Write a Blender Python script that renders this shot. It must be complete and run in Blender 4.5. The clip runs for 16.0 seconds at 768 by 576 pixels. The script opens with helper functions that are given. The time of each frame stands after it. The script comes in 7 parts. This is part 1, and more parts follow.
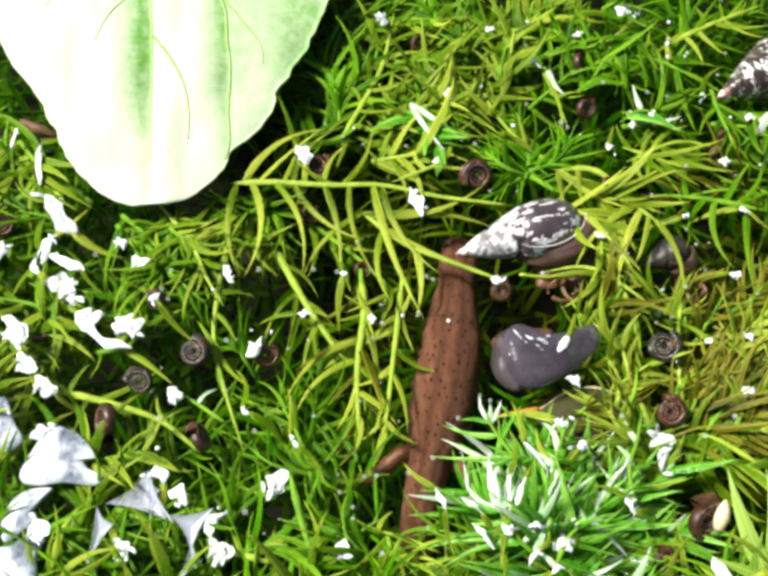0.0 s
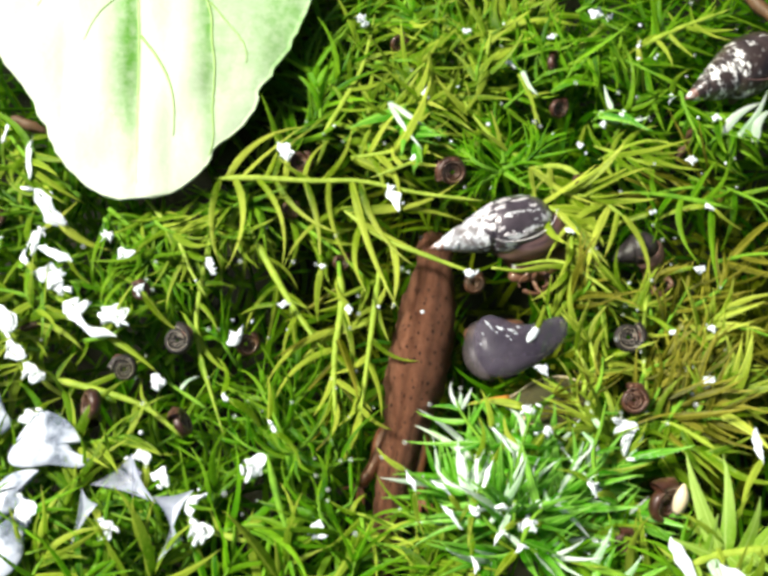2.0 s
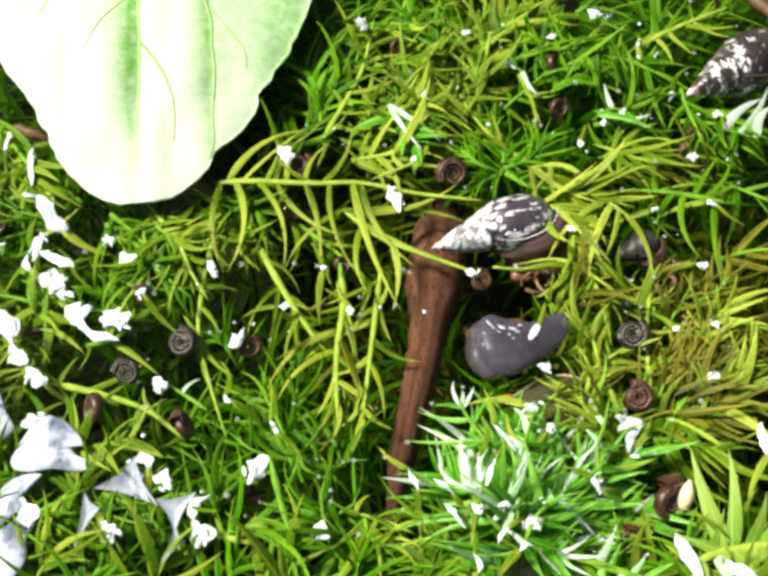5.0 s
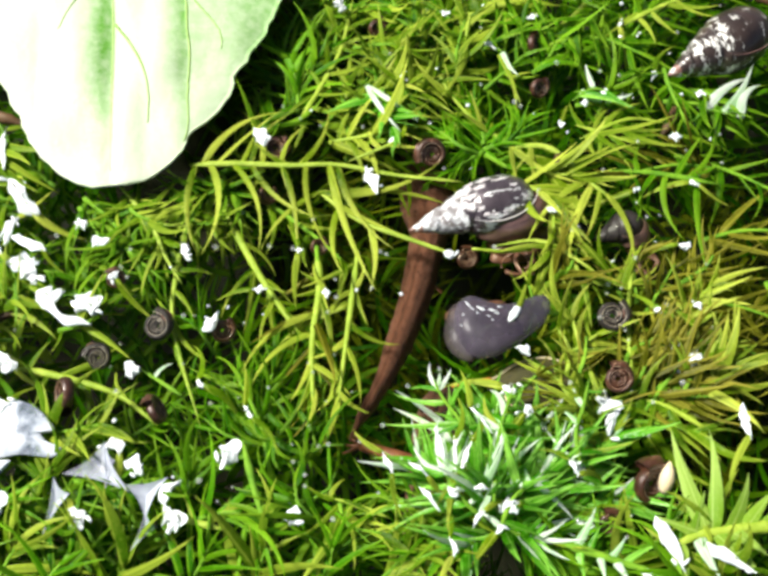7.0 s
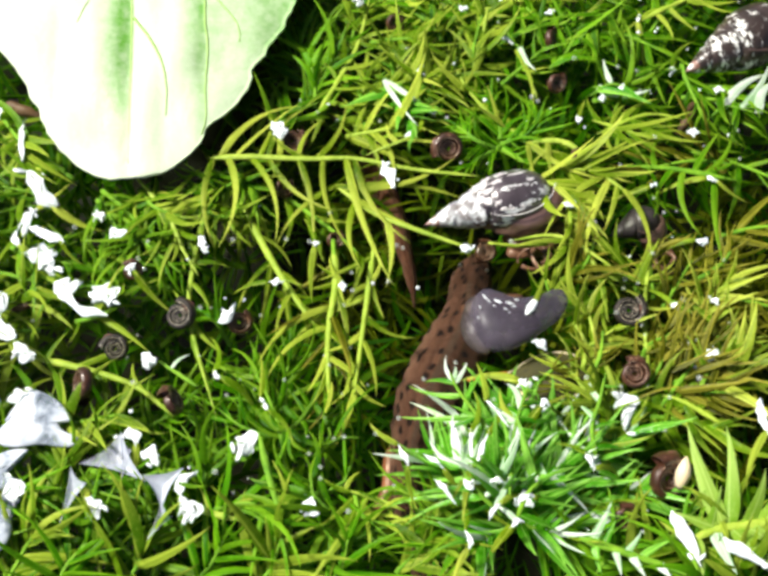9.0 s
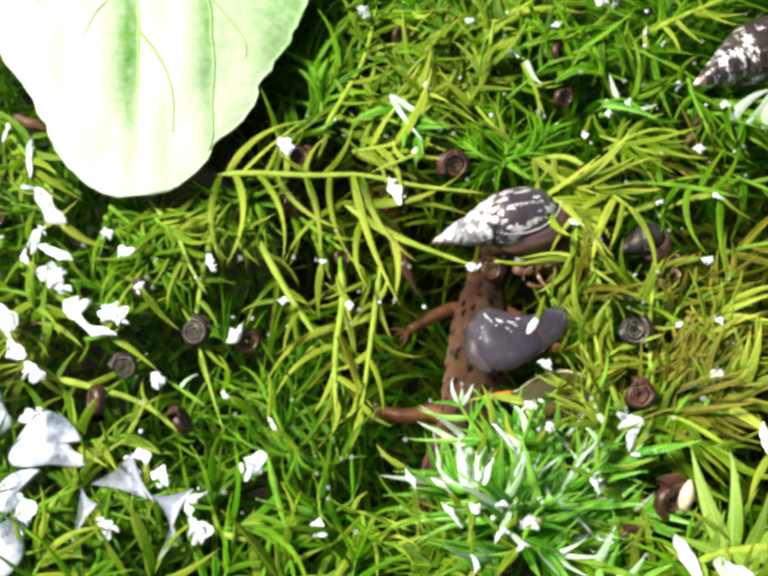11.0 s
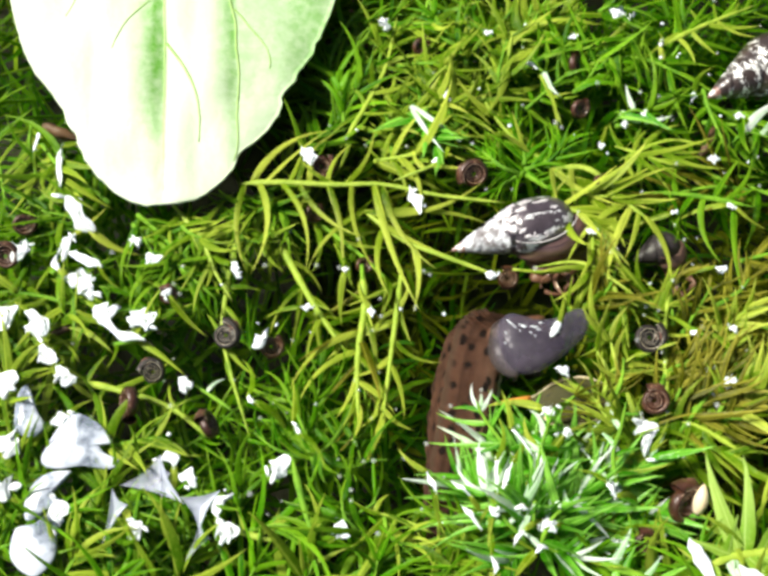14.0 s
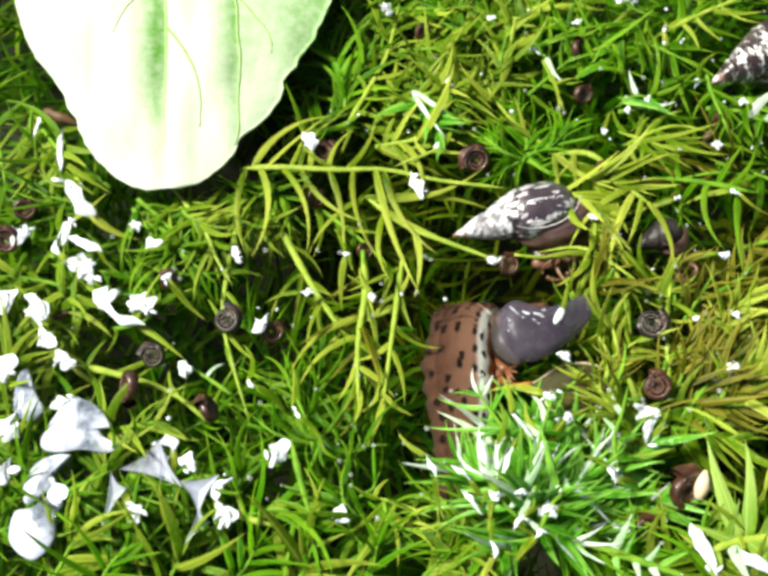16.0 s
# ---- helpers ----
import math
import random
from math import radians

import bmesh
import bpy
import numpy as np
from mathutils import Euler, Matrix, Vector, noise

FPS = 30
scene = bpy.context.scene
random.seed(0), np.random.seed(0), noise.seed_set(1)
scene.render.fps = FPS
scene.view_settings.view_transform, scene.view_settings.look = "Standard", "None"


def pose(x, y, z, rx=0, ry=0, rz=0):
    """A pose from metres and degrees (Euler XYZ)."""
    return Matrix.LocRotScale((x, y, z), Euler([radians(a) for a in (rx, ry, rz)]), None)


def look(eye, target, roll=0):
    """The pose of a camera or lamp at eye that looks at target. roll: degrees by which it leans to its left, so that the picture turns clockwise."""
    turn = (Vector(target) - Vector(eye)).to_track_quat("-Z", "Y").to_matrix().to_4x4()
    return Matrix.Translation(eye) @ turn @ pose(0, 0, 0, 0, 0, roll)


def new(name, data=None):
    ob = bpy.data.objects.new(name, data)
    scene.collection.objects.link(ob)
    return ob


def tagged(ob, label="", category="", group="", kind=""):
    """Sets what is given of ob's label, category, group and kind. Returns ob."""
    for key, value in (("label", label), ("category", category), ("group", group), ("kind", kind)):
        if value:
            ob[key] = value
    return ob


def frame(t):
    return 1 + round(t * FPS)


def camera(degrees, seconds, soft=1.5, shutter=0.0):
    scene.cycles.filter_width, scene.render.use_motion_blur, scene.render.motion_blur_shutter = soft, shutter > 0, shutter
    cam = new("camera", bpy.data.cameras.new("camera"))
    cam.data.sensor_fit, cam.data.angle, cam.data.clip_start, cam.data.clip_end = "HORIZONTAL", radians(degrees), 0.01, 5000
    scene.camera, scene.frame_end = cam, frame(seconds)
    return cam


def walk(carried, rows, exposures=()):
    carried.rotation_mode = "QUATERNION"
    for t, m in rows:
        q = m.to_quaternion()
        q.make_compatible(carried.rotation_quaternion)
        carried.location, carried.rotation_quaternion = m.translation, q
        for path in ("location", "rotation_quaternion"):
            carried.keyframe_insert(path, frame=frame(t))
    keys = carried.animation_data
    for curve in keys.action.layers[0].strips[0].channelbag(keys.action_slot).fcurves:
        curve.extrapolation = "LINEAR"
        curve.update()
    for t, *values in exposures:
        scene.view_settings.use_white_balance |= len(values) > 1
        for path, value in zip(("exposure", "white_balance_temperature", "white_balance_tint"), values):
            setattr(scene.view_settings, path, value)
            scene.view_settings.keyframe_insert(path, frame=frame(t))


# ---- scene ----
cam = camera(42.0, 16.0, soft=3.5)
# seconds, eye in millimetres over the middle of the pool's surface, turn in degrees
PATH = [
    (0, -0.000, -74.961, 153.694, 26.000, 0.000, -0.000),
    (0.5, 0.226, -75.899, 154.103, 25.970, -0.207, 0.256),
    (1, 1.726, -78.093, 154.484, 25.873, -0.537, 0.425),
    (1.5, 1.847, -80.341, 157.603, 25.744, -0.512, 0.373),
    (2, 3.560, -78.872, 158.936, 25.949, -0.284, 0.199),
    (2.5, 3.157, -79.047, 158.287, 25.983, -0.334, 0.086),
    (3, 3.395, -78.671, 159.136, 25.959, -0.276, 0.088),
    (3.2, 3.545, -79.356, 158.401, 26.000, -0.582, 0.052),
    (5.3, 6.629, -81.890, 157.044, 27.317, 0.830, -0.350),
    (5.5, 8.193, -82.634, 155.607, 27.718, 0.704, -0.505),
    (6, 9.160, -83.306, 151.536, 27.145, 0.804, -0.713),
    (6.5, 9.343, -83.124, 151.993, 27.060, 0.791, -0.643),
    (7, 9.628, -82.760, 153.176, 26.945, 0.899, -0.443),
    (7.5, 8.463, -82.845, 152.505, 26.903, 0.928, -0.210),
    (8, 8.379, -84.271, 150.932, 26.963, 0.741, -0.163),
    (8.5, 8.010, -83.727, 152.961, 27.512, 1.168, 0.297),
    (8.7, 8.732, -83.880, 152.679, 27.346, 1.250, 0.202),
    (10.8, 7.761, -78.716, 157.046, 25.337, 1.366, 0.313),
    (11, 8.220, -77.376, 157.356, 25.451, 1.451, 0.292),
    (11.5, 6.274, -76.231, 158.822, 25.320, 1.504, 0.435),
    (12, 6.564, -76.110, 161.060, 25.577, 1.930, 0.487),
    (12.5, 6.940, -75.732, 161.426, 25.653, 1.966, 0.412),
    (13, 7.130, -76.652, 162.194, 25.487, 2.289, 0.448),
    (13.5, 7.253, -77.292, 162.440, 25.471, 2.106, 0.615),
    (14, 6.408, -77.718, 162.121, 25.321, 1.889, 0.714),
    (14.5, 5.969, -77.141, 162.550, 25.352, 2.044, 0.734),
    (15, 6.645, -77.989, 161.263, 25.187, 2.114, 0.727),
    (15.5, 6.363, -77.856, 160.938, 25.203, 2.129, 0.650),
    (16, 7.152, -79.251, 160.533, 25.141, 2.087, 0.991),
]
EXPOSURE = 0.45
walk(cam, [(t, pose(x / 1000, y / 1000, z / 1000, rx, ry, rz)) for t, x, y, z, rx, ry, rz in PATH],
     exposures=[(0.0, EXPOSURE), (16.0, EXPOSURE)])

# ---- light: bright hazy sky, veiled sun from the side ----
SUN_ELEVATION, SUN_AZIMUTH = 52.0, -72.0   # azimuth clockwise from +y
world = bpy.data.worlds.new("sky")
scene.world = world
world.use_nodes = True
wn = world.node_tree
sky = wn.nodes.new("ShaderNodeTexSky")
sky.sky_type, sky.sun_disc = 'NISHITA', False
sky.sun_elevation, sky.sun_rotation = radians(SUN_ELEVATION), radians(SUN_AZIMUTH)
sky.air_density, sky.dust_density = 1.0, 4.0
wn.links.new(sky.outputs[0], wn.nodes["Background"].inputs[0])
wn.nodes["Background"].inputs[1].default_value = 0.05

lamp = bpy.data.lights.new("sun", 'SUN')
lamp.energy, lamp.angle, lamp.color = 5.4, radians(14.0), (1.0, 0.97, 0.89)
sun = new("sun", lamp)
e, a = radians(SUN_ELEVATION), radians(SUN_AZIMUTH)
sun_way = Vector((math.sin(a) * math.cos(e), math.cos(a) * math.cos(e), math.sin(e)))
sun.matrix_world = look(sun_way * 2, (0, 0, 0))

half_way = (sun_way + Vector((0, -0.438, 0.9))).normalized()   # the tilt at which wet things shine

MM = 0.001
rng = random.Random(11)


# ---- materials ----
def material(name):
    m = bpy.data.materials.new(name)
    m.use_nodes = True
    return m, m.node_tree, m.node_tree.nodes["Principled BSDF"]


def node(tree, kind, links=(), **values):
    n = tree.nodes.new(kind)
    for key, value in values.items():
        if key in n.inputs:
            n.inputs[key].default_value = value
    for src, dst in links:
        tree.links.new(src, n.inputs[dst])
    return n


def ramp(tree, source, stops):
    n = tree.nodes.new("ShaderNodeValToRGB")
    els = n.color_ramp.elements
    while len(els) < len(stops):
        els.new(0.5)
    for el, (at, col) in zip(els, stops):
        el.position, el.color = at, (*col, 1)
    tree.links.new(source, n.inputs[0])
    return n.outputs[0]


def blend(tree, fac, a, b, mode='MIX'):
    n = tree.nodes.new("ShaderNodeMix")
    n.data_type, n.blend_type = 'RGBA', mode
    for src, i in ((fac, 0), (a, 6), (b, 7)):
        if isinstance(src, (float, int)):
            n.inputs[i].default_value = src
        elif isinstance(src, tuple):
            n.inputs[i].default_value = (*src, 1)
        else:
            tree.links.new(src, n.inputs[i])
    return n.outputs[2]


def coords(tree, which="Object"):
    return tree.nodes.new("ShaderNodeTexCoord").outputs[which]


def noise_tex(tree, vec, scale, detail=3.0, rough=0.55):
    n = node(tree, "ShaderNodeTexNoise", [(vec, "Vector")], Scale=scale, Detail=detail, Roughness=rough)
    return n.outputs[0]


def bump(tree, bsdf, height, strength, dist):
    b = node(tree, "ShaderNodeBump", [(height, "Height")], Strength=strength, Distance=dist)
    tree.links.new(b.outputs[0], bsdf.inputs["Normal"])
    tree.links.new(b.outputs[0], bsdf.inputs["Coat Normal"])


def moss(name, dark, mid, pale, single, gloss=0.45):
    """Wet leaf: colour differs from leaf to leaf, paler to the tip, thin enough to let light through."""
    m, t, p = material(name)
    if single:
        pick = t.nodes.new("ShaderNodeObjectInfo").outputs["Random"]
    else:
        pick = t.nodes.new("ShaderNodeNewGeometry").outputs["Random Per Island"]
    col = ramp(t, pick, [(0.0, dark), (0.5, mid), (1.0, pale)])
    vec = t.nodes.new("ShaderNodeNewGeometry").outputs["Position"]
    big = noise_tex(t, vec, 70.0 if gloss > 0.3 else 240.0, 2.0)
    fine = noise_tex(t, vec, 1400.0, 2.0)
    col = blend(t, ramp(t, big, [(0.42, (0, 0, 0)), (0.68, (0.6, 0.6, 0.6))]), col, dark)
    col = blend(t, ramp(t, fine, [(0.5, (0, 0, 0)), (0.8, (0.3, 0.3, 0.3))]), col, pale)
    if single:
        sep = node(t, "ShaderNodeSeparateXYZ", [(coords(t), 0)])
        far = node(t, "ShaderNodeMath", [(sep.outputs[0], 0)])
        far.operation = 'MULTIPLY'
        far.inputs[1].default_value = 100.0
        col = blend(t, ramp(t, far.outputs[0], [(0.3, (0, 0, 0)), (0.95, (0.6, 0.6, 0.6))]), col, pale)
        mid = node(t, "ShaderNodeMath", [(sep.outputs[1], 0)])
        mid.operation = 'ABSOLUTE'
        rib = node(t, "ShaderNodeMath", [(mid.outputs[0], 0)])
        rib.operation = 'MULTIPLY'
        rib.inputs[1].default_value = 1000.0
        col = blend(t, ramp(t, rib.outputs[0], [(0.04, (0.5, 0.5, 0.5)), (0.16, (0, 0, 0))]), col, pale)
        col = blend(t, ramp(t, rib.outputs[0], [(0.12, (0, 0, 0)), (0.30, (0.35, 0.35, 0.35)), (0.5, (0, 0, 0))]), col, dark)
    t.links.new(col, p.inputs["Base Color"])
    p.inputs["Roughness"].default_value = gloss
    p.inputs["Specular IOR Level"].default_value = (0.1 if gloss > 0.3 else 0.15) if single else 0.03
    p.inputs["Coat Weight"].default_value = (0.07 if gloss > 0.3 else 0.13) if single else 0.0
    p.inputs["Coat Roughness"].default_value = 0.2
    p.inputs["Coat IOR"].default_value = 1.42 if gloss > 0.3 else 1.5
    bump(t, p, fine, 0.4, 0.0004)
    tr = node(t, "ShaderNodeBsdfTranslucent", [(col, "Color")])
    mix = node(t, "ShaderNodeMixShader", [(p.outputs[0], 1), (tr.outputs[0], 2)], Fac=0.5)
    t.links.new(mix.outputs[0], t.nodes["Material Output"].inputs[0])
    return m


YELLOW = ((0.085, 0.18, 0.002), (0.28, 0.43, 0.010), (0.72, 0.80, 0.115))
GREEN = ((0.028, 0.13, 0.001), (0.105, 0.33, 0.002), (0.34, 0.58, 0.03))
LIME = ((0.070, 0.18, 0.002), (0.20, 0.38, 0.006), (0.56, 0.68, 0.075))
SILVER = ((0.055, 0.31, 0.004), (0.16, 0.58, 0.015), (0.44, 0.80, 0.13))
# leaves painted white where wet ones would mirror the sky
GLINT_WHITE = ((0.40, 0.70, 0.30), (0.82, 0.92, 0.78), (0.95, 0.97, 0.95))
VIVID = ((0.040, 0.20, 0.001), (0.130, 0.43, 0.003), (0.32, 0.62, 0.02))
OLIVE = ((0.042, 0.056, 0.001), (0.145, 0.162, 0.004), (0.50, 0.48, 0.055))
PALE = ((0.24, 0.46, 0.03), (0.42, 0.64, 0.07), (0.62, 0.80, 0.22))
KINDS = {"yellow": YELLOW, "green": GREEN, "lime": LIME, "silver": SILVER, "pale": PALE, "painted_glint": GLINT_WHITE, "olive": OLIVE, "vivid": VIVID}
MOSS = {k: moss("moss_" + k, *v, True, 0.25 if k in ("silver", "painted_glint") else 0.45) for k, v in KINDS.items()}
# carpet leaves: the shoots' colours darkened, shade of depth put into the colour
BED_SHADED = {k: moss("moss_bed_shaded_" + k, *[(q[0] * 0.46, q[1] * 0.58, q[2] * 0.2) for q in v], False) for k, v in KINDS.items() if k in ("yellow", "green", "lime", "olive")}


def leaf_material():
    """Blown-pale blade; green beside the ribs, which run along it; uv.x is across in steps of 70 mm, uv.y along."""
    m, t, p = material("pale_leaf")
    vec = coords(t)
    uv = node(t, "ShaderNodeSeparateXYZ", [(coords(t, "UV"), 0)])
    mp = node(t, "ShaderNodeMapping", [(vec, 0)], Scale=(1, 0.2, 1))
    streak = noise_tex(t, mp.outputs[0], 150.0, 4.0)
    fine = noise_tex(t, vec, 700.0, 4.0)
    wob = node(t, "ShaderNodeMath", [(streak, 0), (uv.outputs[0], 2)])
    wob.operation = 'MULTIPLY_ADD'
    wob.inputs[1].default_value = 0.03
    across = [(-35, 0.05), (-24, 0.03), (-8, 0.0), (-4.8, 0.45), (-1.8, 1.0), (0.2, 0.8), (0.8, 0.05), (6.5, 0.06), (9.0, 0.12), (11.5, 0.55), (13.3, 0.9), (14.6, 0.5), (18, 0.42), (23, 0.55), (28, 0.8), (34, 0.7)]
    bands = ramp(t, wob.outputs[0], [(0.515 + x / 70.0, (g, g, g)) for x, g in across])
    fade = ramp(t, uv.outputs[1], [(0.02, (0.1, 0.1, 0.1)), (0.10, (0.45, 0.45, 0.45)), (0.32, (1, 1, 1))])
    green = blend(t, 1.0, bands, fade, 'MULTIPLY')
    cells = noise_tex(t, vec, 420.0, 5.0, 0.75)
    green = blend(t, 1.0, green, ramp(t, cells, [(0.36, (0.6, 0.6, 0.6)), (0.6, (1, 1, 1))]), 'MULTIPLY')
    col = blend(t, green, (0.60, 0.67, 0.50), (0.085, 0.31, 0.008))
    col = blend(t, ramp(t, fine, [(0.5, (0, 0, 0)), (0.75, (0.2, 0.2, 0.2))]), col, (0.55, 0.72, 0.38))
    t.links.new(col, p.inputs["Base Color"])
    p.inputs["Roughness"].default_value = 0.45
    p.inputs["Specular IOR Level"].default_value = 0.2
    p.inputs["Coat Weight"].default_value = 0.05
    bump(t, p, fine, 0.3, 0.0006)
    return m


def mottled(name, cols, scale, rough, scale2=0.0, second=(0, 0, 0), relief=0.3, coat=0.0, metal=0.0, step=(0.55, 0.62)):
    m, t, p = material(name)
    vec = coords(t)
    big = noise_tex(t, vec, scale, 4.0)
    n = len(cols)
    col = ramp(t, big, [(0.3 + 0.4 * i / max(1, n - 1), c) for i, c in enumerate(cols)])
    if scale2:
        patch = noise_tex(t, vec, scale2, 5.0, 0.65)
        col = blend(t, ramp(t, patch, [(step[0], (0, 0, 0)), (step[1], (1, 1, 1))]), col, second)
    t.links.new(col, p.inputs["Base Color"])
    p.inputs["Roughness"].default_value = rough
    p.inputs["Coat Weight"].default_value = coat
    p.inputs["Coat Roughness"].default_value = 0.06
    p.inputs["Metallic"].default_value = metal
    bump(t, p, noise_tex(t, vec, scale * 6, 3.0), relief, 0.0004)
    return m


def newt_skin(name, back, back2, spot, flank, belly, rows, spot_size, crest, pale):
    """Back, flank and belly follow the round of the body; dots in loose rows; coordinates run on from piece to piece."""
    m, t, p = material(name)
    at = t.nodes.new("ShaderNodeAttribute")
    at.attribute_name = "body"
    vec = at.outputs["Vector"]
    ring = t.nodes.new("ShaderNodeAttribute")
    ring.attribute_name = "height"
    mp = node(t, "ShaderNodeMapping", [(vec, 0)], Scale=(0.45, 1, 1))
    nz = noise_tex(t, mp.outputs[0], 0.75, 6.0, 0.7)
    col = ramp(t, nz, [(0.3, back), (0.7, back2)])
    grain = noise_tex(t, vec, 5.0, 3.0, 0.7)
    col = blend(t, ramp(t, grain, [(0.45, (0, 0, 0)), (0.7, (0.45, 0.45, 0.45))]), col, tuple(1.5 * c for c in back2))
    col = blend(t, ramp(t, grain, [(0.3, (0.5, 0.5, 0.5)), (0.46, (0, 0, 0))]), col, tuple(0.45 * c for c in back))
    mp2 = node(t, "ShaderNodeMapping", [(vec, 0)], Scale=(rows[0], rows[1], 1))
    vor = t.nodes.new("ShaderNodeTexVoronoi")
    vor.voronoi_dimensions = '2D'
    vor.inputs["Scale"].default_value = 1.0
    vor.inputs["Randomness"].default_value = rows[2]
    t.links.new(mp2.outputs[0], vor.inputs["Vector"])
    wob = node(t, "ShaderNodeMath", [(noise_tex(t, vec, 1.1, 3.0, 0.65), 0), (vor.outputs["Distance"], 2)])
    wob.operation = 'MULTIPLY_ADD'
    wob.inputs[1].default_value = 0.42
    dots = ramp(t, wob.outputs[0], [(0.21 + spot_size * 0.7, (1, 1, 1)), (0.21 + spot_size * 1.2, (0, 0, 0))])
    h = ring.outputs["Fac"]
    sides = ramp(t, h, [(0.20, (0, 0, 0)), (0.26, (1, 1, 1)), (0.42, (1, 1, 1)), (0.50, (0, 0, 0))])
    low = ramp(t, h, [(0.20, (1, 1, 1)), (0.26, (0, 0, 0))])
    pink = ramp(t, h, [(0.5, (1, 1, 1)), (0.9, (0, 0, 0))])
    col = blend(t, pink, col, pale)
    col = blend(t, sides, col, flank)
    col = blend(t, low, col, belly)
    col = blend(t, ramp(t, h, [(0.93, (0, 0, 0)), (0.975, (0.6, 0.6, 0.6)), (0.995, (0, 0, 0))]), col, tuple(0.6 * c for c in back))
    col = blend(t, dots, col, spot)
    over = node(t, "ShaderNodeMath", [(h, 0)])
    over.operation = 'SUBTRACT'
    over.inputs[1].default_value = 1.0
    col = blend(t, ramp(t, over.outputs[0], [(0.2, (0, 0, 0)), (0.32, (1, 1, 1))]), col, crest)
    t.links.new(col, p.inputs["Base Color"])
    p.inputs["Roughness"].default_value = 0.5
    p.inputs["Specular IOR Level"].default_value = 0.15
    bump(t, p, grain, 0.8, 0.0006)
    return m


def jelly(name, dark, light):
    """Soft half-clear flesh: cloudy inside, faintly wet."""
    m, t, p = material(name)
    vec = coords(t)
    col = ramp(t, noise_tex(t, vec, 110.0, 3.0), [(0.32, dark), (0.68, light)])
    col = blend(t, ramp(t, noise_tex(t, vec, 700.0, 4.0), [(0.5, (0, 0, 0)), (0.75, (0.25, 0.25, 0.25))]), col, tuple(1.4 * c for c in light))
    t.links.new(col, p.inputs["Base Color"])
    p.inputs["Roughness"].default_value = 0.5
    p.inputs["Specular IOR Level"].default_value = 0.3
    p.inputs["Coat Weight"].default_value = 0.12
    p.inputs["Coat Roughness"].default_value = 0.12
    bump(t, p, noise_tex(t, vec, 260.0, 3.0), 0.5, 0.0005)
    p.inputs["Transmission Weight"].default_value = 0.3
    p.inputs["IOR"].default_value = 1.36
    soft = node(t, "ShaderNodeBsdfTranslucent", [(col, "Color")])
    clear = node(t, "ShaderNodeBsdfTransparent")
    mix = node(t, "ShaderNodeMixShader", [(p.outputs[0], 1), (soft.outputs[0], 2)], Fac=0.25)
    mix2 = node(t, "ShaderNodeMixShader", [(mix.outputs[0], 1), (clear.outputs[0], 2)], Fac=0.36)
    t.links.new(mix2.outputs[0], t.nodes["Material Output"].inputs[0])
    return m


def streaked_shell(name, dark, light, white, scale, stretch, cover):
    """Smooth dark shell with white flecks drawn out along it, and growth lines round it."""
    m, t, p = material(name)
    vec = coords(t)
    mp = node(t, "ShaderNodeMapping", [(vec, 0)], Scale=stretch)
    base = ramp(t, noise_tex(t, vec, 160.0, 4.0), [(0.3, dark), (0.7, light)])
    big = noise_tex(t, vec, 90.0, 2.0)
    share = node(t, "ShaderNodeMath", [(big, 0)])
    share.operation = 'MULTIPLY'
    share.inputs[1].default_value = 0.35
    mean = node(t, "ShaderNodeMath", [(noise_tex(t, mp.outputs[0], scale, 6.0, 0.72), 0), (share.outputs[0], 2)])
    mean.operation = 'MULTIPLY_ADD'
    mean.inputs[1].default_value = 0.65
    cut = ramp(t, mean.outputs[0], [(cover, (0, 0, 0)), (cover + 0.015, (1, 1, 1))])
    lines = node(t, "ShaderNodeMapping", [(vec, 0)], Scale=(1.0, 0.06, 0.06))
    ring = noise_tex(t, lines.outputs[0], 1500.0, 3.0)
    base = blend(t, ramp(t, ring, [(0.45, (0, 0, 0)), (0.62, (0.5, 0.5, 0.5))]), base, dark)
    col = blend(t, cut, base, white)
    t.links.new(col, p.inputs["Base Color"])
    p.inputs["Roughness"].default_value = 0.28
    p.inputs["Coat Weight"].default_value = 0.6
    p.inputs["Coat Roughness"].default_value = 0.08
    bump(t, p, ring, 0.3, 0.0003)
    return m


M_LEAF = leaf_material()
M_VEIN = mottled("leaf_vein", ((0.46, 0.64, 0.20), (0.38, 0.57, 0.14)), 200.0, 0.4)
M_VEIN2 = mottled("leaf_side_vein", ((0.34, 0.52, 0.14), (0.26, 0.44, 0.10)), 300.0, 0.4)
M_STEM = mottled("moss_stem", ((0.20, 0.32, 0.010), (0.40, 0.52, 0.05)), 260.0, 0.6, relief=0.6)
M_STEMG = mottled("moss_stem_green", ((0.07, 0.22, 0.003), (0.20, 0.40, 0.012)), 260.0, 0.8, relief=0.6)
M_MUD = mottled("pond_mud", ((0.006, 0.008, 0.002), (0.016, 0.018, 0.004), (0.028, 0.026, 0.007)), 60.0, 0.9)
# pond snail flecks: pale growth and sky reflections, both put into the colour
M_SHELL = streaked_shell("pond_snail_shell", (0.040, 0.030, 0.036), (0.115, 0.092, 0.105), (0.86, 0.87, 0.86), 430.0, (0.28, 1.0, 1.0), 0.517)
M_SHELLW = streaked_shell("dark_flecked_shell", (0.018, 0.012, 0.010), (0.075, 0.050, 0.042), (0.78, 0.78, 0.74), 800.0, (0.9, 0.4, 0.4), 0.545)
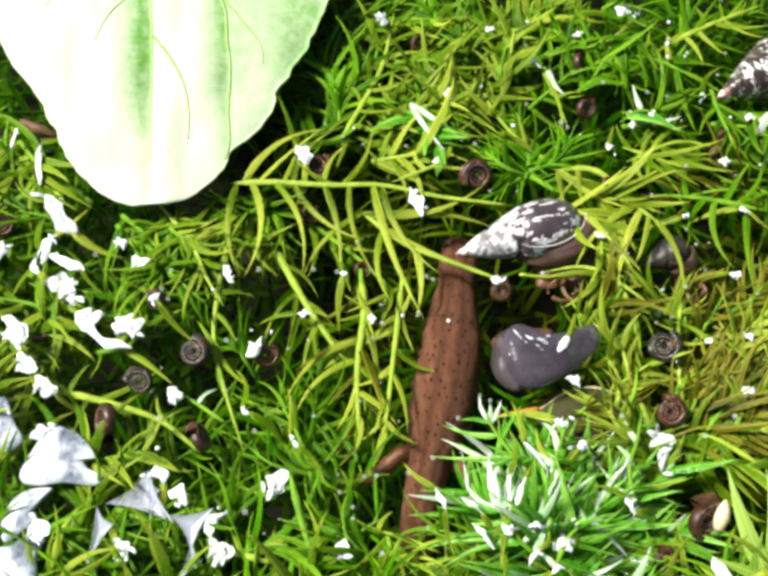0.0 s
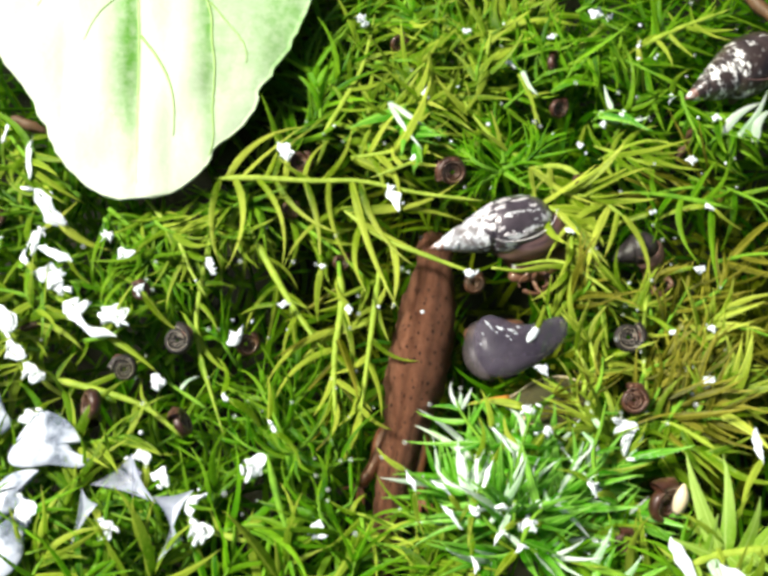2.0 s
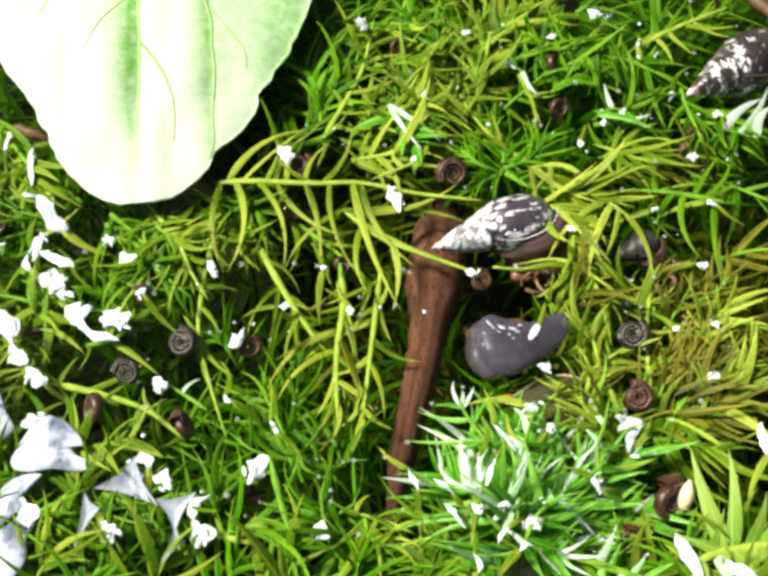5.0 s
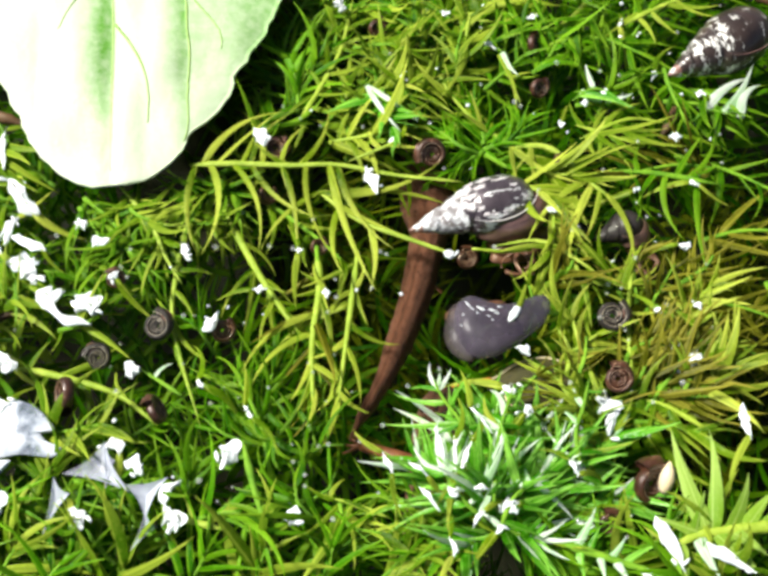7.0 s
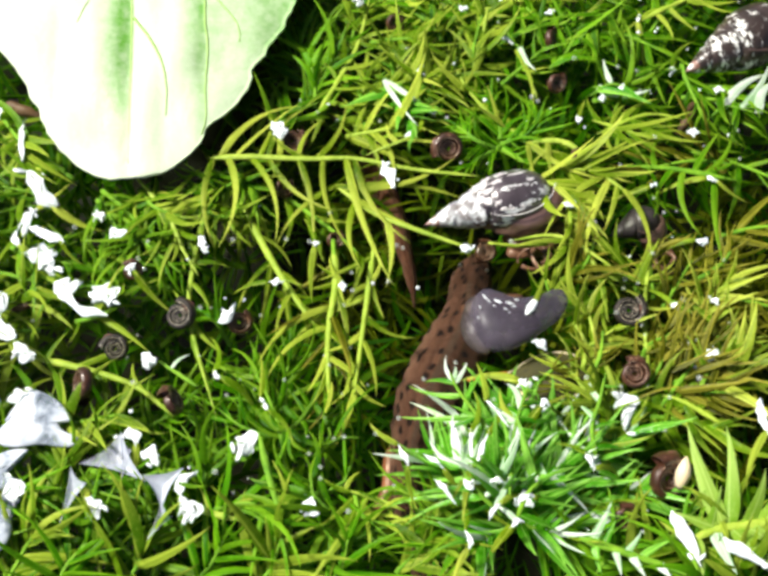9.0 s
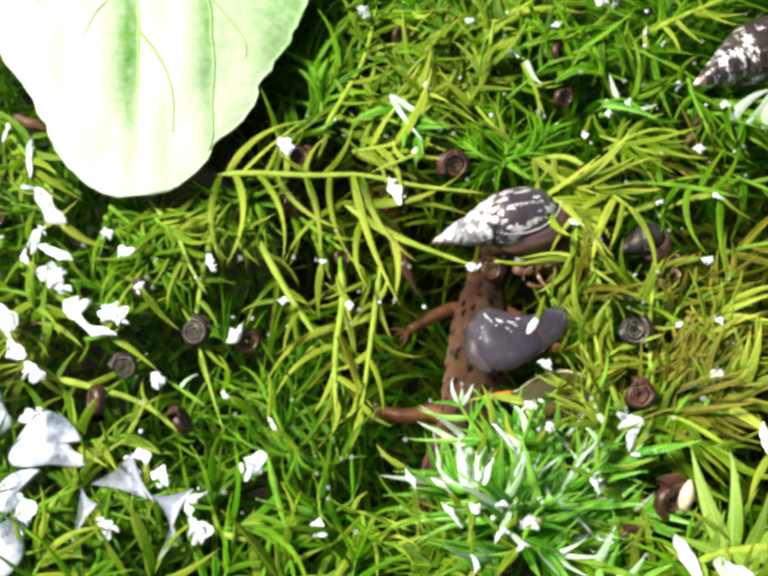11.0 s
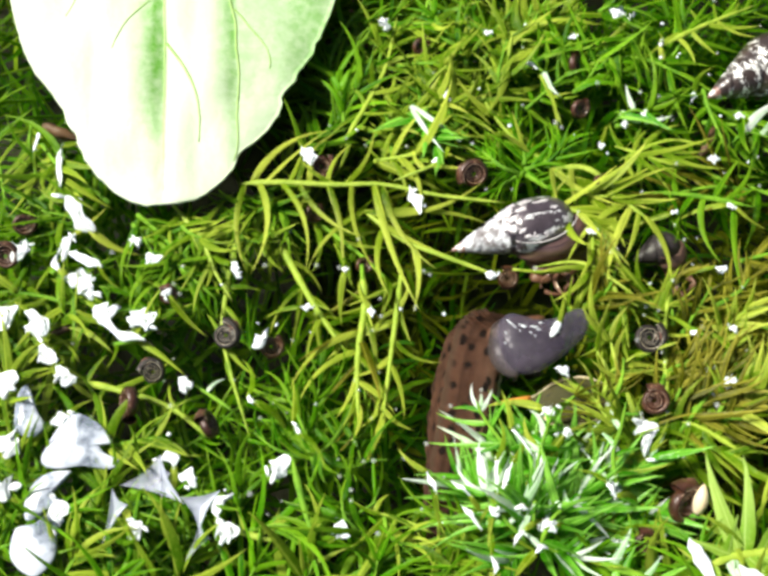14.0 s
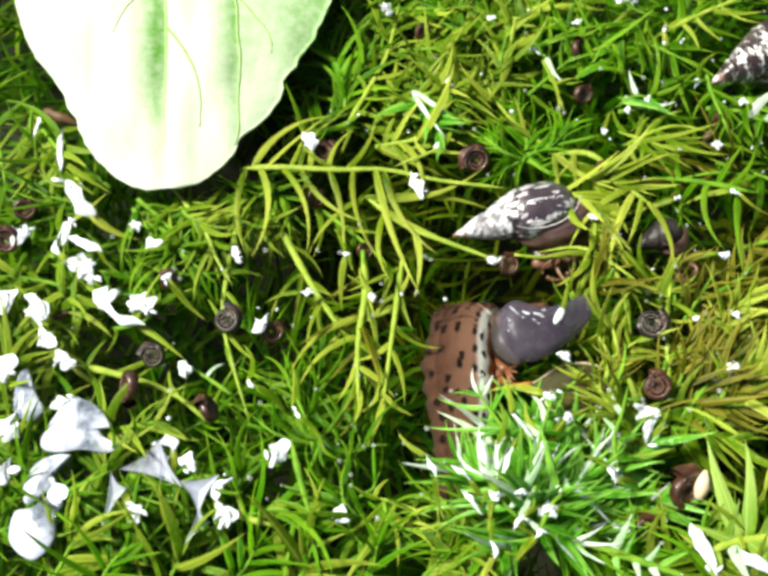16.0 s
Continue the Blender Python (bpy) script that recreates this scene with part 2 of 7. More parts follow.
M_SPIRE = mottled("pond_snail_spire", ((0.10, 0.05, 0.04), (0.34, 0.33, 0.34), (0.6, 0.62, 0.64)), 700.0, 0.35, 420.0, (0.86, 0.88, 0.9), coat=0.5, step=(0.50, 0.54), relief=0.8)
M_APEX = mottled("pond_snail_apex", ((0.16, 0.07, 0.05), (0.30, 0.17, 0.13)), 500.0, 0.3, 520.0, (0.8, 0.78, 0.76), coat=0.5, step=(0.54, 0.58))
M_RAM = mottled("ramshorn_shell", ((0.022, 0.008, 0.004), (0.085, 0.032, 0.015)), 380.0, 0.4, 700.0, (0.36, 0.22, 0.14), coat=0.3, step=(0.62, 0.68))
M_RAMG = mottled("ramshorn_shell_dark", ((0.007, 0.005, 0.004), (0.024, 0.017, 0.011)), 300.0, 0.6, 900.0, (0.42, 0.40, 0.33), coat=0.03, step=(0.62, 0.66))
M_LINE = mottled("coil_line_pale", ((0.34, 0.28, 0.16), (0.70, 0.64, 0.48)), 500.0, 0.3, 500.0, (0.03, 0.02, 0.015), coat=0.5)
M_LINEB = mottled("coil_line_brown", ((0.34, 0.20, 0.12), (0.60, 0.44, 0.32)), 500.0, 0.3, 500.0, (0.06, 0.03, 0.015), coat=0.5)
M_FLESH = mottled("snail_flesh", ((0.10, 0.045, 0.03), (0.22, 0.10, 0.06)), 300.0, 0.35, coat=0.5)
M_LIP = mottled("shell_lip", ((0.6, 0.55, 0.55), (0.8, 0.78, 0.78)), 300.0, 0.2, coat=0.8)
M_MANTLE = mottled("snail_mantle", ((0.14, 0.07, 0.06), (0.22, 0.13, 0.12)), 200.0, 0.3, coat=0.6)
M_MAUVE = jelly("mauve_shell", (0.062, 0.050, 0.082), (0.185, 0.155, 0.21))
M_MAUVEP = jelly("mauve_lip", (0.075, 0.060, 0.072), (0.17, 0.14, 0.158))
M_MAUVED = mottled("dark_mauve_shell", ((0.018, 0.013, 0.016), (0.045, 0.036, 0.042)), 220.0, 0.5, 600.0, (0.09, 0.07, 0.075), coat=0.05, step=(0.6, 0.7))
# white that stands for sky glare on wet leaves and water
M_GLARE = mottled("sky_glare_white", ((0.80, 0.84, 0.86), (0.72, 0.80, 0.78)), 300.0, 0.15, coat=1.0)
M_BUD = mottled("pale_bud", ((0.75, 0.55, 0.30), (0.85, 0.75, 0.55)), 200.0, 0.35)
M_DEAD = mottled("dead_leaf", ((0.035, 0.036, 0.006), (0.07, 0.055, 0.012)), 160.0, 0.6, 500.0, (0.035, 0.03, 0.012))
M_ORANGE = mottled("orange_stalk", ((0.45, 0.14, 0.02), (0.65, 0.28, 0.05)), 300.0, 0.5)
M_TWIG = mottled("brown_debris", ((0.06, 0.03, 0.015), (0.16, 0.08, 0.04)), 250.0, 0.6)
M_NEWT = newt_skin("newt_brown_skin", (0.095, 0.034, 0.020), (0.26, 0.112, 0.072), (0.012, 0.005, 0.004), (0.15, 0.07, 0.045), (0.26, 0.11, 0.05), (0.40, 0.66, 1.0), 0.12, (0.1, 0.05, 0.03), (0.25, 0.115, 0.072))
M_NEWTM = newt_skin("newt_spotted_skin", (0.060, 0.026, 0.018), (0.130, 0.060, 0.040), (0.010, 0.005, 0.005), (0.78, 0.76, 0.78), (0.85, 0.24, 0.05), (0.29, 0.36, 0.8), 0.23, (0.085, 0.048, 0.034), (0.30, 0.155, 0.11))
M_NEWTLEG = mottled("newt_leg_skin", ((0.14, 0.046, 0.020), (0.27, 0.10, 0.045)), 400.0, 0.45, coat=0.15)


def water_material():
    m, t, p = material("pond_water")
    t.nodes.remove(p)
    clear = node(t, "ShaderNodeBsdfTransparent")
    clear.inputs[0].default_value = (0.95, 0.98, 0.86, 1)
    gl = node(t, "ShaderNodeBsdfGlossy", Roughness=0.03)
    gl.inputs[0].default_value = (1, 1, 1, 1)
    fr = node(t, "ShaderNodeFresnel", IOR=1.12)
    vec = t.nodes.new("ShaderNodeNewGeometry").outputs["Position"]
    b = node(t, "ShaderNodeBump", [(noise_tex(t, vec, 70.0, 2.0, 0.4), "Height")], Strength=0.4, Distance=0.002)
    t.links.new(b.outputs[0], gl.inputs["Normal"])
    t.links.new(b.outputs[0], fr.inputs["Normal"])
    mix = node(t, "ShaderNodeMixShader", [(fr.outputs[0], 0), (clear.outputs[0], 1), (gl.outputs[0], 2)])
    t.links.new(mix.outputs[0], t.nodes["Material Output"].inputs[0])
    return m


def bubble_material():
    m, t, p = material("air_bubble")
    p.inputs["Base Color"].default_value = (0.8, 0.86, 0.8, 1)
    p.inputs["Roughness"].default_value = 0.08
    p.inputs["Coat Weight"].default_value = 1.0
    clear = node(t, "ShaderNodeBsdfTransparent")
    mix = node(t, "ShaderNodeMixShader", [(clear.outputs[0], 1), (p.outputs[0], 2)], Fac=0.2)
    t.links.new(mix.outputs[0], t.nodes["Material Output"].inputs[0])
    return m


def veil_material():
    m, t, p = material("sky_veil")
    # pale haze that stands for the sky mirrored in the water
    p.inputs["Base Color"].default_value = (0.62, 0.66, 0.78, 1)
    p.inputs["Roughness"].default_value = 0.3
    clear = node(t, "ShaderNodeBsdfTransparent")
    vec = t.nodes.new("ShaderNodeNewGeometry").outputs["Position"]
    haze = ramp(t, noise_tex(t, vec, 160.0, 3.0), [(0.3, (0.12, 0.12, 0.12)), (0.7, (0.62, 0.62, 0.62))])
    mix = node(t, "ShaderNodeMixShader", [(haze, 0), (clear.outputs[0], 1), (p.outputs[0], 2)])
    t.links.new(mix.outputs[0], t.nodes["Material Output"].inputs[0])
    return m


def petal_glare_material():
    """Sky glare on the water, put into the colour: near white, bluish where it thins out."""
    m, t, p = material("glare_petal")
    vec = t.nodes.new("ShaderNodeNewGeometry").outputs["Position"]
    thin = noise_tex(t, vec, 190.0, 4.0, 0.6)
    col = ramp(t, thin, [(0.35, (0.30, 0.36, 0.46)), (0.6, (0.62, 0.66, 0.72))])
    t.links.new(col, p.inputs["Base Color"])
    p.inputs["Roughness"].default_value = 0.15
    p.inputs["Coat Weight"].default_value = 0.25
    clear = node(t, "ShaderNodeBsdfTransparent")
    mix = node(t, "ShaderNodeMixShader", [(ramp(t, thin, [(0.34, (0.25, 0.25, 0.25)), (0.5, (1, 1, 1))]), 0), (clear.outputs[0], 1), (p.outputs[0], 2)])
    t.links.new(mix.outputs[0], t.nodes["Material Output"].inputs[0])
    return m


M_PETAL_GLARE = petal_glare_material()
M_VEIL = veil_material()
M_WATER = water_material()
M_BUBBLE = bubble_material()


# ---- mesh helpers ----
def mesh_of(name, verts, faces, mat, smooth=True):
    me = bpy.data.meshes.new(name)
    me.from_pydata([tuple(c * MM for c in v) for v in verts], [], faces)
    me.materials.append(mat)
    if smooth:
        me.shade_smooth()
    return me


def crisp(me, ring):
    """Keeps the two margins of a blade sharp, so that it reads as a thin flat ribbon."""
    for edge in me.edges:
        a, c = edge.vertices
        if a % ring == c % ring and a % ring in (0, 2):
            edge.use_edge_sharp = True
    return me


def part(name, me, parent, label="", m=None):
    ob = new(name, me)
    ob.parent = parent
    if m is not None:
        ob.matrix_basis = m
    if label:
        tagged(ob, label)
    return ob


def holder(name, place, label, category, group="", kind=""):
    ob = new(name)
    ob.empty_display_size = 0.004
    ob.location = Vector(place) * MM
    return tagged(ob, label, category, group, kind)


def tube(points, radii, sides=8, squash=1.0):
    """Verts and faces of a closed round bar along points (millimetres)."""
    pts = [Vector(p) for p in points]
    verts, faces, n = [], [], len(pts)
    side = None
    for i, p in enumerate(pts):
        way = (pts[min(i + 1, n - 1)] - pts[max(i - 1, 0)]).normalized()
        ref = side if side is not None else (Vector((0, 0, 1)).cross(way) if abs(way.z) < 0.95 else Vector((1, 0, 0)))
        side = (ref - way * ref.dot(way)).normalized()
        up = way.cross(side)
        for k in range(sides):
            a = 2 * math.pi * k / sides
            verts.append(p + side * math.cos(a) * radii[i] + up * math.sin(a) * radii[i] * squash)
    for i in range(n - 1):
        for k in range(sides):
            k2 = (k + 1) % sides
            faces.append((i * sides + k, i * sides + k2, (i + 1) * sides + k2, (i + 1) * sides + k))
    faces.append(tuple(reversed(range(sides))))
    faces.append(tuple(range((n - 1) * sides, n * sides)))
    return verts, faces


def smooth_line(points, steps=6):
    """A soft curve through points."""
    p = [Vector(q) for q in points]
    p = [p[0] * 2 - p[1]] + p + [p[-1] * 2 - p[-2]]
    out = []
    for i in range(1, len(p) - 2):
        for k in range(steps):
            t = k / steps
            a, b, c, d = p[i - 1], p[i], p[i + 1], p[i + 2]
            out.append(0.5 * (2 * b + (c - a) * t + (2 * a - 5 * b + 4 * c - d) * t * t + (3 * b - a - 3 * c + d) * t ** 3))
    out.append(p[-2])
    return out


def frame_from(way, up, at=(0, 0, 0)):
    """A turn whose x runs along way and whose z is near up."""
    x = Vector(way).normalized()
    y = Vector(up).cross(x)
    if y.length < 1e-4:
        y = Vector((0, 1, 0))
    y.normalize()
    z = x.cross(y)
    m = Matrix((x, y, z)).transposed().to_4x4()
    m.translation = Vector(at)
    return m


def blob(name, mat, a, b, c, wob=0.1, seed=1.0, n=16):
    """An uneven rounded body with half axes a, b, c."""
    verts, faces, m = [], [], 2 * n
    for j in range(n + 1):
        th = math.pi * j / n
        for i in range(m):
            ph = 2 * math.pi * i / m
            d = Vector((math.sin(th) * math.cos(ph), math.sin(th) * math.sin(ph), math.cos(th)))
            k = 1 + wob * noise.noise(d * 1.6 + Vector((seed, seed * 2, 0)))
            verts.append((d.x * a * k, d.y * b * k, d.z * c * k))
    for j in range(n):
        for i in range(m):
            i2 = (i + 1) % m
            faces.append((j * m + i, (j + 1) * m + i, (j + 1) * m + i2, j * m + i2))
    return mesh_of(name, verts, faces, mat)


bubble_me = blob("bubble", M_BUBBLE, 1, 1, 1, 0.0, 1.0, 8)
sparkle_me = blob("droplet", M_GLARE, 1, 1, 1, 0.4, 2.0, 6)


# ---- the pool ----
def sheet(name, half, z, mat, label=""):
    vs = [(-half, -half, z), (half, -half, z), (half, half, z), (-half, half, z)]
    ob = new(name, mesh_of(name, vs, [(0, 1, 2, 3)], mat, False))
    return tagged(ob, label, "", "", "structure")


def pond_bed():
    n, half = 60, 160.0
    verts, faces = [], []
    for j in range(n + 1):
        for i in range(n + 1):
            x, y = -half + 2 * half * i / n, -half + 2 * half * j / n
            verts.append((x, y, -42 + 7 * noise.noise(Vector((x, y, 0)) / 30) + 2 * noise.noise(Vector((x, y, 9)) / 8)))
    for j in range(n):
        for i in range(n):
            k = j * (n + 1) + i
            faces.append((k, k + 1, k + n + 2, k + n + 1))
    # outward skirt to the far shore
    far = 420.0
    base = len(verts)
    verts += [(-far, -far, -46), (far, -far, -46), (far, far, -46), (-far, far, -46)]
    c = (0, n, (n + 1) * (n + 1) - 1, n * (n + 1))
    for k in range(4):
        faces.append((c[k], base + k, base + (k + 1) % 4, c[(k + 1) % 4]))
    ob = new("ground", mesh_of("ground", verts, faces, M_MUD))
    return tagged(ob, "dark silty pond bed under the moss", "pond bed", "", "structure")


pond_bed()
water = sheet("water", 420.0, 0.0, M_WATER, "clear still shallow pond water")
water.visible_shadow = False


# ---- moss ----
def leaf_shape(length, width, curl, sway, fold, solid=True, n=8):
    """A narrow pointed leaf that sets out along +x; curl and sway are the angles by which it bends up and to the side."""
    verts, faces = [], []
    at, step = Vector((0, 0, 0)), length / n
    for i in range(n + 1):
        t = i / n
        a, c = sway * (t - 0.35), curl * t
        way = Vector((math.cos(a) * math.cos(c), math.sin(a) * math.cos(c), math.sin(c)))
        side = Vector((-math.sin(a), math.cos(a), 0))
        up = way.cross(side)
        w = width * 0.5 * min(1.0, 0.66 + 1.7 * t) * max(0.0, 1 - t ** 1.35) * 1.08 + 0.03
        d = fold * w
        if solid:
            verts += [at - side * w + up * d, at + up * (0.04 + 0.30 * w), at + side * w + up * d, at - up * (0.05 + 0.16 * w)]
        else:
            verts += [at - side * w + up * d, at.copy(), at + side * w + up * d]
        at = at + way * step
    verts = [tuple(v) for v in verts]
    s = 4 if solid else 3
    for i in range(n):
        a, b = i * s, (i + 1) * s
        if solid:
            for k in range(4):
                k2 = (k + 1) % 4
                faces.append((a + k, b + k, b + k2, a + k2))
        else:
            faces += [(a, b, b + 1, a + 1), (a + 1, b + 1, b + 2, a + 2)]
    if solid:
        faces += [(0, 1, 2, 3), (n * 4 + 3, n * 4 + 2, n * 4 + 1, n * 4)]
    return verts, faces


LEAF_SETS = {}
BLADES = {"yellow": (1.1, 1.55, 0.9, 0.7), "olive": (0.7, 1.1, 0.9, 0.6), "lime": (0.9, 1.3, 1.1, 0.8), "green": (0.7, 1.1, 1.5, 0.9), "vivid": (0.65, 0.95, 1.3, 0.8), "silver": (1.4, 1.9, 0.5, 0.4), "painted_glint": (1.1, 1.5, 0.5, 0.4), "pale": (1.2, 1.5, 0.3, 0.2)}
for kind, (thin, wide, sway, curl) in BLADES.items():
    LEAF_SETS[kind] = []
    for i in range(16):
        v, f = leaf_shape(10.0, rng.uniform(thin, wide), rng.uniform(-1.3, 0.6) * curl, rng.uniform(-1.0, 1.0) * sway, rng.uniform(-0.1, 0.25))
        LEAF_SETS[kind].append(crisp(mesh_of("moss_leaf_" + kind, v, f, MOSS[kind]), 4))

SHOOT_LABEL = {"painted_glint": "wet moss shoot tip, leaves painted white for their glint",
               "yellow": "yellow-green water moss shoot with narrow pointed leaves",
               "green": "deep green water moss shoot with curved narrow leaves",
               "lime": "lime green water moss shoot with slender wet leaves",
               "olive": "olive-yellow water moss shoot with dim narrow leaves",
               "vivid": "vivid green fine-leaved water moss shoot",
               "pale": "broad pale green water moss shoot close above the water",
               "silver": "bright green moss shoot standing out of the water, glinting wet"}


NEWT_WAY = [(1.0, -36.5, -9.0), (7.0, -28.5, -9.0), (10.3, -13.7, -9.0), (13.2, -0.7, -9.0), (17.4, -6.4, -9.0), (23.7, -8.2, -9.0), (27.0, 3.2, -9.0), (4.1, 2.2, -9.0), (7.2, -19.9, -9.0), (15.5, 1.3, -9.0), (6.9, -35.8, -9.0), (13.5, -28.0, -9.0), (15.0, -18.0, -9.0), (18.0, -2.0, -9.0)]
# places that the moss leaves open: middle and reach
OPEN = [(q, 6.0) for q in NEWT_WAY] + [((22.0, 9.8, 0.0), 6.5), ((29.8, 11.8, 0.0), 7.0), ((25.5, -13.7, 0.0), 9.5), ((33.0, -11.0, 0.0), 4.0), ((45.7, -11.6, 0.0), 4.0), ((45.4, -23.0, 0.0), 3.5), ((70.5, 44.4, 0.0), 8.0),
        ((50.1, 7.9, 0.0), 4.5), ((-39.5, -18.0, 0.0), 3.0), ((-31.1, -12.6, 0.0), 3.5), ((-43.9, -24.4, 0.0), 3.5), ((-29.0, -27.5, 0.0), 3.0), ((-12.1, 23.3, 0.0), 3.0), ((16.6, 21.2, 0.0), 3.0), ((48.7, -40.3, 0.0), 4.0)]


def clear(x, y, more=0.0):
    return all((x - q[0]) ** 2 + (y - q[1]) ** 2 > (r + more) ** 2 for q, r in OPEN)


def clear_of_newt(x, y, reach):
    return min((x - q[0]) ** 2 + (y - q[1]) ** 2 for q in NEWT_WAY) > reach * reach


def shoot(points, kind, count, size, spread=55.0, sides=(1, 1), rise=0.1, thick=0.45, start=0.08, tuft=0, seed=0, width=1.0, over=False):
    """One moss shoot: stem through points, leaves in two rows that point onward, and a tuft at the tip."""
    r = random.Random(seed * 7 + int(abs(points[0][0]) * 13 + abs(points[0][1]) * 29) + count)
    root = holder("moss_shoot", points[0], SHOOT_LABEL[kind], "moss", "water moss shoots")
    o = Vector(points[0])
    line = [q - o for q in smooth_line(points, 5)]
    n = len(line)
    v, f = tube(line, [thick * (1.15 - 0.65 * i / (n - 1)) for i in range(n)], 6)
    part("stem", mesh_of("moss_stem", v, f, M_STEM if kind == "yellow" else M_STEMG), root)
    for i in range(count + tuft):
        t = start + (1 - start) * (i + r.uniform(-0.3, 0.3)) / count if i < count else r.uniform(0.93, 1.0)
        t = min(max(t, 0.0), 0.999)
        k = t * (n - 1)
        a, b = line[int(k)], line[int(k) + 1]
        at, way = a.lerp(b, k - int(k)), (b - a).normalized()
        s = 1 if i % 2 else -1
        share = sides[0] if s > 0 else sides[1]
        if i < count and r.random() > share:
            s = -s if share < 0.5 else s
        level = Vector((0, 0, 1)).cross(way)
        if level.length < 0.2:
            level = Vector((math.cos(i * 2.4), math.sin(i * 2.4), 0))
        level.normalize()
        up = way.cross(level)
        ang = radians(spread + r.uniform(-26, 26)) * (1 - 0.45 * t)
        if i >= count:
            ang = radians(r.uniform(5, 60))
            s = r.choice((-1, 1))
        lift = rise + r.uniform(-0.5, 0.5)
        d = way * math.cos(ang) + level * s * math.sin(ang) + up * lift
        ln = size * r.uniform(0.6, 1.35) * (1.0 - 0.25 * max(0, t - 0.6) / 0.4) / 10.0
        tip = o + at + d.normalized() * ln * 9
        if not over and not clear(tip.x, tip.y, 0.3):
            continue
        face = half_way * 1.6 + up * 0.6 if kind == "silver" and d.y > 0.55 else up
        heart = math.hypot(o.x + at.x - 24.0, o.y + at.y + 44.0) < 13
        look_of = "painted_glint" if kind == "silver" and r.random() < (0.2 if heart or d.y > 0.5 else 0.0) else kind
        if look_of == "painted_glint":
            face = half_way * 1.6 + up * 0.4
        m = frame_from(d, face + level * r.uniform(-0.6, 0.6), at * MM) @ Matrix.Diagonal((ln, ln * width * (1 if s > 0 else -1), ln, 1))
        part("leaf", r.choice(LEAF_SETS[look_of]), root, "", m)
    return root


# fields of the moss carpet: middle, kind, heading in degrees, strength
FIELDS = (
    ((-42.4, 5.7, -6.0), "green", 200, 1.0), ((-52.7, -14.8, -6.0), "lime", 150, 1.0), ((-14.9, -25.2, -6.0), "green", 60, 1.4),
    ((-7.2, -3.0, -6.0), "olive", 70, 1.2), ((-2.3, 38.5, -6.0), "lime", 30, 1.0), ((3.5, 53.9, -6.0), "lime", 50, 0.9), ((29.7, 35.1, -6.0), "green", 80, 1.2),
    ((50.5, 53.9, -6.0), "green", 20, 1.3), ((52.5, 29.5, -6.0), "green", -30, 1.1), ((54.9, -0.1, -6.0), "olive", -50, 1.1),
    ((52.7, -16.6, -6.0), "olive", 40, 1.3), ((32.4, -39.7, -6.0), "green", 70, 1.3), ((-37.7, -39.7, -6.0), "green", 100, 1.2),
    ((-13.0, 18.8, -6.0), "lime", -20, 0.9), ((64.1, 14.7, -6.0), "olive", -20, 1.1))
def moss_carpet():
    """The dense under-storey: thousands of leaves on loose shoots, one object for each kind."""
    r = random.Random(5)
    shapes = [np.array(leaf_shape(10, r.uniform(0.55, 1.0), r.uniform(-0.6, 0.3), r.uniform(-1.2, 1.2), r.uniform(-0.1, 0.25), False, 6)[0]) for _ in range(24)]
    quads = np.array(leaf_shape(10, 1, 0, 0, 0.2, False, 6)[1])
    nv = len(shapes[0])
    made = {k: [[], [], 0] for k in BED_SHADED}
    for i in range(720):
        x, y = r.uniform(-122, 102), r.uniform(-92, 112)
        near = min(FIELDS, key=lambda q: ((q[0][0] - x) ** 2 + (q[0][1] - y) ** 2) * r.uniform(0.5, 1.6) / q[3])
        kind, head = near[1], radians(near[2] + r.gauss(0, 48))
        deep = r.random()
        z = -10.0 - 24.0 * deep - (7.0 if -28 < x < 10 and -50 < y < 10 or x > 42 and 2 < y < 36 else 0.0)
        ln = r.uniform(18, 36)
        rise = r.uniform(-0.1, 0.45)
        way = Vector((math.cos(head), math.sin(head), rise)).normalized()
        level = Vector((-way.y, way.x, 0)).normalized()
        up = way.cross(level)
        bend = r.uniform(-0.4, 0.4)
        count = r.randint(9, 13)
        for k in range(count):
            t = k / count
            at = Vector((x, y, z)) + way * ln * t + level * bend * ln * t * t
            at.z = min(at.z, r.uniform(-13.0, -4.5) - (6.0 if -26 < at.x < 10 and -48 < at.y < 8 or at.x > 44 and 4 < at.y < 34 else 0.0))
            if at.z > -17 and not clear_of_newt(at.x, at.y, 7.0):
                continue
            s = 1 if k % 2 else -1
            ang = radians(r.uniform(15, 85))
            d = way * math.cos(ang) + level * s * math.sin(ang) + up * r.uniform(-0.4, 0.6)
            if at.z + d.normalized().z * 8 > 1.0:
                d.z = -abs(d.z) * 0.3
            tip = at + d.normalized() * 8
            if tip.z > -15 and not clear_of_newt(tip.x, tip.y, 5.5):
                continue
            size = r.uniform(1.0, 1.7)
            m = np.array(frame_from(d, up + level * r.uniform(-0.7, 0.7), at))
            vs = (shapes[r.randrange(24)] * size) @ m[:3, :3].T + m[:3, 3]
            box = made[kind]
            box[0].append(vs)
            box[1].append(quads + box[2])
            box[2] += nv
        # its stem
        line = [Vector((x, y, z)) + way * ln * t + level * bend * ln * t * t for t in (0, 0.25, 0.5, 0.75, 1)]
        for q in line:
            q.z = min(q.z, -4.5)
        if all(clear_of_newt(q.x, q.y, 7.0) or q.z < -18 for q in line):
            v, f = tube(line, [0.5, 0.45, 0.4, 0.35, 0.2], 4)
            box = made[kind]
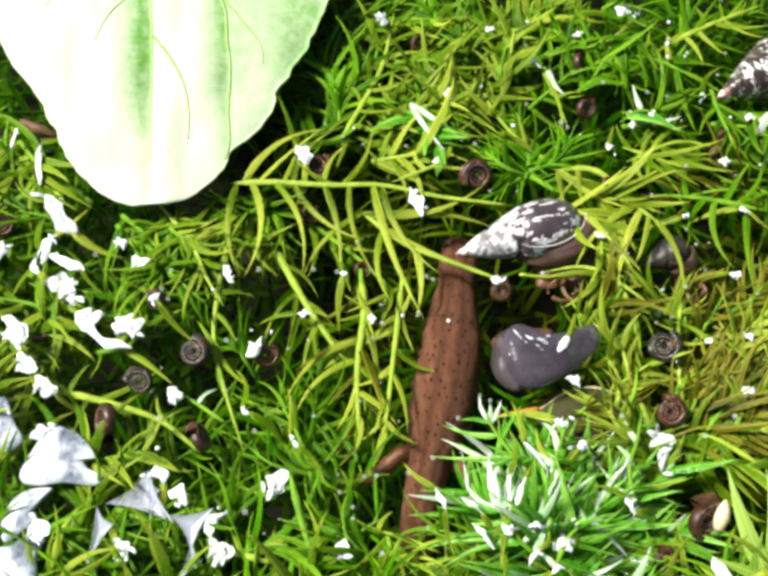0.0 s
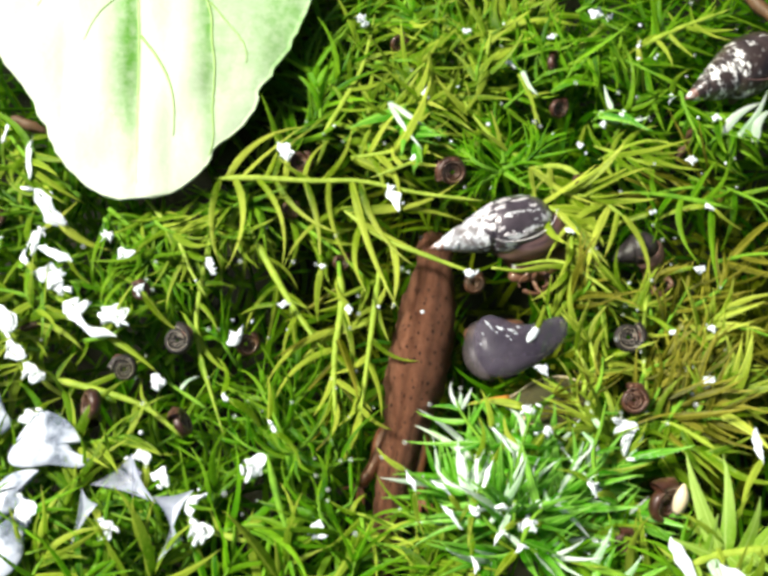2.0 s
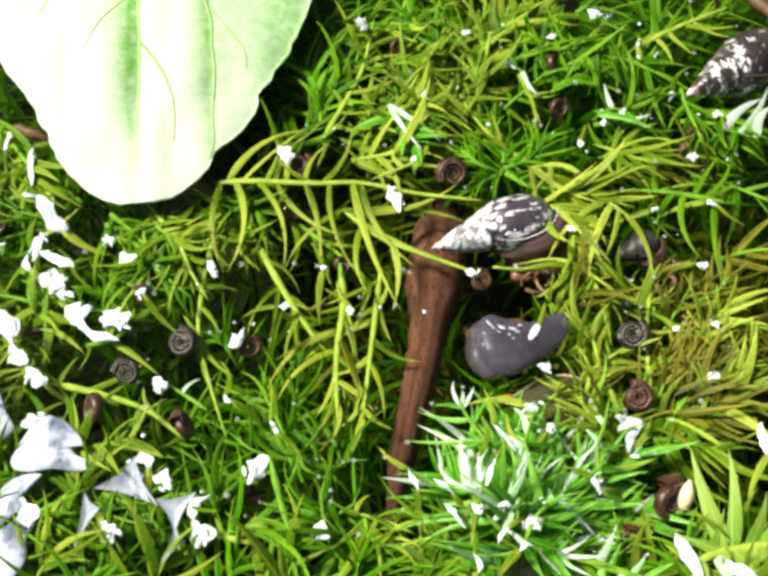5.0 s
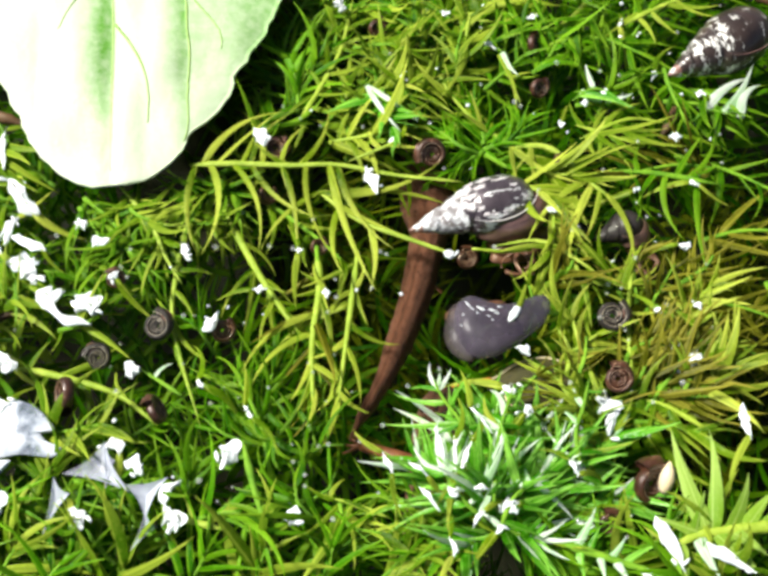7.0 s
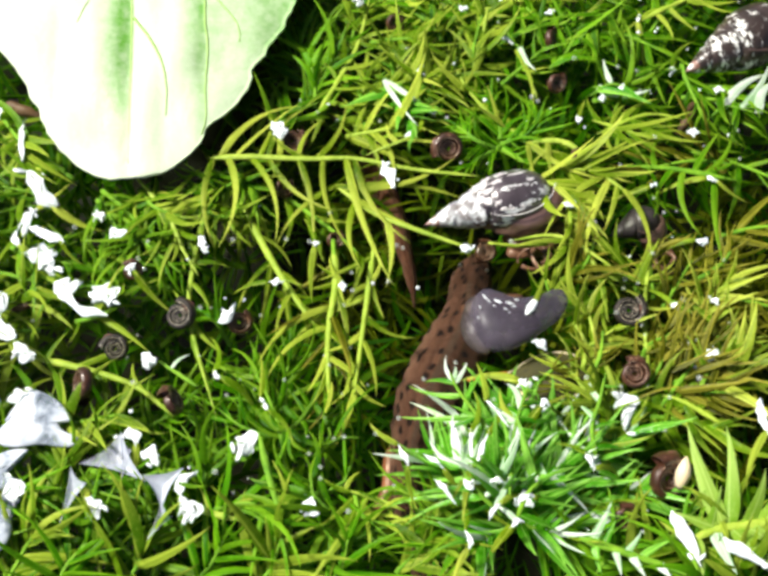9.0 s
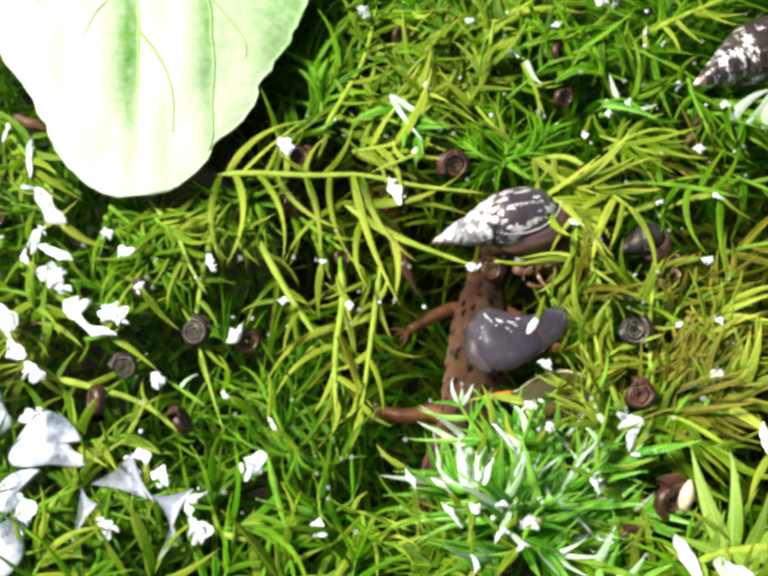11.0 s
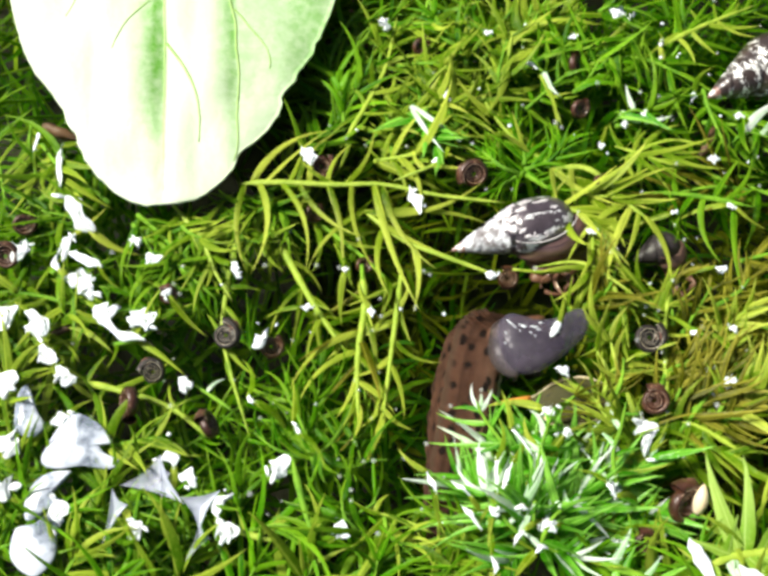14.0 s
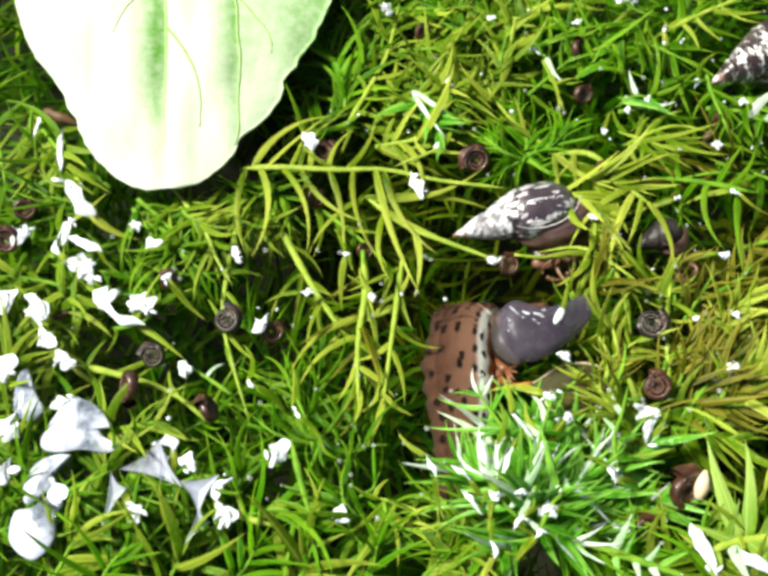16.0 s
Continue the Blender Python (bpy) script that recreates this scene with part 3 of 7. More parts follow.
            box[0].append(np.array([tuple(q) for q in v]))
            box[1].append(np.array(f[:-2]) + box[2])
            box[2] += len(v)
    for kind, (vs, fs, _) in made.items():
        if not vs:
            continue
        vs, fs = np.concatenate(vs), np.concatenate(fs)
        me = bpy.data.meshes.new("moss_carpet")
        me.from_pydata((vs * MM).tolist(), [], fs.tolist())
        me.materials.append(BED_SHADED[kind])
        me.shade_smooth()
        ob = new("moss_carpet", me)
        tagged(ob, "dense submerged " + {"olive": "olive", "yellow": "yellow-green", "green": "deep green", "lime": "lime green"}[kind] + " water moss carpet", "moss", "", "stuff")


moss_carpet()

def aimed_shoot(points, kind, leaves, thick=0.6, width=1.0, bow=0.35):
    """A shoot whose leaves are known one by one: foot and tip of each."""
    r = random.Random(int(abs(points[0][0]) * 17 + abs(points[0][1]) * 31) + len(leaves))
    root = holder("moss_shoot", points[0], SHOOT_LABEL[kind], "moss", "water moss shoots")
    o = Vector(points[0])
    line = [q - o for q in smooth_line(points, 6)]
    n = len(line)
    v, f = tube(line, [0.78 * thick * (1.1 - 0.6 * i / (n - 1)) * min(1.0, 0.15 + 0.3 * i, 0.15 + 0.4 * (n - 1 - i)) * (1 + 0.08 * math.sin(i * 2.3)) for i in range(n)], 8, 0.7)
    part("stem", mesh_of("moss_stem", v, f, M_STEM if kind in ("yellow", "lime", "pale") else M_STEMG), root)
    for foot, tip in leaves:
        foot, tip = Vector(foot) - o, Vector(tip) - o
        foot = min(line, key=lambda q: (q - foot).length + 0.15 * (q - tip).length)
        way = tip - foot
        wide = rng.uniform(0.95, 1.3) * width
        v, f = leaf_shape(way.length * 1.04, wide * (0.56 + 0.022 * way.length), r.uniform(-0.5, 0.15), r.choice((-1, 1)) * r.uniform(0.3, 1.2) * bow * 2.6, r.uniform(-0.1, 0.2), True, 10)
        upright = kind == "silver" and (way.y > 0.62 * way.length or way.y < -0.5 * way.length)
        me = crisp(mesh_of("moss_leaf", v, f, MOSS["painted_glint" if upright and r.random() < 0.9 or kind == "pale" and r.random() < 0.12 else kind]), 4)
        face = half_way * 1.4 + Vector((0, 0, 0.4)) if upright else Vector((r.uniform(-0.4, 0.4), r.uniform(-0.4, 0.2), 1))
        part("leaf", me, root, "", frame_from(way, face, foot * MM))
        if r.random() < 0.22:
            part("droplet", bubble_me, root, "clear water droplet", Matrix.Translation((tip + Vector((0, 0, 0.3))) * MM) @ Matrix.Scale(r.uniform(0.22, 0.48), 4))
    return root


# the long shoot over the newts, leaves hanging on both sides
aimed_shoot([(-27.6, 20.6, 0.6), (-19.7, 20.8, 0.6), (-9.1, 20.2, 0.6), (-0.4, 20.2, 0.6), (10.1, 17.8, 0.6), (22.3, 16.1, 0.6)], "yellow", [((-24.6, 21.3, 0.6), (-12.1, 34.7, 1.2)),
             ((-22.2, 21.7, 0.6), (-11.6, 31.4, 1.2)),
             ((-18.7, 21.9, 0.6), (-15.9, 28.4, 1.2)),
             ((-15.5, 21.7, 0.6), (-10.8, 32.9, 1.2)),
             ((-10.1, 22.1, 0.6), (-7.5, 30.1, 1.2)),
             ((-7.4, 21.9, 0.6), (-1.3, 31.4, 1.2)),
             ((-20.0, 20.0, 0.6), (-12.0, 2.0, 1.2)),
             ((-15.8, 19.4, 0.6), (-4.4, 7.5, 1.2)),
             ((-11.2, 18.8, 0.6), (-6.9, 2.4, 1.2)),
             ((-5.9, 18.8, 0.6), (-2.0, 1.3, 1.2)),
             ((-1.1, 19.6, 0.6), (8.3, 0.9, 1.2)),
             ((-23.3, 19.8, 0.6), (-21.8, 1.3, 1.2)),
             ((-25.8, 20.0, 0.6), (-26.1, 2.2, 1.2)),
             ((-2.1, 19.2, 0.6), (5.6, -5.9, 1.2)),
             ((-8.3, 20.8, 0.6), (-16.3, 24.8, 1.2))], 0.85, 1.15, 0.35)
aimed_shoot([(-3.8, 14.6, 0.2), (3.9, 8.5, 0.2), (12.4, 4.6, 0.2), (20.1, 1.4, 0.2)], "yellow", [((-0.2, 10.2, 0.2), (-0.2, -3.5, 0.8)),
             ((4.1, 7.3, 0.2), (6.1, -5.6, 0.8)),
             ((-3.4, 15.2, 0.2), (18.9, 18.7, 0.8)),
             ((-2.1, 13.7, 0.2), (20.0, 15.0, 0.8)),
             ((-8.2, 16.2, 0.2), (-14.8, 2.6, 0.8)),
             ((5.0, 23.2, 0.2), (11.6, 5.5, 2.2))], 0.85, 1.2, 0.35)
aimed_shoot([(10.7, 24.3, 2.0), (7.5, 22.7, 2.0), (1.4, 20.6, 1.0)], "yellow", [((10.7, 23.9, 1.0), (12.2, 31.8, 1.6)),
             ((8.5, 23.4, 1.0), (18.1, 23.5, 1.6)),
             ((7.6, 22.7, 1.0), (4.8, 27.7, 1.6))], 0.6, 1.1, 0.35)
aimed_shoot([(-21.1, 12.4, -2.0), (-15.5, 1.7, -2.0), (-11.1, -5.8, -2.0), (-6.8, -12.1, -2.0)], "yellow", [((-16.1, -0.4, -2.0), (-20.9, -9.1, -1.4)),
             ((-13.6, 0.0, -2.0), (-9.2, -5.3, -1.4)),
             ((-11.9, -5.8, -2.0), (-13.8, -14.2, -1.4)),
             ((-10.6, -7.4, -2.0), (-6.8, -10.1, -1.4)),
             ((-19.3, 8.9, -2.0), (-22.3, 3.3, -1.4)),
             ((-11.5, -6.5, -2.0), (-7.5, -14.9, -1.4))], 0.95, 1.1, 0.35)
aimed_shoot([(-4.1, 4.3, -1.5), (-3.4, -4.2, -1.5), (-4.2, -11.4, -1.5), (-4.4, -18.3, -1.5), (-3.8, -26.6, -1.5)], "yellow", [((-3.4, -5.6, -1.5), (-0.6, -17.0, -0.9)),
             ((-4.2, -8.9, -1.5), (-17.2, -18.7, -0.9)),
             ((-4.7, -12.5, -1.5), (-15.5, -21.1, -0.9)),
             ((-3.6, -4.2, -1.5), (-7.9, -5.8, -0.9)),
             ((-3.1, -14.1, -1.5), (0.8, -21.6, -0.9)),
             ((-4.4, -17.5, -1.5), (-7.3, -25.2, -0.9)),
             ((-3.8, -20.0, -1.5), (-6.5, -26.8, -0.9)),
             ((-3.8, -22.5, -1.5), (-4.5, -29.3, -0.9)),
             ((-3.4, -2.8, -1.5), (-6.9, -0.8, -0.9)),
             ((-2.6, -18.3, -1.5), (2.4, -23.6, -0.9)),
             ((-4.5, -0.5, -1.5), (-1.8, -9.0, -0.9))], 0.95, 1.25, 0.35)
aimed_shoot([(3.3, 3.0, -1.0), (2.3, -6.3, -1.0), (1.3, -15.1, -1.0), (0.2, -25.2, -1.0)], "yellow", [((2.1, -10.0, -1.0), (10.0, -15.4, -2.0)),
             ((1.5, -4.4, -1.0), (-2.0, -9.2, -0.4)),
             ((1.4, -15.1, -1.0), (4.5, -24.7, -0.4)),
             ((1.0, -18.5, -1.0), (-1.7, -25.4, -0.4)),
             ((2.5, -5.3, -1.0), (4.8, -0.0, -0.4)),
             ((0.6, -22.7, -1.0), (5.3, -27.4, -0.4))], 0.8, 1.2, 0.35)
for i, line in enumerate(([(-21.1, 12.4, -2.0), (-15.5, 1.7, -2.0), (-11.1, -5.8, -2.0), (-6.8, -12.1, -2.0)],
                         [(-4.1, 4.3, -1.5), (-3.4, -4.2, -1.5), (-4.2, -11.4, -1.5), (-4.4, -18.3, -1.5), (-3.8, -26.6, -1.5)],
                         [(3.3, 3.0, -1.0), (2.3, -6.3, -1.0), (1.3, -15.1, -1.0), (0.2, -25.2, -1.0)])):
    shoot(line, "olive" if i == 1 else "yellow", 7, 11.0, 48, (1, 1), -0.25, 0.4, 0.1, 1, 500 + i, 0.95)
aimed_shoot([(-40.6, 17.3, 0.0), (-33.7, 8.7, 0.0), (-30.6, 2.2, 0.0), (-27.1, -3.5, 0.0)], "lime", [((-33.7, 8.7, 0.0), (-25.3, 12.7, 0.6)),
             ((-35.6, 10.3, 0.0), (-28.7, 19.2, 0.6)),
             ((-34.0, 8.4, 0.0), (-36.5, -2.5, 0.6)),
             ((-35.0, 9.3, 0.0), (-41.8, 3.7, 0.6)),
             ((-32.4, 5.5, 0.0), (-31.7, -1.8, 0.6)),
             ((-37.4, 12.8, 0.0), (-41.9, 11.2, 0.6)),
             ((-37.5, 12.8, 0.0), (-36.5, 18.0, 0.6)),
             ((-33.1, 6.4, 0.0), (-37.8, -0.5, 0.6)),
             ((-38.5, 14.3, 0.0), (-45.5, 8.0, 0.6)),
             ((-31.6, 4.0, 0.0), (-34.9, -5.1, 0.6))], 0.6, 1.1, 0.35)
aimed_shoot([(-27.4, 12.4, -2.0), (-28.7, -0.2, -2.0), (-28.3, -11.1, -2.0), (-22.3, -28.9, -2.0)], "lime", [((-28.8, -3.9, -2.0), (-24.7, -9.1, -1.4)),
             ((-28.4, -9.3, -2.0), (-22.5, -17.9, -1.4)),
             ((-28.7, 0.8, -2.0), (-31.4, 9.1, -1.4)),
             ((-28.2, -12.9, -2.0), (-24.1, -23.3, -1.4)),
             ((-28.2, -0.2, -2.0), (-22.2, -0.4, -1.4)),
             ((-28.3, -11.1, -2.0), (-32.0, -5.1, -1.4)),
             ((-27.2, 9.5, -2.0), (-27.0, 2.2, -1.4)),
             ((-26.5, 11.4, -2.0), (-24.2, 3.3, -1.4))], 0.7, 1.2, 0.35)
aimed_shoot([(-55.5, -17.5, -2.5), (-45.4, -19.8, -2.5), (-36.3, -23.0, -2.5), (-29.5, -28.3, -2.5)], "lime", [((-53.0, -17.9, -2.5), (-58.9, -14.7, -1.9)),
             ((-51.3, -18.1, -2.5), (-49.4, -12.9, -1.9)),
             ((-47.1, -19.2, -2.5), (-37.0, -14.0, -1.9)),
             ((-44.7, -19.6, -2.5), (-39.0, -26.5, -1.9)),
             ((-42.2, -20.3, -2.5), (-40.8, -31.3, -1.9)),
             ((-37.1, -22.5, -2.5), (-37.7, -31.3, -1.9)),
             ((-35.4, -23.4, -2.5), (-38.2, -18.1, -1.9)),
             ((-32.0, -26.3, -2.5), (-27.1, -26.5, -1.9)),
             ((-53.8, -17.9, -2.5), (-55.4, -11.1, -1.9)),
             ((-48.8, -18.7, -2.5), (-50.2, -24.8, -1.9))], 0.9, 1.2, 0.35)
aimed_shoot([(-25.4, -24.1, 0.0), (-28.8, -21.8, 0.0), (-33.1, -19.0, 0.0)], "silver", [((-30.4, -20.9, 0.0), (-27.4, -18.2, 0.6))], 0.55, 1, 0.35)
aimed_shoot([(-4.0, -19.0, -3.0), (-6.7, -25.7, -3.0), (-10.9, -30.6, -3.0), (-16.1, -27.8, -3.0)], "green", [((-10.9, -30.6, -3.0), (-16.4, -23.7, -2.4)),
             ((-10.9, -30.6, -3.0), (-14.5, -26.7, -2.4)),
             ((-10.9, -30.8, -3.0), (-10.1, -39.1, -2.4)),
             ((-10.5, -30.8, -3.0), (-7.0, -34.8, -2.4)),
             ((-7.3, -34.4, -3.0), (-1.2, -33.4, -2.4)),
             ((-9.4, -28.6, -3.0), (-14.1, -22.2, -2.4)),
             ((-7.5, -26.5, -3.0), (-10.1, -22.0, -2.4)),
             ((-6.7, -25.9, -3.0), (-3.0, -32.3, -2.4)),
             ((-8.2, -27.8, -3.0), (-11.5, -23.0, -2.4)),
             ((-7.3, -34.6, -3.0), (-9.5, -36.7, -2.4)),
             ((-16.1, -27.8, -3.0), (-18.9, -22.0, -2.4)),
             ((-16.1, -27.6, -3.0), (-21.0, -24.7, -2.4)),
             ((-16.0, -27.3, -3.0), (-13.7, -24.7, -2.4)),
             ((-15.7, -28.6, -3.0), (-12.0, -31.2, -2.4)),
             ((-6.7, -25.7, -3.0), (-5.0, -32.7, -2.4))], 0.65, 1.15, 0.6)
aimed_shoot([(-4.0, -19.0, -3.0), (-6.7, -25.7, -3.0), (-10.9, -30.6, -3.0), (-16.1, -27.8, -3.0)], "green", [((-8.8, -28.6, -3.0), (-7.3, -31.9, -2.4))], 0.65, 1.15, 0.6)
aimed_shoot([(-14.7, -32.4, 2.0), (-12.4, -40.5, 1.0), (-9.7, -48.3, 0.0)], "green", [((-10.3, -46.2, 0.0), (-4.7, -37.4, 0.6)),
             ((-11.4, -44.0, 0.0), (-18.2, -41.9, 0.6)),
             ((-12.3, -41.0, 0.0), (-16.0, -39.7, 0.6)),
             ((-12.7, -39.5, 0.0), (-7.8, -40.4, 0.6)),
             ((-10.6, -46.2, 0.0), (-21.0, -43.7, 0.6)),
             ((-11.9, -42.5, 0.0), (-7.0, -42.6, 0.6)),
             ((-14.0, -35.7, 0.0), (-17.8, -35.1, 0.6))], 0.85, 1.3, 0.35)
aimed_shoot([(-16.5, -46.2, 0.0), (-22.5, -44.6, 0.0), (-25.6, -43.4, 0.0)], "lime", [((-19.5, -45.4, 0.0), (-13.7, -41.9, 0.6)),
             ((-21.1, -44.7, 0.0), (-23.4, -41.1, 0.6)),
             ((-18.0, -45.9, 0.0), (-16.0, -41.1, 0.6))], 0.75, 1.2, 0.35)
aimed_shoot([(8.7, -44.5, -1.0), (3.5, -42.3, -1.0), (-1.8, -40.8, -1.0)], "lime", [((5.0, -42.7, -1.0), (8.8, -39.4, -0.4)),
             ((1.2, -41.5, -1.0), (7.1, -44.5, -0.4)),
             ((0.5, -41.2, -1.0), (-4.8, -39.4, -0.4)),
             ((2.7, -42.1, -1.0), (0.4, -45.4, -0.4)),
             ((-1.1, -40.8, -1.0), (1.2, -37.9, -0.4)),
             ((5.7, -43.0, -1.0), (6.5, -40.6, -0.4))], 0.5, 1.1, 0.35)

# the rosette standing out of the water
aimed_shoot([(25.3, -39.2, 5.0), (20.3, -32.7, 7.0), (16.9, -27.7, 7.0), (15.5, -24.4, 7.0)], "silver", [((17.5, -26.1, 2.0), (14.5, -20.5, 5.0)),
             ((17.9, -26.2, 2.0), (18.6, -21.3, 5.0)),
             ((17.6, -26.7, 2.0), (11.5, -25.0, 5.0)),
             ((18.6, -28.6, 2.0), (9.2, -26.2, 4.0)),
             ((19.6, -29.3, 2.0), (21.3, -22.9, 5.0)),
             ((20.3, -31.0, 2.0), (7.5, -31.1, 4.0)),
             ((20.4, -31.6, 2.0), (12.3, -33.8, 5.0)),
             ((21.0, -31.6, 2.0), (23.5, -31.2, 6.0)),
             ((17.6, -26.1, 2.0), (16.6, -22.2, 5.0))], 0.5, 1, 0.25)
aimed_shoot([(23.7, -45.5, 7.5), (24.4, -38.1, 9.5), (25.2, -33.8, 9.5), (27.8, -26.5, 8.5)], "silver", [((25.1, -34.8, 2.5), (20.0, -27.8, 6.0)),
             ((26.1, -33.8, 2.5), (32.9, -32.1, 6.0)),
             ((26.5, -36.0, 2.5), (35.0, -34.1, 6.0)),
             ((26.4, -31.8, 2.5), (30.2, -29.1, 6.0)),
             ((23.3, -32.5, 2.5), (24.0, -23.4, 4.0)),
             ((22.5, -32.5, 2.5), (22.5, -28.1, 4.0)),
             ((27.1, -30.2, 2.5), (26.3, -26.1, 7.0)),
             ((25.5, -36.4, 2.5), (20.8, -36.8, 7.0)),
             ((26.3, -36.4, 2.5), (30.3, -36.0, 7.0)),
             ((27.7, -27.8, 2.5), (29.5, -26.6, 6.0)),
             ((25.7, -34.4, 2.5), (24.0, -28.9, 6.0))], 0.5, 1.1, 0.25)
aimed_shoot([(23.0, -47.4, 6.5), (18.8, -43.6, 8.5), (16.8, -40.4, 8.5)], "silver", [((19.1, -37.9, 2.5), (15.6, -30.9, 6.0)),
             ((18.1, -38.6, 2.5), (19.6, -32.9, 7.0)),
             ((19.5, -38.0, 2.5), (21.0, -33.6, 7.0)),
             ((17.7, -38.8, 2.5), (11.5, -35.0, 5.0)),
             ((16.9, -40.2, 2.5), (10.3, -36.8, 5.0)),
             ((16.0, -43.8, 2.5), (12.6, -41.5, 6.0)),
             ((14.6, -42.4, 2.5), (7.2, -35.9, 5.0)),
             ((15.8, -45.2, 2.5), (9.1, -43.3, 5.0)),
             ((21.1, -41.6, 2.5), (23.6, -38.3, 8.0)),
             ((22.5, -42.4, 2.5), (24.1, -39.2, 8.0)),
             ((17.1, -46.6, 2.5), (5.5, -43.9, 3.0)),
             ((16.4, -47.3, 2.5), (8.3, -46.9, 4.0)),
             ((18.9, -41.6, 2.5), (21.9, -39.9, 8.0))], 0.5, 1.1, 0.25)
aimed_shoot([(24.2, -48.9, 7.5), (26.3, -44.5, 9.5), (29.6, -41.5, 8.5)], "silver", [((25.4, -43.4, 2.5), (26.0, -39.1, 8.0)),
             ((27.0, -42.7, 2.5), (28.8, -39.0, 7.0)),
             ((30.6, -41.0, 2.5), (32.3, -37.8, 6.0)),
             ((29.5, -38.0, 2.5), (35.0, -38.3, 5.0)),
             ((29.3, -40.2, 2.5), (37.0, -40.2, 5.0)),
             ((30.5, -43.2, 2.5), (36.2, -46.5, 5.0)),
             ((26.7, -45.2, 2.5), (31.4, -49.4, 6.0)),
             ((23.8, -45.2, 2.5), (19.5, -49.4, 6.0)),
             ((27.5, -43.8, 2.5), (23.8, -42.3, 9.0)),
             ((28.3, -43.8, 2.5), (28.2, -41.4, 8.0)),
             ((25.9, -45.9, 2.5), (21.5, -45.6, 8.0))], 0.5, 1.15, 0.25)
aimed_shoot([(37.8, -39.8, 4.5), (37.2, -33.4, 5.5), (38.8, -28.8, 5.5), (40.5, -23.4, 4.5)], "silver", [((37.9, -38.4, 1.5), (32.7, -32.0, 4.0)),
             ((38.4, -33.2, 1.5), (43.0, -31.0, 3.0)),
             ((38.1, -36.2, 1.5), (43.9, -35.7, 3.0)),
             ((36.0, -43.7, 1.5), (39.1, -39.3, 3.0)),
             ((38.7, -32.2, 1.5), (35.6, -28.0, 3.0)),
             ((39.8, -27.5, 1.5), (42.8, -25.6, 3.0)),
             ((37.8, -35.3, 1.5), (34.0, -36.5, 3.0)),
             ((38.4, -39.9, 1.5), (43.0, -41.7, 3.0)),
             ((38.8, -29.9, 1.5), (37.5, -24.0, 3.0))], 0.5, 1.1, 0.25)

# arching shoots beside the pond snail
aimed_shoot([(31.5, 23.5, 0.6), (38.6, 23.1, 0.6), (44.8, 15.9, 0.6), (48.3, 12.5, 0.6)], "yellow", [((34.8, 22.7, 0.6), (36.3, 13.6, 1.2)),
             ((47.9, 12.9, 0.6), (52.5, -0.4, 1.2)),
             ((41.2, 23.5, 0.6), (45.4, 14.6, 1.2)),
             ((40.7, 18.2, 0.6), (45.6, 14.4, 1.2)),
             ((45.7, 25.4, 0.6), (48.9, 13.4, 1.2)),
             ((28.4, 17.6, 0.6), (43.2, 14.4, 1.2)),
             ((43.8, 14.7, 0.6), (32.0, 4.7, 1.2)),
             ((43.3, 13.1, 0.6), (39.1, -0.4, 1.2)),
             ((31.5, 23.6, 0.6), (32.1, 15.6, 1.2)),
             ((46.3, 13.9, 0.6), (43.4, 3.9, 1.2))], 0.85, 1.25, 0.35)
aimed_shoot([(68.6, 15.4, -0.5), (57.6, 18.0, -0.5), (48.5, 18.8, -0.5)], "green", [((59.0, 15.8, -0.5), (59.3, 3.9, 0.1)),
             ((64.1, 14.8, -0.5), (63.5, -1.3, 0.1)),
             ((62.9, 18.4, -0.5), (70.1, 25.8, 0.1)),
             ((62.7, 17.2, -0.5), (69.5, 19.5, 0.1)),
             ((49.6, 16.8, -0.5), (56.7, 8.6, 0.1)),
             ((53.2, 17.6, -0.5), (54.4, 8.3, 0.1)),
             ((61.1, 18.1, -0.5), (66.5, 25.5, 0.1)),
             ((55.0, 18.1, -0.5), (54.8, 24.5, 0.1)),
             ((57.6, 17.8, -0.5), (53.0, 11.3, 0.1))], 0.85, 1.3, 0.35)
aimed_shoot([(43.8, 29.1, -0.5), (49.0, 27.0, -0.5), (54.9, 24.4, -0.5)], "lime", [((46.4, 28.3, -0.5), (53.6, 18.1, 0.1)),
             ((50.3, 26.8, -0.5), (56.8, 20.7, 0.1)),
             ((47.3, 28.1, -0.5), (51.5, 34.2, 0.1)),
             ((51.6, 25.9, -0.5), (63.4, 22.4, 0.1)),
             ((45.6, 28.6, -0.5), (42.9, 34.2, 0.1)),
             ((52.4, 25.4, -0.5), (60.4, 26.6, 0.1)),
             ((49.0, 27.0, -0.5), (47.8, 18.3, 0.1))], 0.55, 1.2, 0.35)
aimed_shoot([(44.5, -2.6, 0.3), (35.9, 3.6, 0.3), (27.0, 2.9, 0.3)], "yellow", [((38.0, -0.9, 0.3), (27.1, 2.2, 0.9)),
             ((42.9, -1.7, 0.3), (48.1, -6.1, 0.9)),
             ((39.2, 2.0, 0.3), (42.0, 6.0, 0.9))], 0.6, 1.2, 0.35)
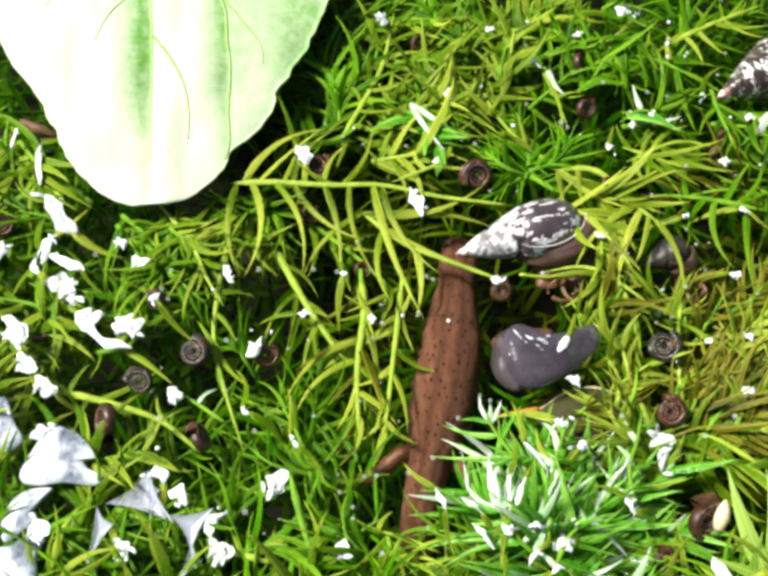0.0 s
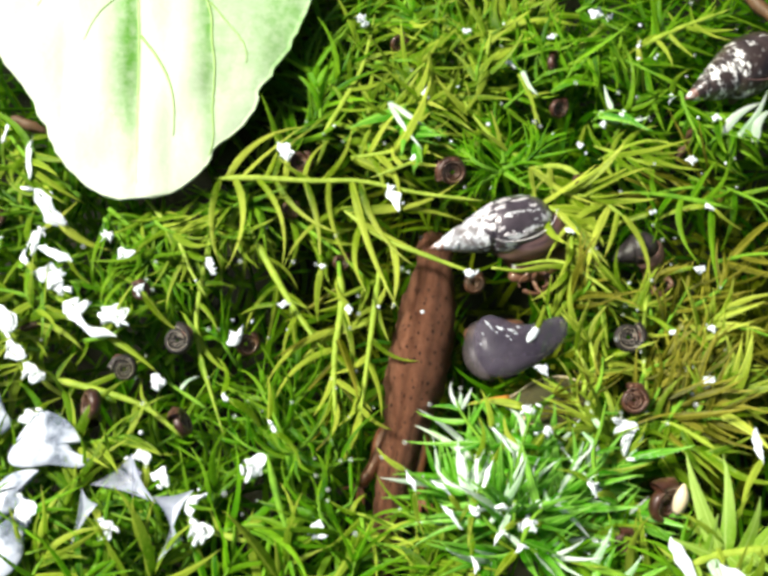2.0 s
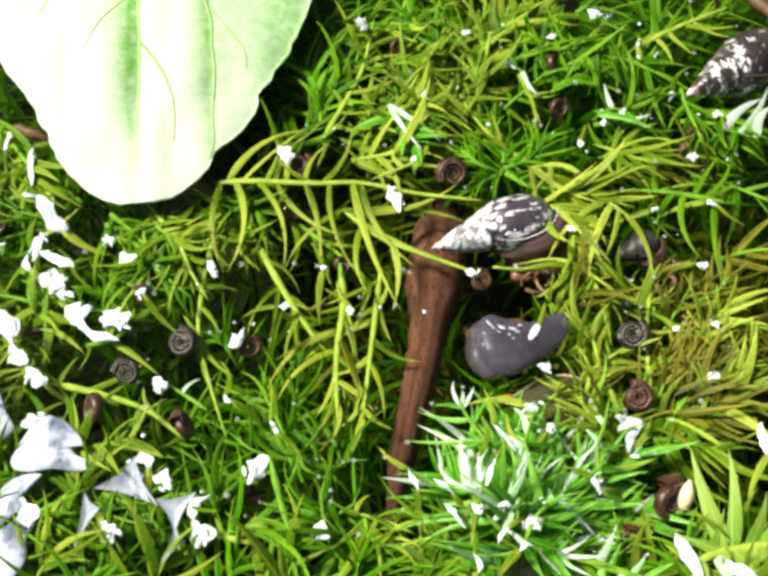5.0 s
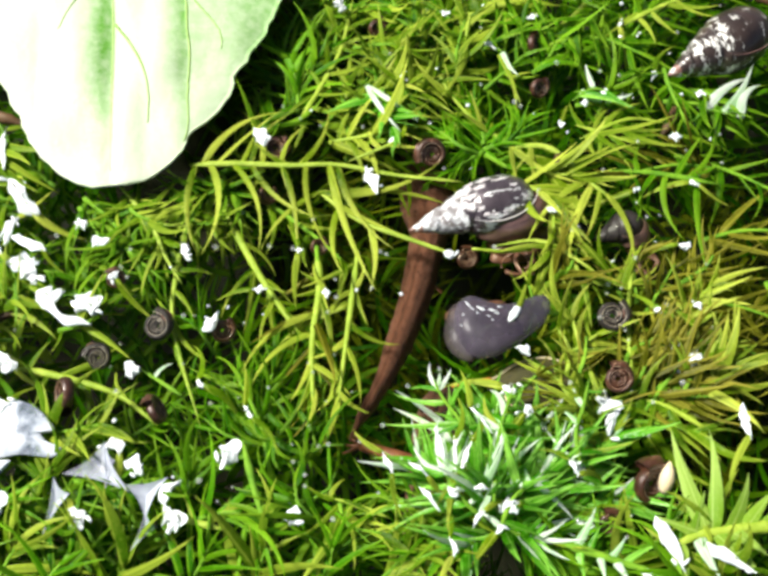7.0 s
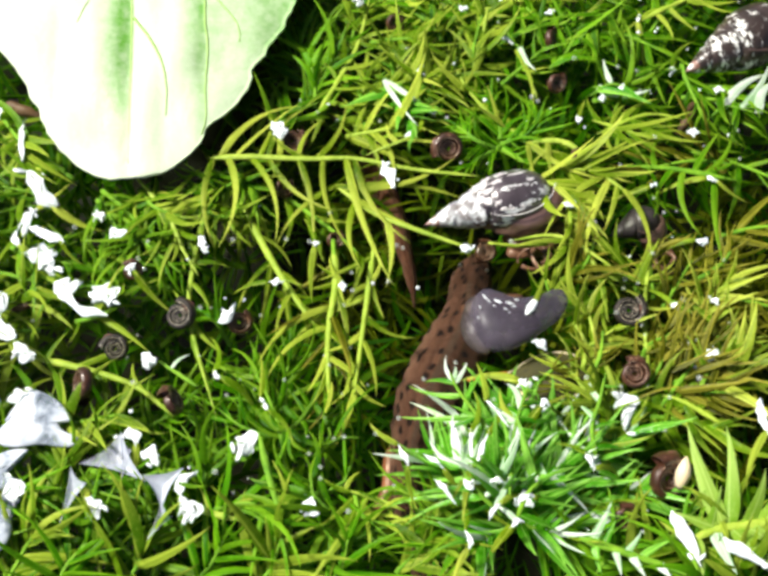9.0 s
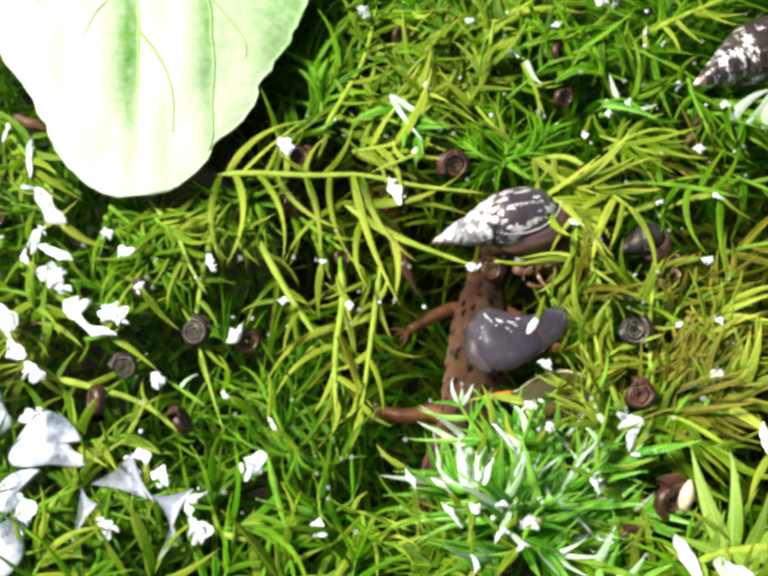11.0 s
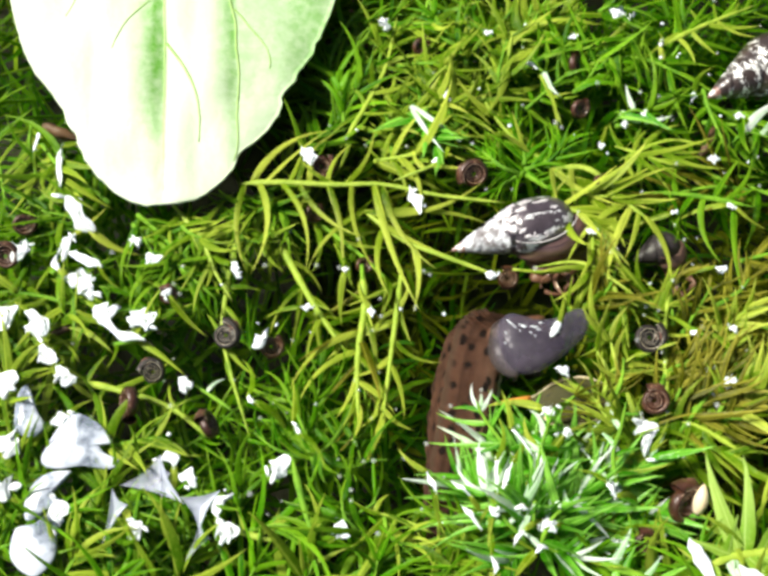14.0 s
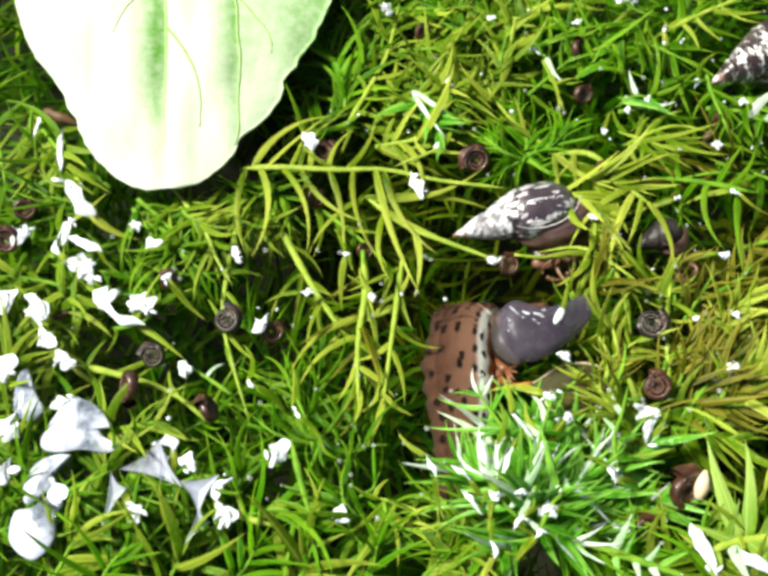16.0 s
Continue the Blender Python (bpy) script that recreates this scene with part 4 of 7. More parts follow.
aimed_shoot([(40.4, 3.1, -1.0), (42.1, -4.3, -1.0), (42.9, -12.4, -1.0)], "lime", [((38.3, -0.6, -1.0), (31.8, -9.3, -0.4)),
             ((39.1, -0.8, -1.0), (37.9, -8.6, -0.4)),
             ((42.5, -0.8, -1.0), (42.9, -11.9, -0.4)),
             ((44.2, -0.8, -1.0), (45.7, -9.1, -0.4)),
             ((39.7, -5.2, -1.0), (35.4, -14.4, -0.4)),
             ((39.6, -6.1, -1.0), (33.8, -12.6, -0.4)),
             ((42.4, -8.8, -1.0), (43.0, -17.0, -0.4)),
             ((41.5, -2.5, -1.0), (51.0, -5.5, -0.4))], 0.6, 1.3, 0.35)
aimed_shoot([(48.5, -26.6, -1.5), (48.8, -18.2, -1.5), (49.7, -7.7, -1.5), (52.4, 3.4, -1.5)], "yellow", [((48.3, -21.6, -1.5), (54.3, -17.6, -0.9)),
             ((48.8, -16.5, -1.5), (56.2, -15.9, -0.9)),
             ((49.1, -13.1, -1.5), (54.9, -13.3, -0.9)),
             ((49.5, -10.4, -1.5), (54.8, -9.8, -0.9)),
             ((49.8, -8.6, -1.5), (46.0, -6.2, -0.9)),
             ((50.7, -5.0, -1.5), (55.9, -0.7, -0.9)),
             ((51.0, -4.1, -1.5), (59.6, -4.4, -0.9)),
             ((51.3, -2.3, -1.5), (46.1, 1.2, -0.9)),
             ((51.8, -0.4, -1.5), (57.3, 3.1, -0.9)),
             ((48.8, -18.2, -1.5), (51.7, -13.3, -0.9)),
             ((48.5, -19.9, -1.5), (43.4, -21.8, -0.9)),
             ((49.0, -14.8, -1.5), (45.2, -13.3, -0.9))], 0.7, 0.9, 0.35)
aimed_shoot([(38.8, -26.9, -0.5), (36.1, -22.0, -0.5), (30.9, -17.8, -0.5)], "yellow", [((37.5, -23.6, -0.5), (31.5, -18.8, 0.1)),
             ((36.1, -22.0, -0.5), (34.3, -14.6, 0.1)),
             ((38.2, -25.3, -0.5), (41.3, -17.1, 0.1)),
             ((38.9, -26.1, -0.5), (43.1, -15.4, 0.1)),
             ((38.2, -25.3, -0.5), (31.2, -23.0, 0.1)),
             ((37.2, -22.8, -0.5), (37.4, -16.3, 0.1)),
             ((35.4, -21.1, -0.5), (29.1, -18.8, 0.1)),
             ((38.9, -26.1, -0.5), (35.1, -27.1, 0.1))], 0.6, 1.05, 0.35)
aimed_shoot([(60.5, -31.7, -0.5), (53.6, -26.9, -0.5), (48.4, -25.3, -0.5)], "lime", [((55.7, -28.3, -0.5), (61.8, -23.8, 0.1)),
             ((54.3, -27.3, -0.5), (59.8, -21.3, 0.1)),
             ((52.1, -26.5, -0.5), (57.0, -18.8, 0.1)),
             ((50.6, -26.1, -0.5), (53.8, -18.8, 0.1)),
             ((49.9, -25.9, -0.5), (60.6, -29.5, 0.1)),
             ((53.6, -27.3, -0.5), (57.8, -33.4, 0.1)),
             ((51.3, -26.5, -0.5), (49.6, -31.9, 0.1)),
             ((49.1, -25.7, -0.5), (43.5, -25.5, 0.1))], 0.7, 1.3, 0.35)
aimed_shoot([(64.1, -10.2, 0.0), (59.5, -13.7, 0.0), (60.2, -18.8, 0.0)], "lime", [((60.3, -13.7, 0.0), (55.6, -9.0, 0.6)),
             ((60.1, -14.5, 0.0), (62.4, -19.0, 0.6)),
             ((59.5, -13.7, 0.0), (56.0, -19.0, 0.6)),
             ((61.8, -11.9, 0.0), (63.9, -5.1, 0.6)),
             ((60.3, -13.2, 0.0), (58.7, -6.9, 0.6))], 0.6, 1.2, 0.35)

# shoots of the far side
aimed_shoot([(-8.7, 29.5, -1.0), (-4.1, 39.2, -1.0), (-0.2, 48.7, -1.0), (2.1, 62.1, -1.0)], "lime", [((-3.2, 42.4, -1.0), (9.4, 46.3, -0.4)),
             ((1.5, 48.5, -1.0), (15.0, 46.8, -0.4)),
             ((-4.2, 37.0, -1.0), (4.2, 37.9, -0.4)),
             ((-5.8, 33.6, -1.0), (-9.4, 23.6, -0.4)),
             ((-3.6, 40.0, -1.0), (5.1, 34.5, -0.4)),
             ((-4.1, 38.9, -1.0), (-9.7, 45.9, -0.4)),
             ((-1.3, 46.4, -1.0), (-6.1, 50.6, -0.4)),
             ((-5.9, 35.0, -1.0), (4.1, 29.1, -0.4)),
             ((0.6, 52.3, -1.0), (8.3, 56.6, -0.4)),
             ((0.1, 51.1, -1.0), (-4.2, 56.6, -0.4)),
             ((-5.0, 37.2, -1.0), (-11.3, 32.3, -0.4)),
             ((1.5, 57.1, -1.0), (6.4, 61.6, -0.4))], 0.75, 1.1, 0.35)
aimed_shoot([(4.9, 37.0, 2.0), (7.8, 33.9, 2.0), (14.4, 29.7, 1.0)], "silver", [((5.3, 37.7, 1.0), (10.6, 26.2, 3.0)),
             ((5.7, 37.7, 1.0), (14.2, 28.3, 3.0))], 0.4, 1.2, 0.08)
aimed_shoot([(25.4, 55.9, 0.5), (24.1, 48.7, 0.5), (21.8, 40.6, 0.5)], "lime", [((24.5, 49.9, 0.5), (20.4, 34.9, 2.5)),
             ((22.9, 45.2, 0.5), (27.3, 51.0, 2.0))], 0.5, 1.5, 0.35)
aimed_shoot([(22.7, 56.7, -0.5), (27.5, 56.7, -0.5), (35.4, 59.4, -0.5)], "lime", [((26.5, 56.5, -0.5), (34.5, 58.6, 0.1)),
             ((26.5, 56.0, -0.5), (32.2, 56.2, 0.1)),
             ((24.6, 57.0, -0.5), (16.0, 59.9, 0.1)),
             ((20.8, 56.7, -0.5), (23.9, 54.4, 0.1)),
             ((25.1, 56.7, -0.5), (18.6, 52.6, 0.1)),
             ((23.6, 56.7, -0.5), (21.0, 62.4, 0.1))], 0.6, 1.2, 0.35)
aimed_shoot([(30.4, 45.2, 0.5), (32.3, 39.5, 0.5), (34.0, 32.8, 0.5)], "lime", [((30.6, 44.9, 0.5), (33.6, 31.9, 1.5)),
             ((31.8, 39.5, 0.5), (36.5, 41.3, 1.0))], 0.4, 1.2, 0.35)
aimed_shoot([(43.5, 33.5, 1.0), (47.9, 36.3, 1.0), (52.6, 34.1, 1.0)], "silver", [((44.2, 37.1, 1.0), (51.6, 32.1, 3.0)),
             ((46.5, 31.6, 1.0), (51.8, 31.7, 3.0)),
             ((49.6, 35.2, 1.0), (54.3, 30.1, 2.5)),
             ((47.9, 36.0, 1.0), (46.5, 41.7, 2.0))], 0.5, 1.3, 0.2)
aimed_shoot([(54.7, 52.1, 0.0), (62.9, 56.9, 0.0), (75.4, 62.7, 0.0)], "lime", [((58.8, 54.5, 0.0), (51.4, 49.8, 0.6)),
             ((60.8, 55.6, 0.0), (53.6, 52.2, 0.6)),
             ((61.9, 56.0, 0.0), (65.5, 49.8, 0.6)),
             ((66.0, 58.0, 0.0), (73.7, 53.4, 0.6)),
             ((62.9, 56.5, 0.0), (61.5, 61.9, 0.6)),
             ((67.0, 58.5, 0.0), (66.6, 63.2, 0.6)),
             ((58.8, 54.8, 0.0), (61.4, 47.4, 0.6)),
             ((64.9, 57.5, 0.0), (74.9, 56.4, 0.6)),
             ((69.1, 59.5, 0.0), (72.4, 63.2, 0.6))], 0.85, 1.2, 0.35)
aimed_shoot([(44.2, 50.7, -0.5), (51.6, 49.5, -0.5), (56.1, 47.1, -0.5), (64.6, 41.3, -0.5)], "green", [((52.5, 48.9, -0.5), (62.3, 52.6, 0.1)),
             ((53.4, 48.5, -0.5), (64.4, 47.8, 0.1)),
             ((51.6, 49.5, -0.5), (43.5, 45.5, 0.1)),
             ((48.9, 50.1, -0.5), (52.3, 56.2, 0.1)),
             ((49.8, 49.7, -0.5), (49.6, 40.9, 0.1)),
             ((56.0, 46.9, -0.5), (57.7, 33.1, 0.1)),
             ((57.8, 46.0, -0.5), (64.4, 40.9, 0.1)),
             ((48.8, 49.7, -0.5), (41.5, 43.2, 0.1)),
             ((47.0, 50.4, -0.5), (43.7, 56.2, 0.1)),
             ((54.3, 48.3, -0.5), (53.1, 39.8, 0.1)),
             ((47.9, 50.1, -0.5), (40.2, 50.2, 0.1))], 0.65, 1.2, 0.35)
aimed_shoot([(44.4, 25.9, -0.5), (53.9, 30.2, -0.5), (61.0, 29.1, -0.5)], "lime", [((50.2, 29.1, -0.5), (60.4, 26.6, 0.1)),
             ((46.3, 27.0, -0.5), (56.4, 23.4, 0.1)),
             ((49.2, 28.6, -0.5), (56.1, 34.2, 0.1)),
             ((46.4, 27.5, -0.5), (62.7, 29.8, 0.1)),
             ((51.1, 29.1, -0.5), (63.4, 22.4, 0.1)),
             ((46.3, 27.0, -0.5), (48.0, 19.3, 0.1))], 0.6, 1.3, 0.35)

# low green tufts
for i, (p, q) in enumerate((((-11.5, -25.8, -4.0), (-18.0, -20.6, -2.0)), ((-11.5, -26.6, -4.0), (-10.8, -17.2, -2.0)), ((-9.9, -27.5, -4.0), (-1.9, -24.5, -3.0)), ((-12.9, -31.0, -3.0), (-22.4, -26.4, -2.0)),
                            ((-6.5, -34.2, -3.0), (1.2, -31.3, -2.0)), ((-17.4, -34.9, -3.0), (-26.8, -31.3, -2.0)), ((-6.4, -40.4, -3.0), (-0.3, -36.0, -2.0)), ((-24.7, -40.4, -3.0), (-31.3, -32.8, -2.0)),
                            ((-36.6, -30.7, -4.0), (-28.9, -26.1, -3.0)), ((-22.1, -13.1, -6.0), (-25.6, -8.1, -5.0)))):
    mid = [(a + b) / 2 + rng.uniform(-2, 2) for a, b in zip(p, q)]
    lower = [(x, y, z - 2.5) for x, y, z in (p, mid, q)]
    shoot(lower, "green" if i % 3 else "vivid", 12, 11.5, 55, (1, 1), 0.1, 0.35, 0.05, 2, 20 + i, 0.68)

# the rosette's lower leaves
HEART = (24.8, -46.2, 0.0)
for i, (q, kind) in enumerate((((17.5, -29.5, 0.0), "silver"), ((32.1, -30.2, 0.0), "silver"), ((7.9, -41.0, 0.0), "green"), ((38.6, -34.9, 0.0), "silver"), ((12.3, -46.2, 0.0), "green"), ((12.6, -35.2, 1.0), "silver"), ((25.1, -27.7, 2.0), "silver"), ((36.8, -29.5, 0.0), "green"), ((44.8, -32.1, 1.0), "silver"), ((45.9, -41.2, 1.0), "silver"), ((43.4, -26.2, 0.0), "lime"), ((34.5, -49.9, 1.0), "vivid"), ((41.4, -49.0, 0.0), "vivid"), ((12.8, -50.4, 0.0), "vivid"), ((21.8, -41.4, 8.0), "silver"), ((27.5, -42.1, 8.0), "silver"),
                               ((39.9, -43.2, 0.0), "lime"), ((24.0, -32.4, 2.0), "silver"), ((29.9, -48.8, 3.0), "silver"), ((19.1, -50.2, 3.0), "silver"), ((16.0, -38.7, 3.0), "silver"), ((32.4, -38.0, 3.0), "silver"), ((24.3, -40.9, 6.0), "silver"))):
    mid = [a * 0.5 + b * 0.5 for a, b in zip(HEART, q)]
    shoot([HEART, mid, q], kind, 14, 10.5, 46, (1, 1), 0.15, 0.45, 0.2, 3, 40 + i, 0.8, True)


def scatter_shoots(count):
    """Loose shoots of the top layer, headed as their field grows."""
    r = random.Random(21)
    done = 0
    while done < count:
        x, y = r.uniform(-94, 88), r.uniform(-70, 96)
        if x < -8 and y > 14 + 0.4 * abs(x + 40) or not clear(x, y, 4.0):
            continue
        if 8 < x < 46 and -58 < y < -26 or x > 25 and r.random() < 0.85 or -26 < x < 8 and -30 < y < 14:
            continue
        near = min(FIELDS, key=lambda q: ((q[0][0] - x) ** 2 + (q[0][1] - y) ** 2) * r.uniform(0.6, 1.5) / q[3])
        head, ln = radians(near[2] + r.gauss(0, 45)), r.uniform(12, 24)
        z, bend = r.uniform(-6, -2), r.uniform(-0.35, 0.35)
        pts = [(x + ln * t * math.cos(head + bend * t), y + ln * t * math.sin(head + bend * t), z + (-0.8 - z) * t * r.uniform(0.6, 1.0)) for t in (0, 0.35, 0.7, 1)]
        shoot(pts, near[1], r.randint(9, 13), r.uniform(9, 14.5), r.uniform(42, 62), (1, 1), 0.05, 0.45, 0.05, 2, 300 + done, r.uniform(0.8, 1.15))
        done += 1


scatter_shoots(62)


def far_side_shoots(count):
    """Bright loose shoots beyond the long one, lying close under the surface."""
    r = random.Random(77)
    done = 0
    while done < count:
        x, y = r.uniform(-14, 38), r.uniform(26, 66)
        if not clear(x, y, 3.0) or y > 30 + 0.9 * (x + 30) and x < 0:
            continue
        head, ln, bend = radians(r.gauss(35, 60)), r.uniform(11, 20), r.uniform(-0.5, 0.5)
        pts = [(x + ln * t * math.cos(head + bend * t), y + ln * t * math.sin(head + bend * t), -2.5 + 2.2 * t) for t in (0, 0.35, 0.7, 1)]
        shoot(pts, r.choice(("lime", "yellow", "vivid", "vivid", "green")), r.randint(9, 12), r.uniform(8, 12), r.uniform(42, 60), (1, 1), 0.05, 0.45, 0.05, 2, 700 + done, r.uniform(0.9, 1.2))
        done += 1


far_side_shoots(14)

# leaf clusters on the far side, their sky glint painted white
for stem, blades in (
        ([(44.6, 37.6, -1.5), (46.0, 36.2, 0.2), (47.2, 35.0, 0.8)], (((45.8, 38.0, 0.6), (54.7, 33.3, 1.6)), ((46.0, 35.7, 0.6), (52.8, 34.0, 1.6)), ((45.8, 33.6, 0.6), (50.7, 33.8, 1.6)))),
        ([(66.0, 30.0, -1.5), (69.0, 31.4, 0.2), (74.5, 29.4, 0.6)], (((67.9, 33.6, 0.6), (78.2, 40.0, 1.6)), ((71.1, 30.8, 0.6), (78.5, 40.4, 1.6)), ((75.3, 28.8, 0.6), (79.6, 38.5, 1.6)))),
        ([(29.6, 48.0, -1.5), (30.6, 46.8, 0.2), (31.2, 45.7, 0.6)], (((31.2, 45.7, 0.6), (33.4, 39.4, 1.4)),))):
    aimed_shoot(stem, "painted_glint", list(blades), 0.35, 1.9, 0.4)

# the broad frond close to the eye
aimed_shoot([(67.3, -48.0, 8.0), (62.4, -48.5, 8.0), (57.3, -48.9, 8.0), (52.8, -49.6, 8.0), (48.5, -51.4, 8.0)], "pale", [((53.4, -45.9, 8.2), (50.6, -34.6, 8.8)),
             ((55.2, -48.5, 8.2), (57.1, -34.2, 8.8)),
             ((57.6, -48.8, 8.2), (62.7, -40.8, 8.8)),
             ((60.1, -48.7, 8.2), (64.6, -43.3, 8.8)),
             ((54.0, -49.7, 8.2), (47.3, -47.2, 8.8)),
             ((55.2, -50.0, 8.2), (60.9, -55.2, 8.8)),
             ((52.7, -50.0, 8.2), (54.7, -55.7, 8.8)),
             ((50.1, -50.9, 8.2), (50.4, -55.9, 8.8)),
             ((62.4, -48.6, 8.2), (66.0, -45.0, 8.8)),
             ((51.7, -48.4, 8.2), (54.5, -43.5, 8.8)),
             ((57.2, -49.1, 8.2), (62.1, -52.5, 8.8))], 1.3, 2.6, 0.12)
aimed_shoot([(33.8, -49.9, 5.0), (37.5, -51.1, 5.0), (41.8, -52.6, 5.0), (45.7, -53.9, 5.0), (49.3, -55.5, 5.0)], "silver", [((36.2, -50.8, 5.2), (36.3, -55.1, 5.8)),
             ((39.0, -51.6, 5.2), (39.4, -55.5, 5.8)),
             ((41.4, -52.4, 5.2), (42.8, -55.8, 5.8)),
             ((40.2, -52.1, 5.2), (43.0, -49.3, 5.8)),
             ((42.7, -52.9, 5.2), (47.3, -50.3, 5.8)),
             ((37.5, -51.1, 5.2), (39.3, -47.6, 5.8)),
             ((44.8, -53.6, 5.2), (46.5, -55.9, 5.8)),
             ((35.6, -50.6, 5.2), (39.0, -45.0, 5.8))], 0.9, 1.5, 0.15)

shoot([(57.8, -60.8, 2.0), (55.7, -54.3, 6.0), (55.4, -47.3, 7.0)], "lime", 18, 10.0, 46, (1, 1), 0.2, 0.6, 0.1, 3, 63, 1.4, True)
shoot([(52.7, -60.9, 2.0), (50.5, -54.9, 5.0), (48.8, -49.4, 6.0)], "vivid", 16, 9.0, 46, (1, 1), 0.2, 0.6, 0.1, 3, 64, 1.3, True)

# upper side
for i, (p, q, kind, size) in enumerate(((
        ((26.7, 25.9, -2.0), (25.3, 35.0, -1.0), "vivid", 8), ((26.6, 24.8, -2.0), (34.0, 29.5, -1.0), "vivid", 8), ((25.7, 23.7, -2.0), (18.6, 28.4, -1.0), "vivid", 8), ((27.0, 23.7, -2.0), (30.6, 20.0, -1.0), "vivid", 7),
        ((26.6, 24.3, -2.0), (20.9, 20.0, -1.0), "vivid", 7), ((22.1, 41.3, -2.0), (24.5, 55.1, 0.0), "lime", 9), ((10.8, 37.9, -2.0), (19.1, 42.1, 0.0), "lime", 9), ((1.5, 50.3, -3.0), (12.9, 48.7, -1.0), "lime", 9),
        ((43.9, 44.8, -2.0), (33.1, 56.3, 0.0), "vivid", 9), ((48.9, 47.1, -2.0), (60.9, 56.3, 0.0), "vivid", 10), ((43.8, 63.0, -2.0), (51.9, 61.2, 0.0), "green", 9), ((58.7, 55.1, -3.0), (76.1, 63.0, -2.0), "green", 9),) + (((44.7, 34.6, -2.0), (53.2, 39.8, 0.0), "green", 9), ((32.5, 23.5, 0.0), (43.1, 16.7, 1.0), "yellow", 10), 
        ((43.5, 16.9, -1.0), (37.6, 2.6, 0.0), "yellow", 10), ((69.8, 20.8, -4.0), (54.7, 19.5, -2.0), "olive", 10), ((26.4, 51.9, -2.0), (16.0, 60.0, 0.0), "green", 9),
        ((37.1, 42.5, -2.0), (44.3, 52.7, 0.0), "vivid", 9), ((52.8, 56.8, -2.0), (42.9, 47.9, 0.0), "green", 9), ((-8.1, 55.1, -3.0), (1.6, 62.1, -1.0), "green", 9), ((-2.2, 26.9, -2.0), (13.1, 28.8, 0.0), "yellow", 9),
        ((7.9, 38.3, -1.0), (10.4, 28.1, 1.0), "silver", 7), ((66.4, 37.9, -2.0), (70.9, 31.0, 0.0), "green", 10), ((62.6, 43.6, -2.0), (64.4, 28.8, 0.0), "green", 9),) + (((33.8, 3.6, -2.0), (23.3, 2.6, 0.0), "yellow", 9),
        ((14.4, 35.3, -3.0), (10.9, 45.2, -1.0), "lime", 8), ((29.4, 15.9, -1.0), (39.3, 11.3, 0.0), "yellow", 8),))):
    mid = [(a + b) / 2 + rng.uniform(-2, 2) for a, b in zip(p, q)]
    fine = i < 5
    shoot([p, mid, q], kind, 30 if fine else 13, size * (1.0 if fine else 1.3), 50, (1, 1), 0.05, 0.5, 0.0 if fine else 0.05, 4 if fine else 2, 80 + i, 0.85 if fine else 1.0)

# yellow spiky growth beside the ramshorn snails
for i, (p, q, kind, size) in enumerate(((
        ((51.5, -7.1, -3.0), (53.1, 3.1, -1.0), "olive", 6), ((52.9, -8.9, -3.0), (58.5, -0.6, -1.0), "olive", 6), ((49.7, -8.0, -3.0), (46.0, 0.3, -1.0), "lime", 7), ((53.2, -16.3, -2.0), (60.9, -11.5, -1.0), "olive", 7),
        ((37.0, -22.6, -1.0), (32.4, -18.0, 0.0), "olive", 8), ((37.9, -21.0, -1.0), (36.9, -12.8, 0.0), "yellow", 8), ((39.4, -21.8, -1.0), (41.6, -14.5, 0.0), "olive", 7), ((48.5, -25.1, -1.0), (59.8, -21.3, 0.0), "olive", 9),
        ((48.0, -29.2, -1.0), (58.9, -31.8, 0.0), "lime", 10), ((45.2, -26.7, -1.0), (52.0, -15.4, 0.0), "olive", 8), ((35.7, -3.9, -2.0), (41.8, 2.6, 0.0), "olive", 9), ((38.5, -9.3, -2.0), (32.7, -4.8, 0.0), "lime", 9),) + (((49.8, -27.5, -1.0), (57.0, -18.1, 0.5), "olive", 9), ((55.4, -26.7, -1.0), (62.3, -17.3, 0.5), "lime", 9), ((41.3, -19.3, -1.0), (39.5, -11.0, 0.0), "yellow", 7), ((38.3, -17.6, -1.0), (44.1, -13.7, 0.0), "yellow", 7),
        ((53.1, -21.0, -1.0), (60.6, -15.6, 0.5), "olive", 8), ((58.5, -11.5, -1.0), (64.6, -4.8, 0.0), "yellow", 8), ((58.9, -24.3, -1.0), (65.8, -18.8, 0.0), "yellow", 9), ((47.7, -19.3, -1.0), (53.7, -14.5, 0.0), "olive", 7),
        ((59.5, -3.4, -3.0), (65.5, 1.2, -1.0), "olive", 7), ((54.9, -26.4, -2.0), (60.7, -25.4, 0.0), "olive", 8), ((41.7, -34.2, 0.0), (38.9, -27.7, 2.0), "lime", 9), ((28.2, -24.8, -2.0), (32.9, -21.3, 0.0), "olive", 6),))):
    mid = [(a + b) / 2 + rng.uniform(-1.5, 1.5) for a, b in zip(p, q)]
    shoot([p, mid, q], kind, 13, size * 1.2, 50, (1, 1), 0.08, 0.45, 0.05, 2, 130 + i)

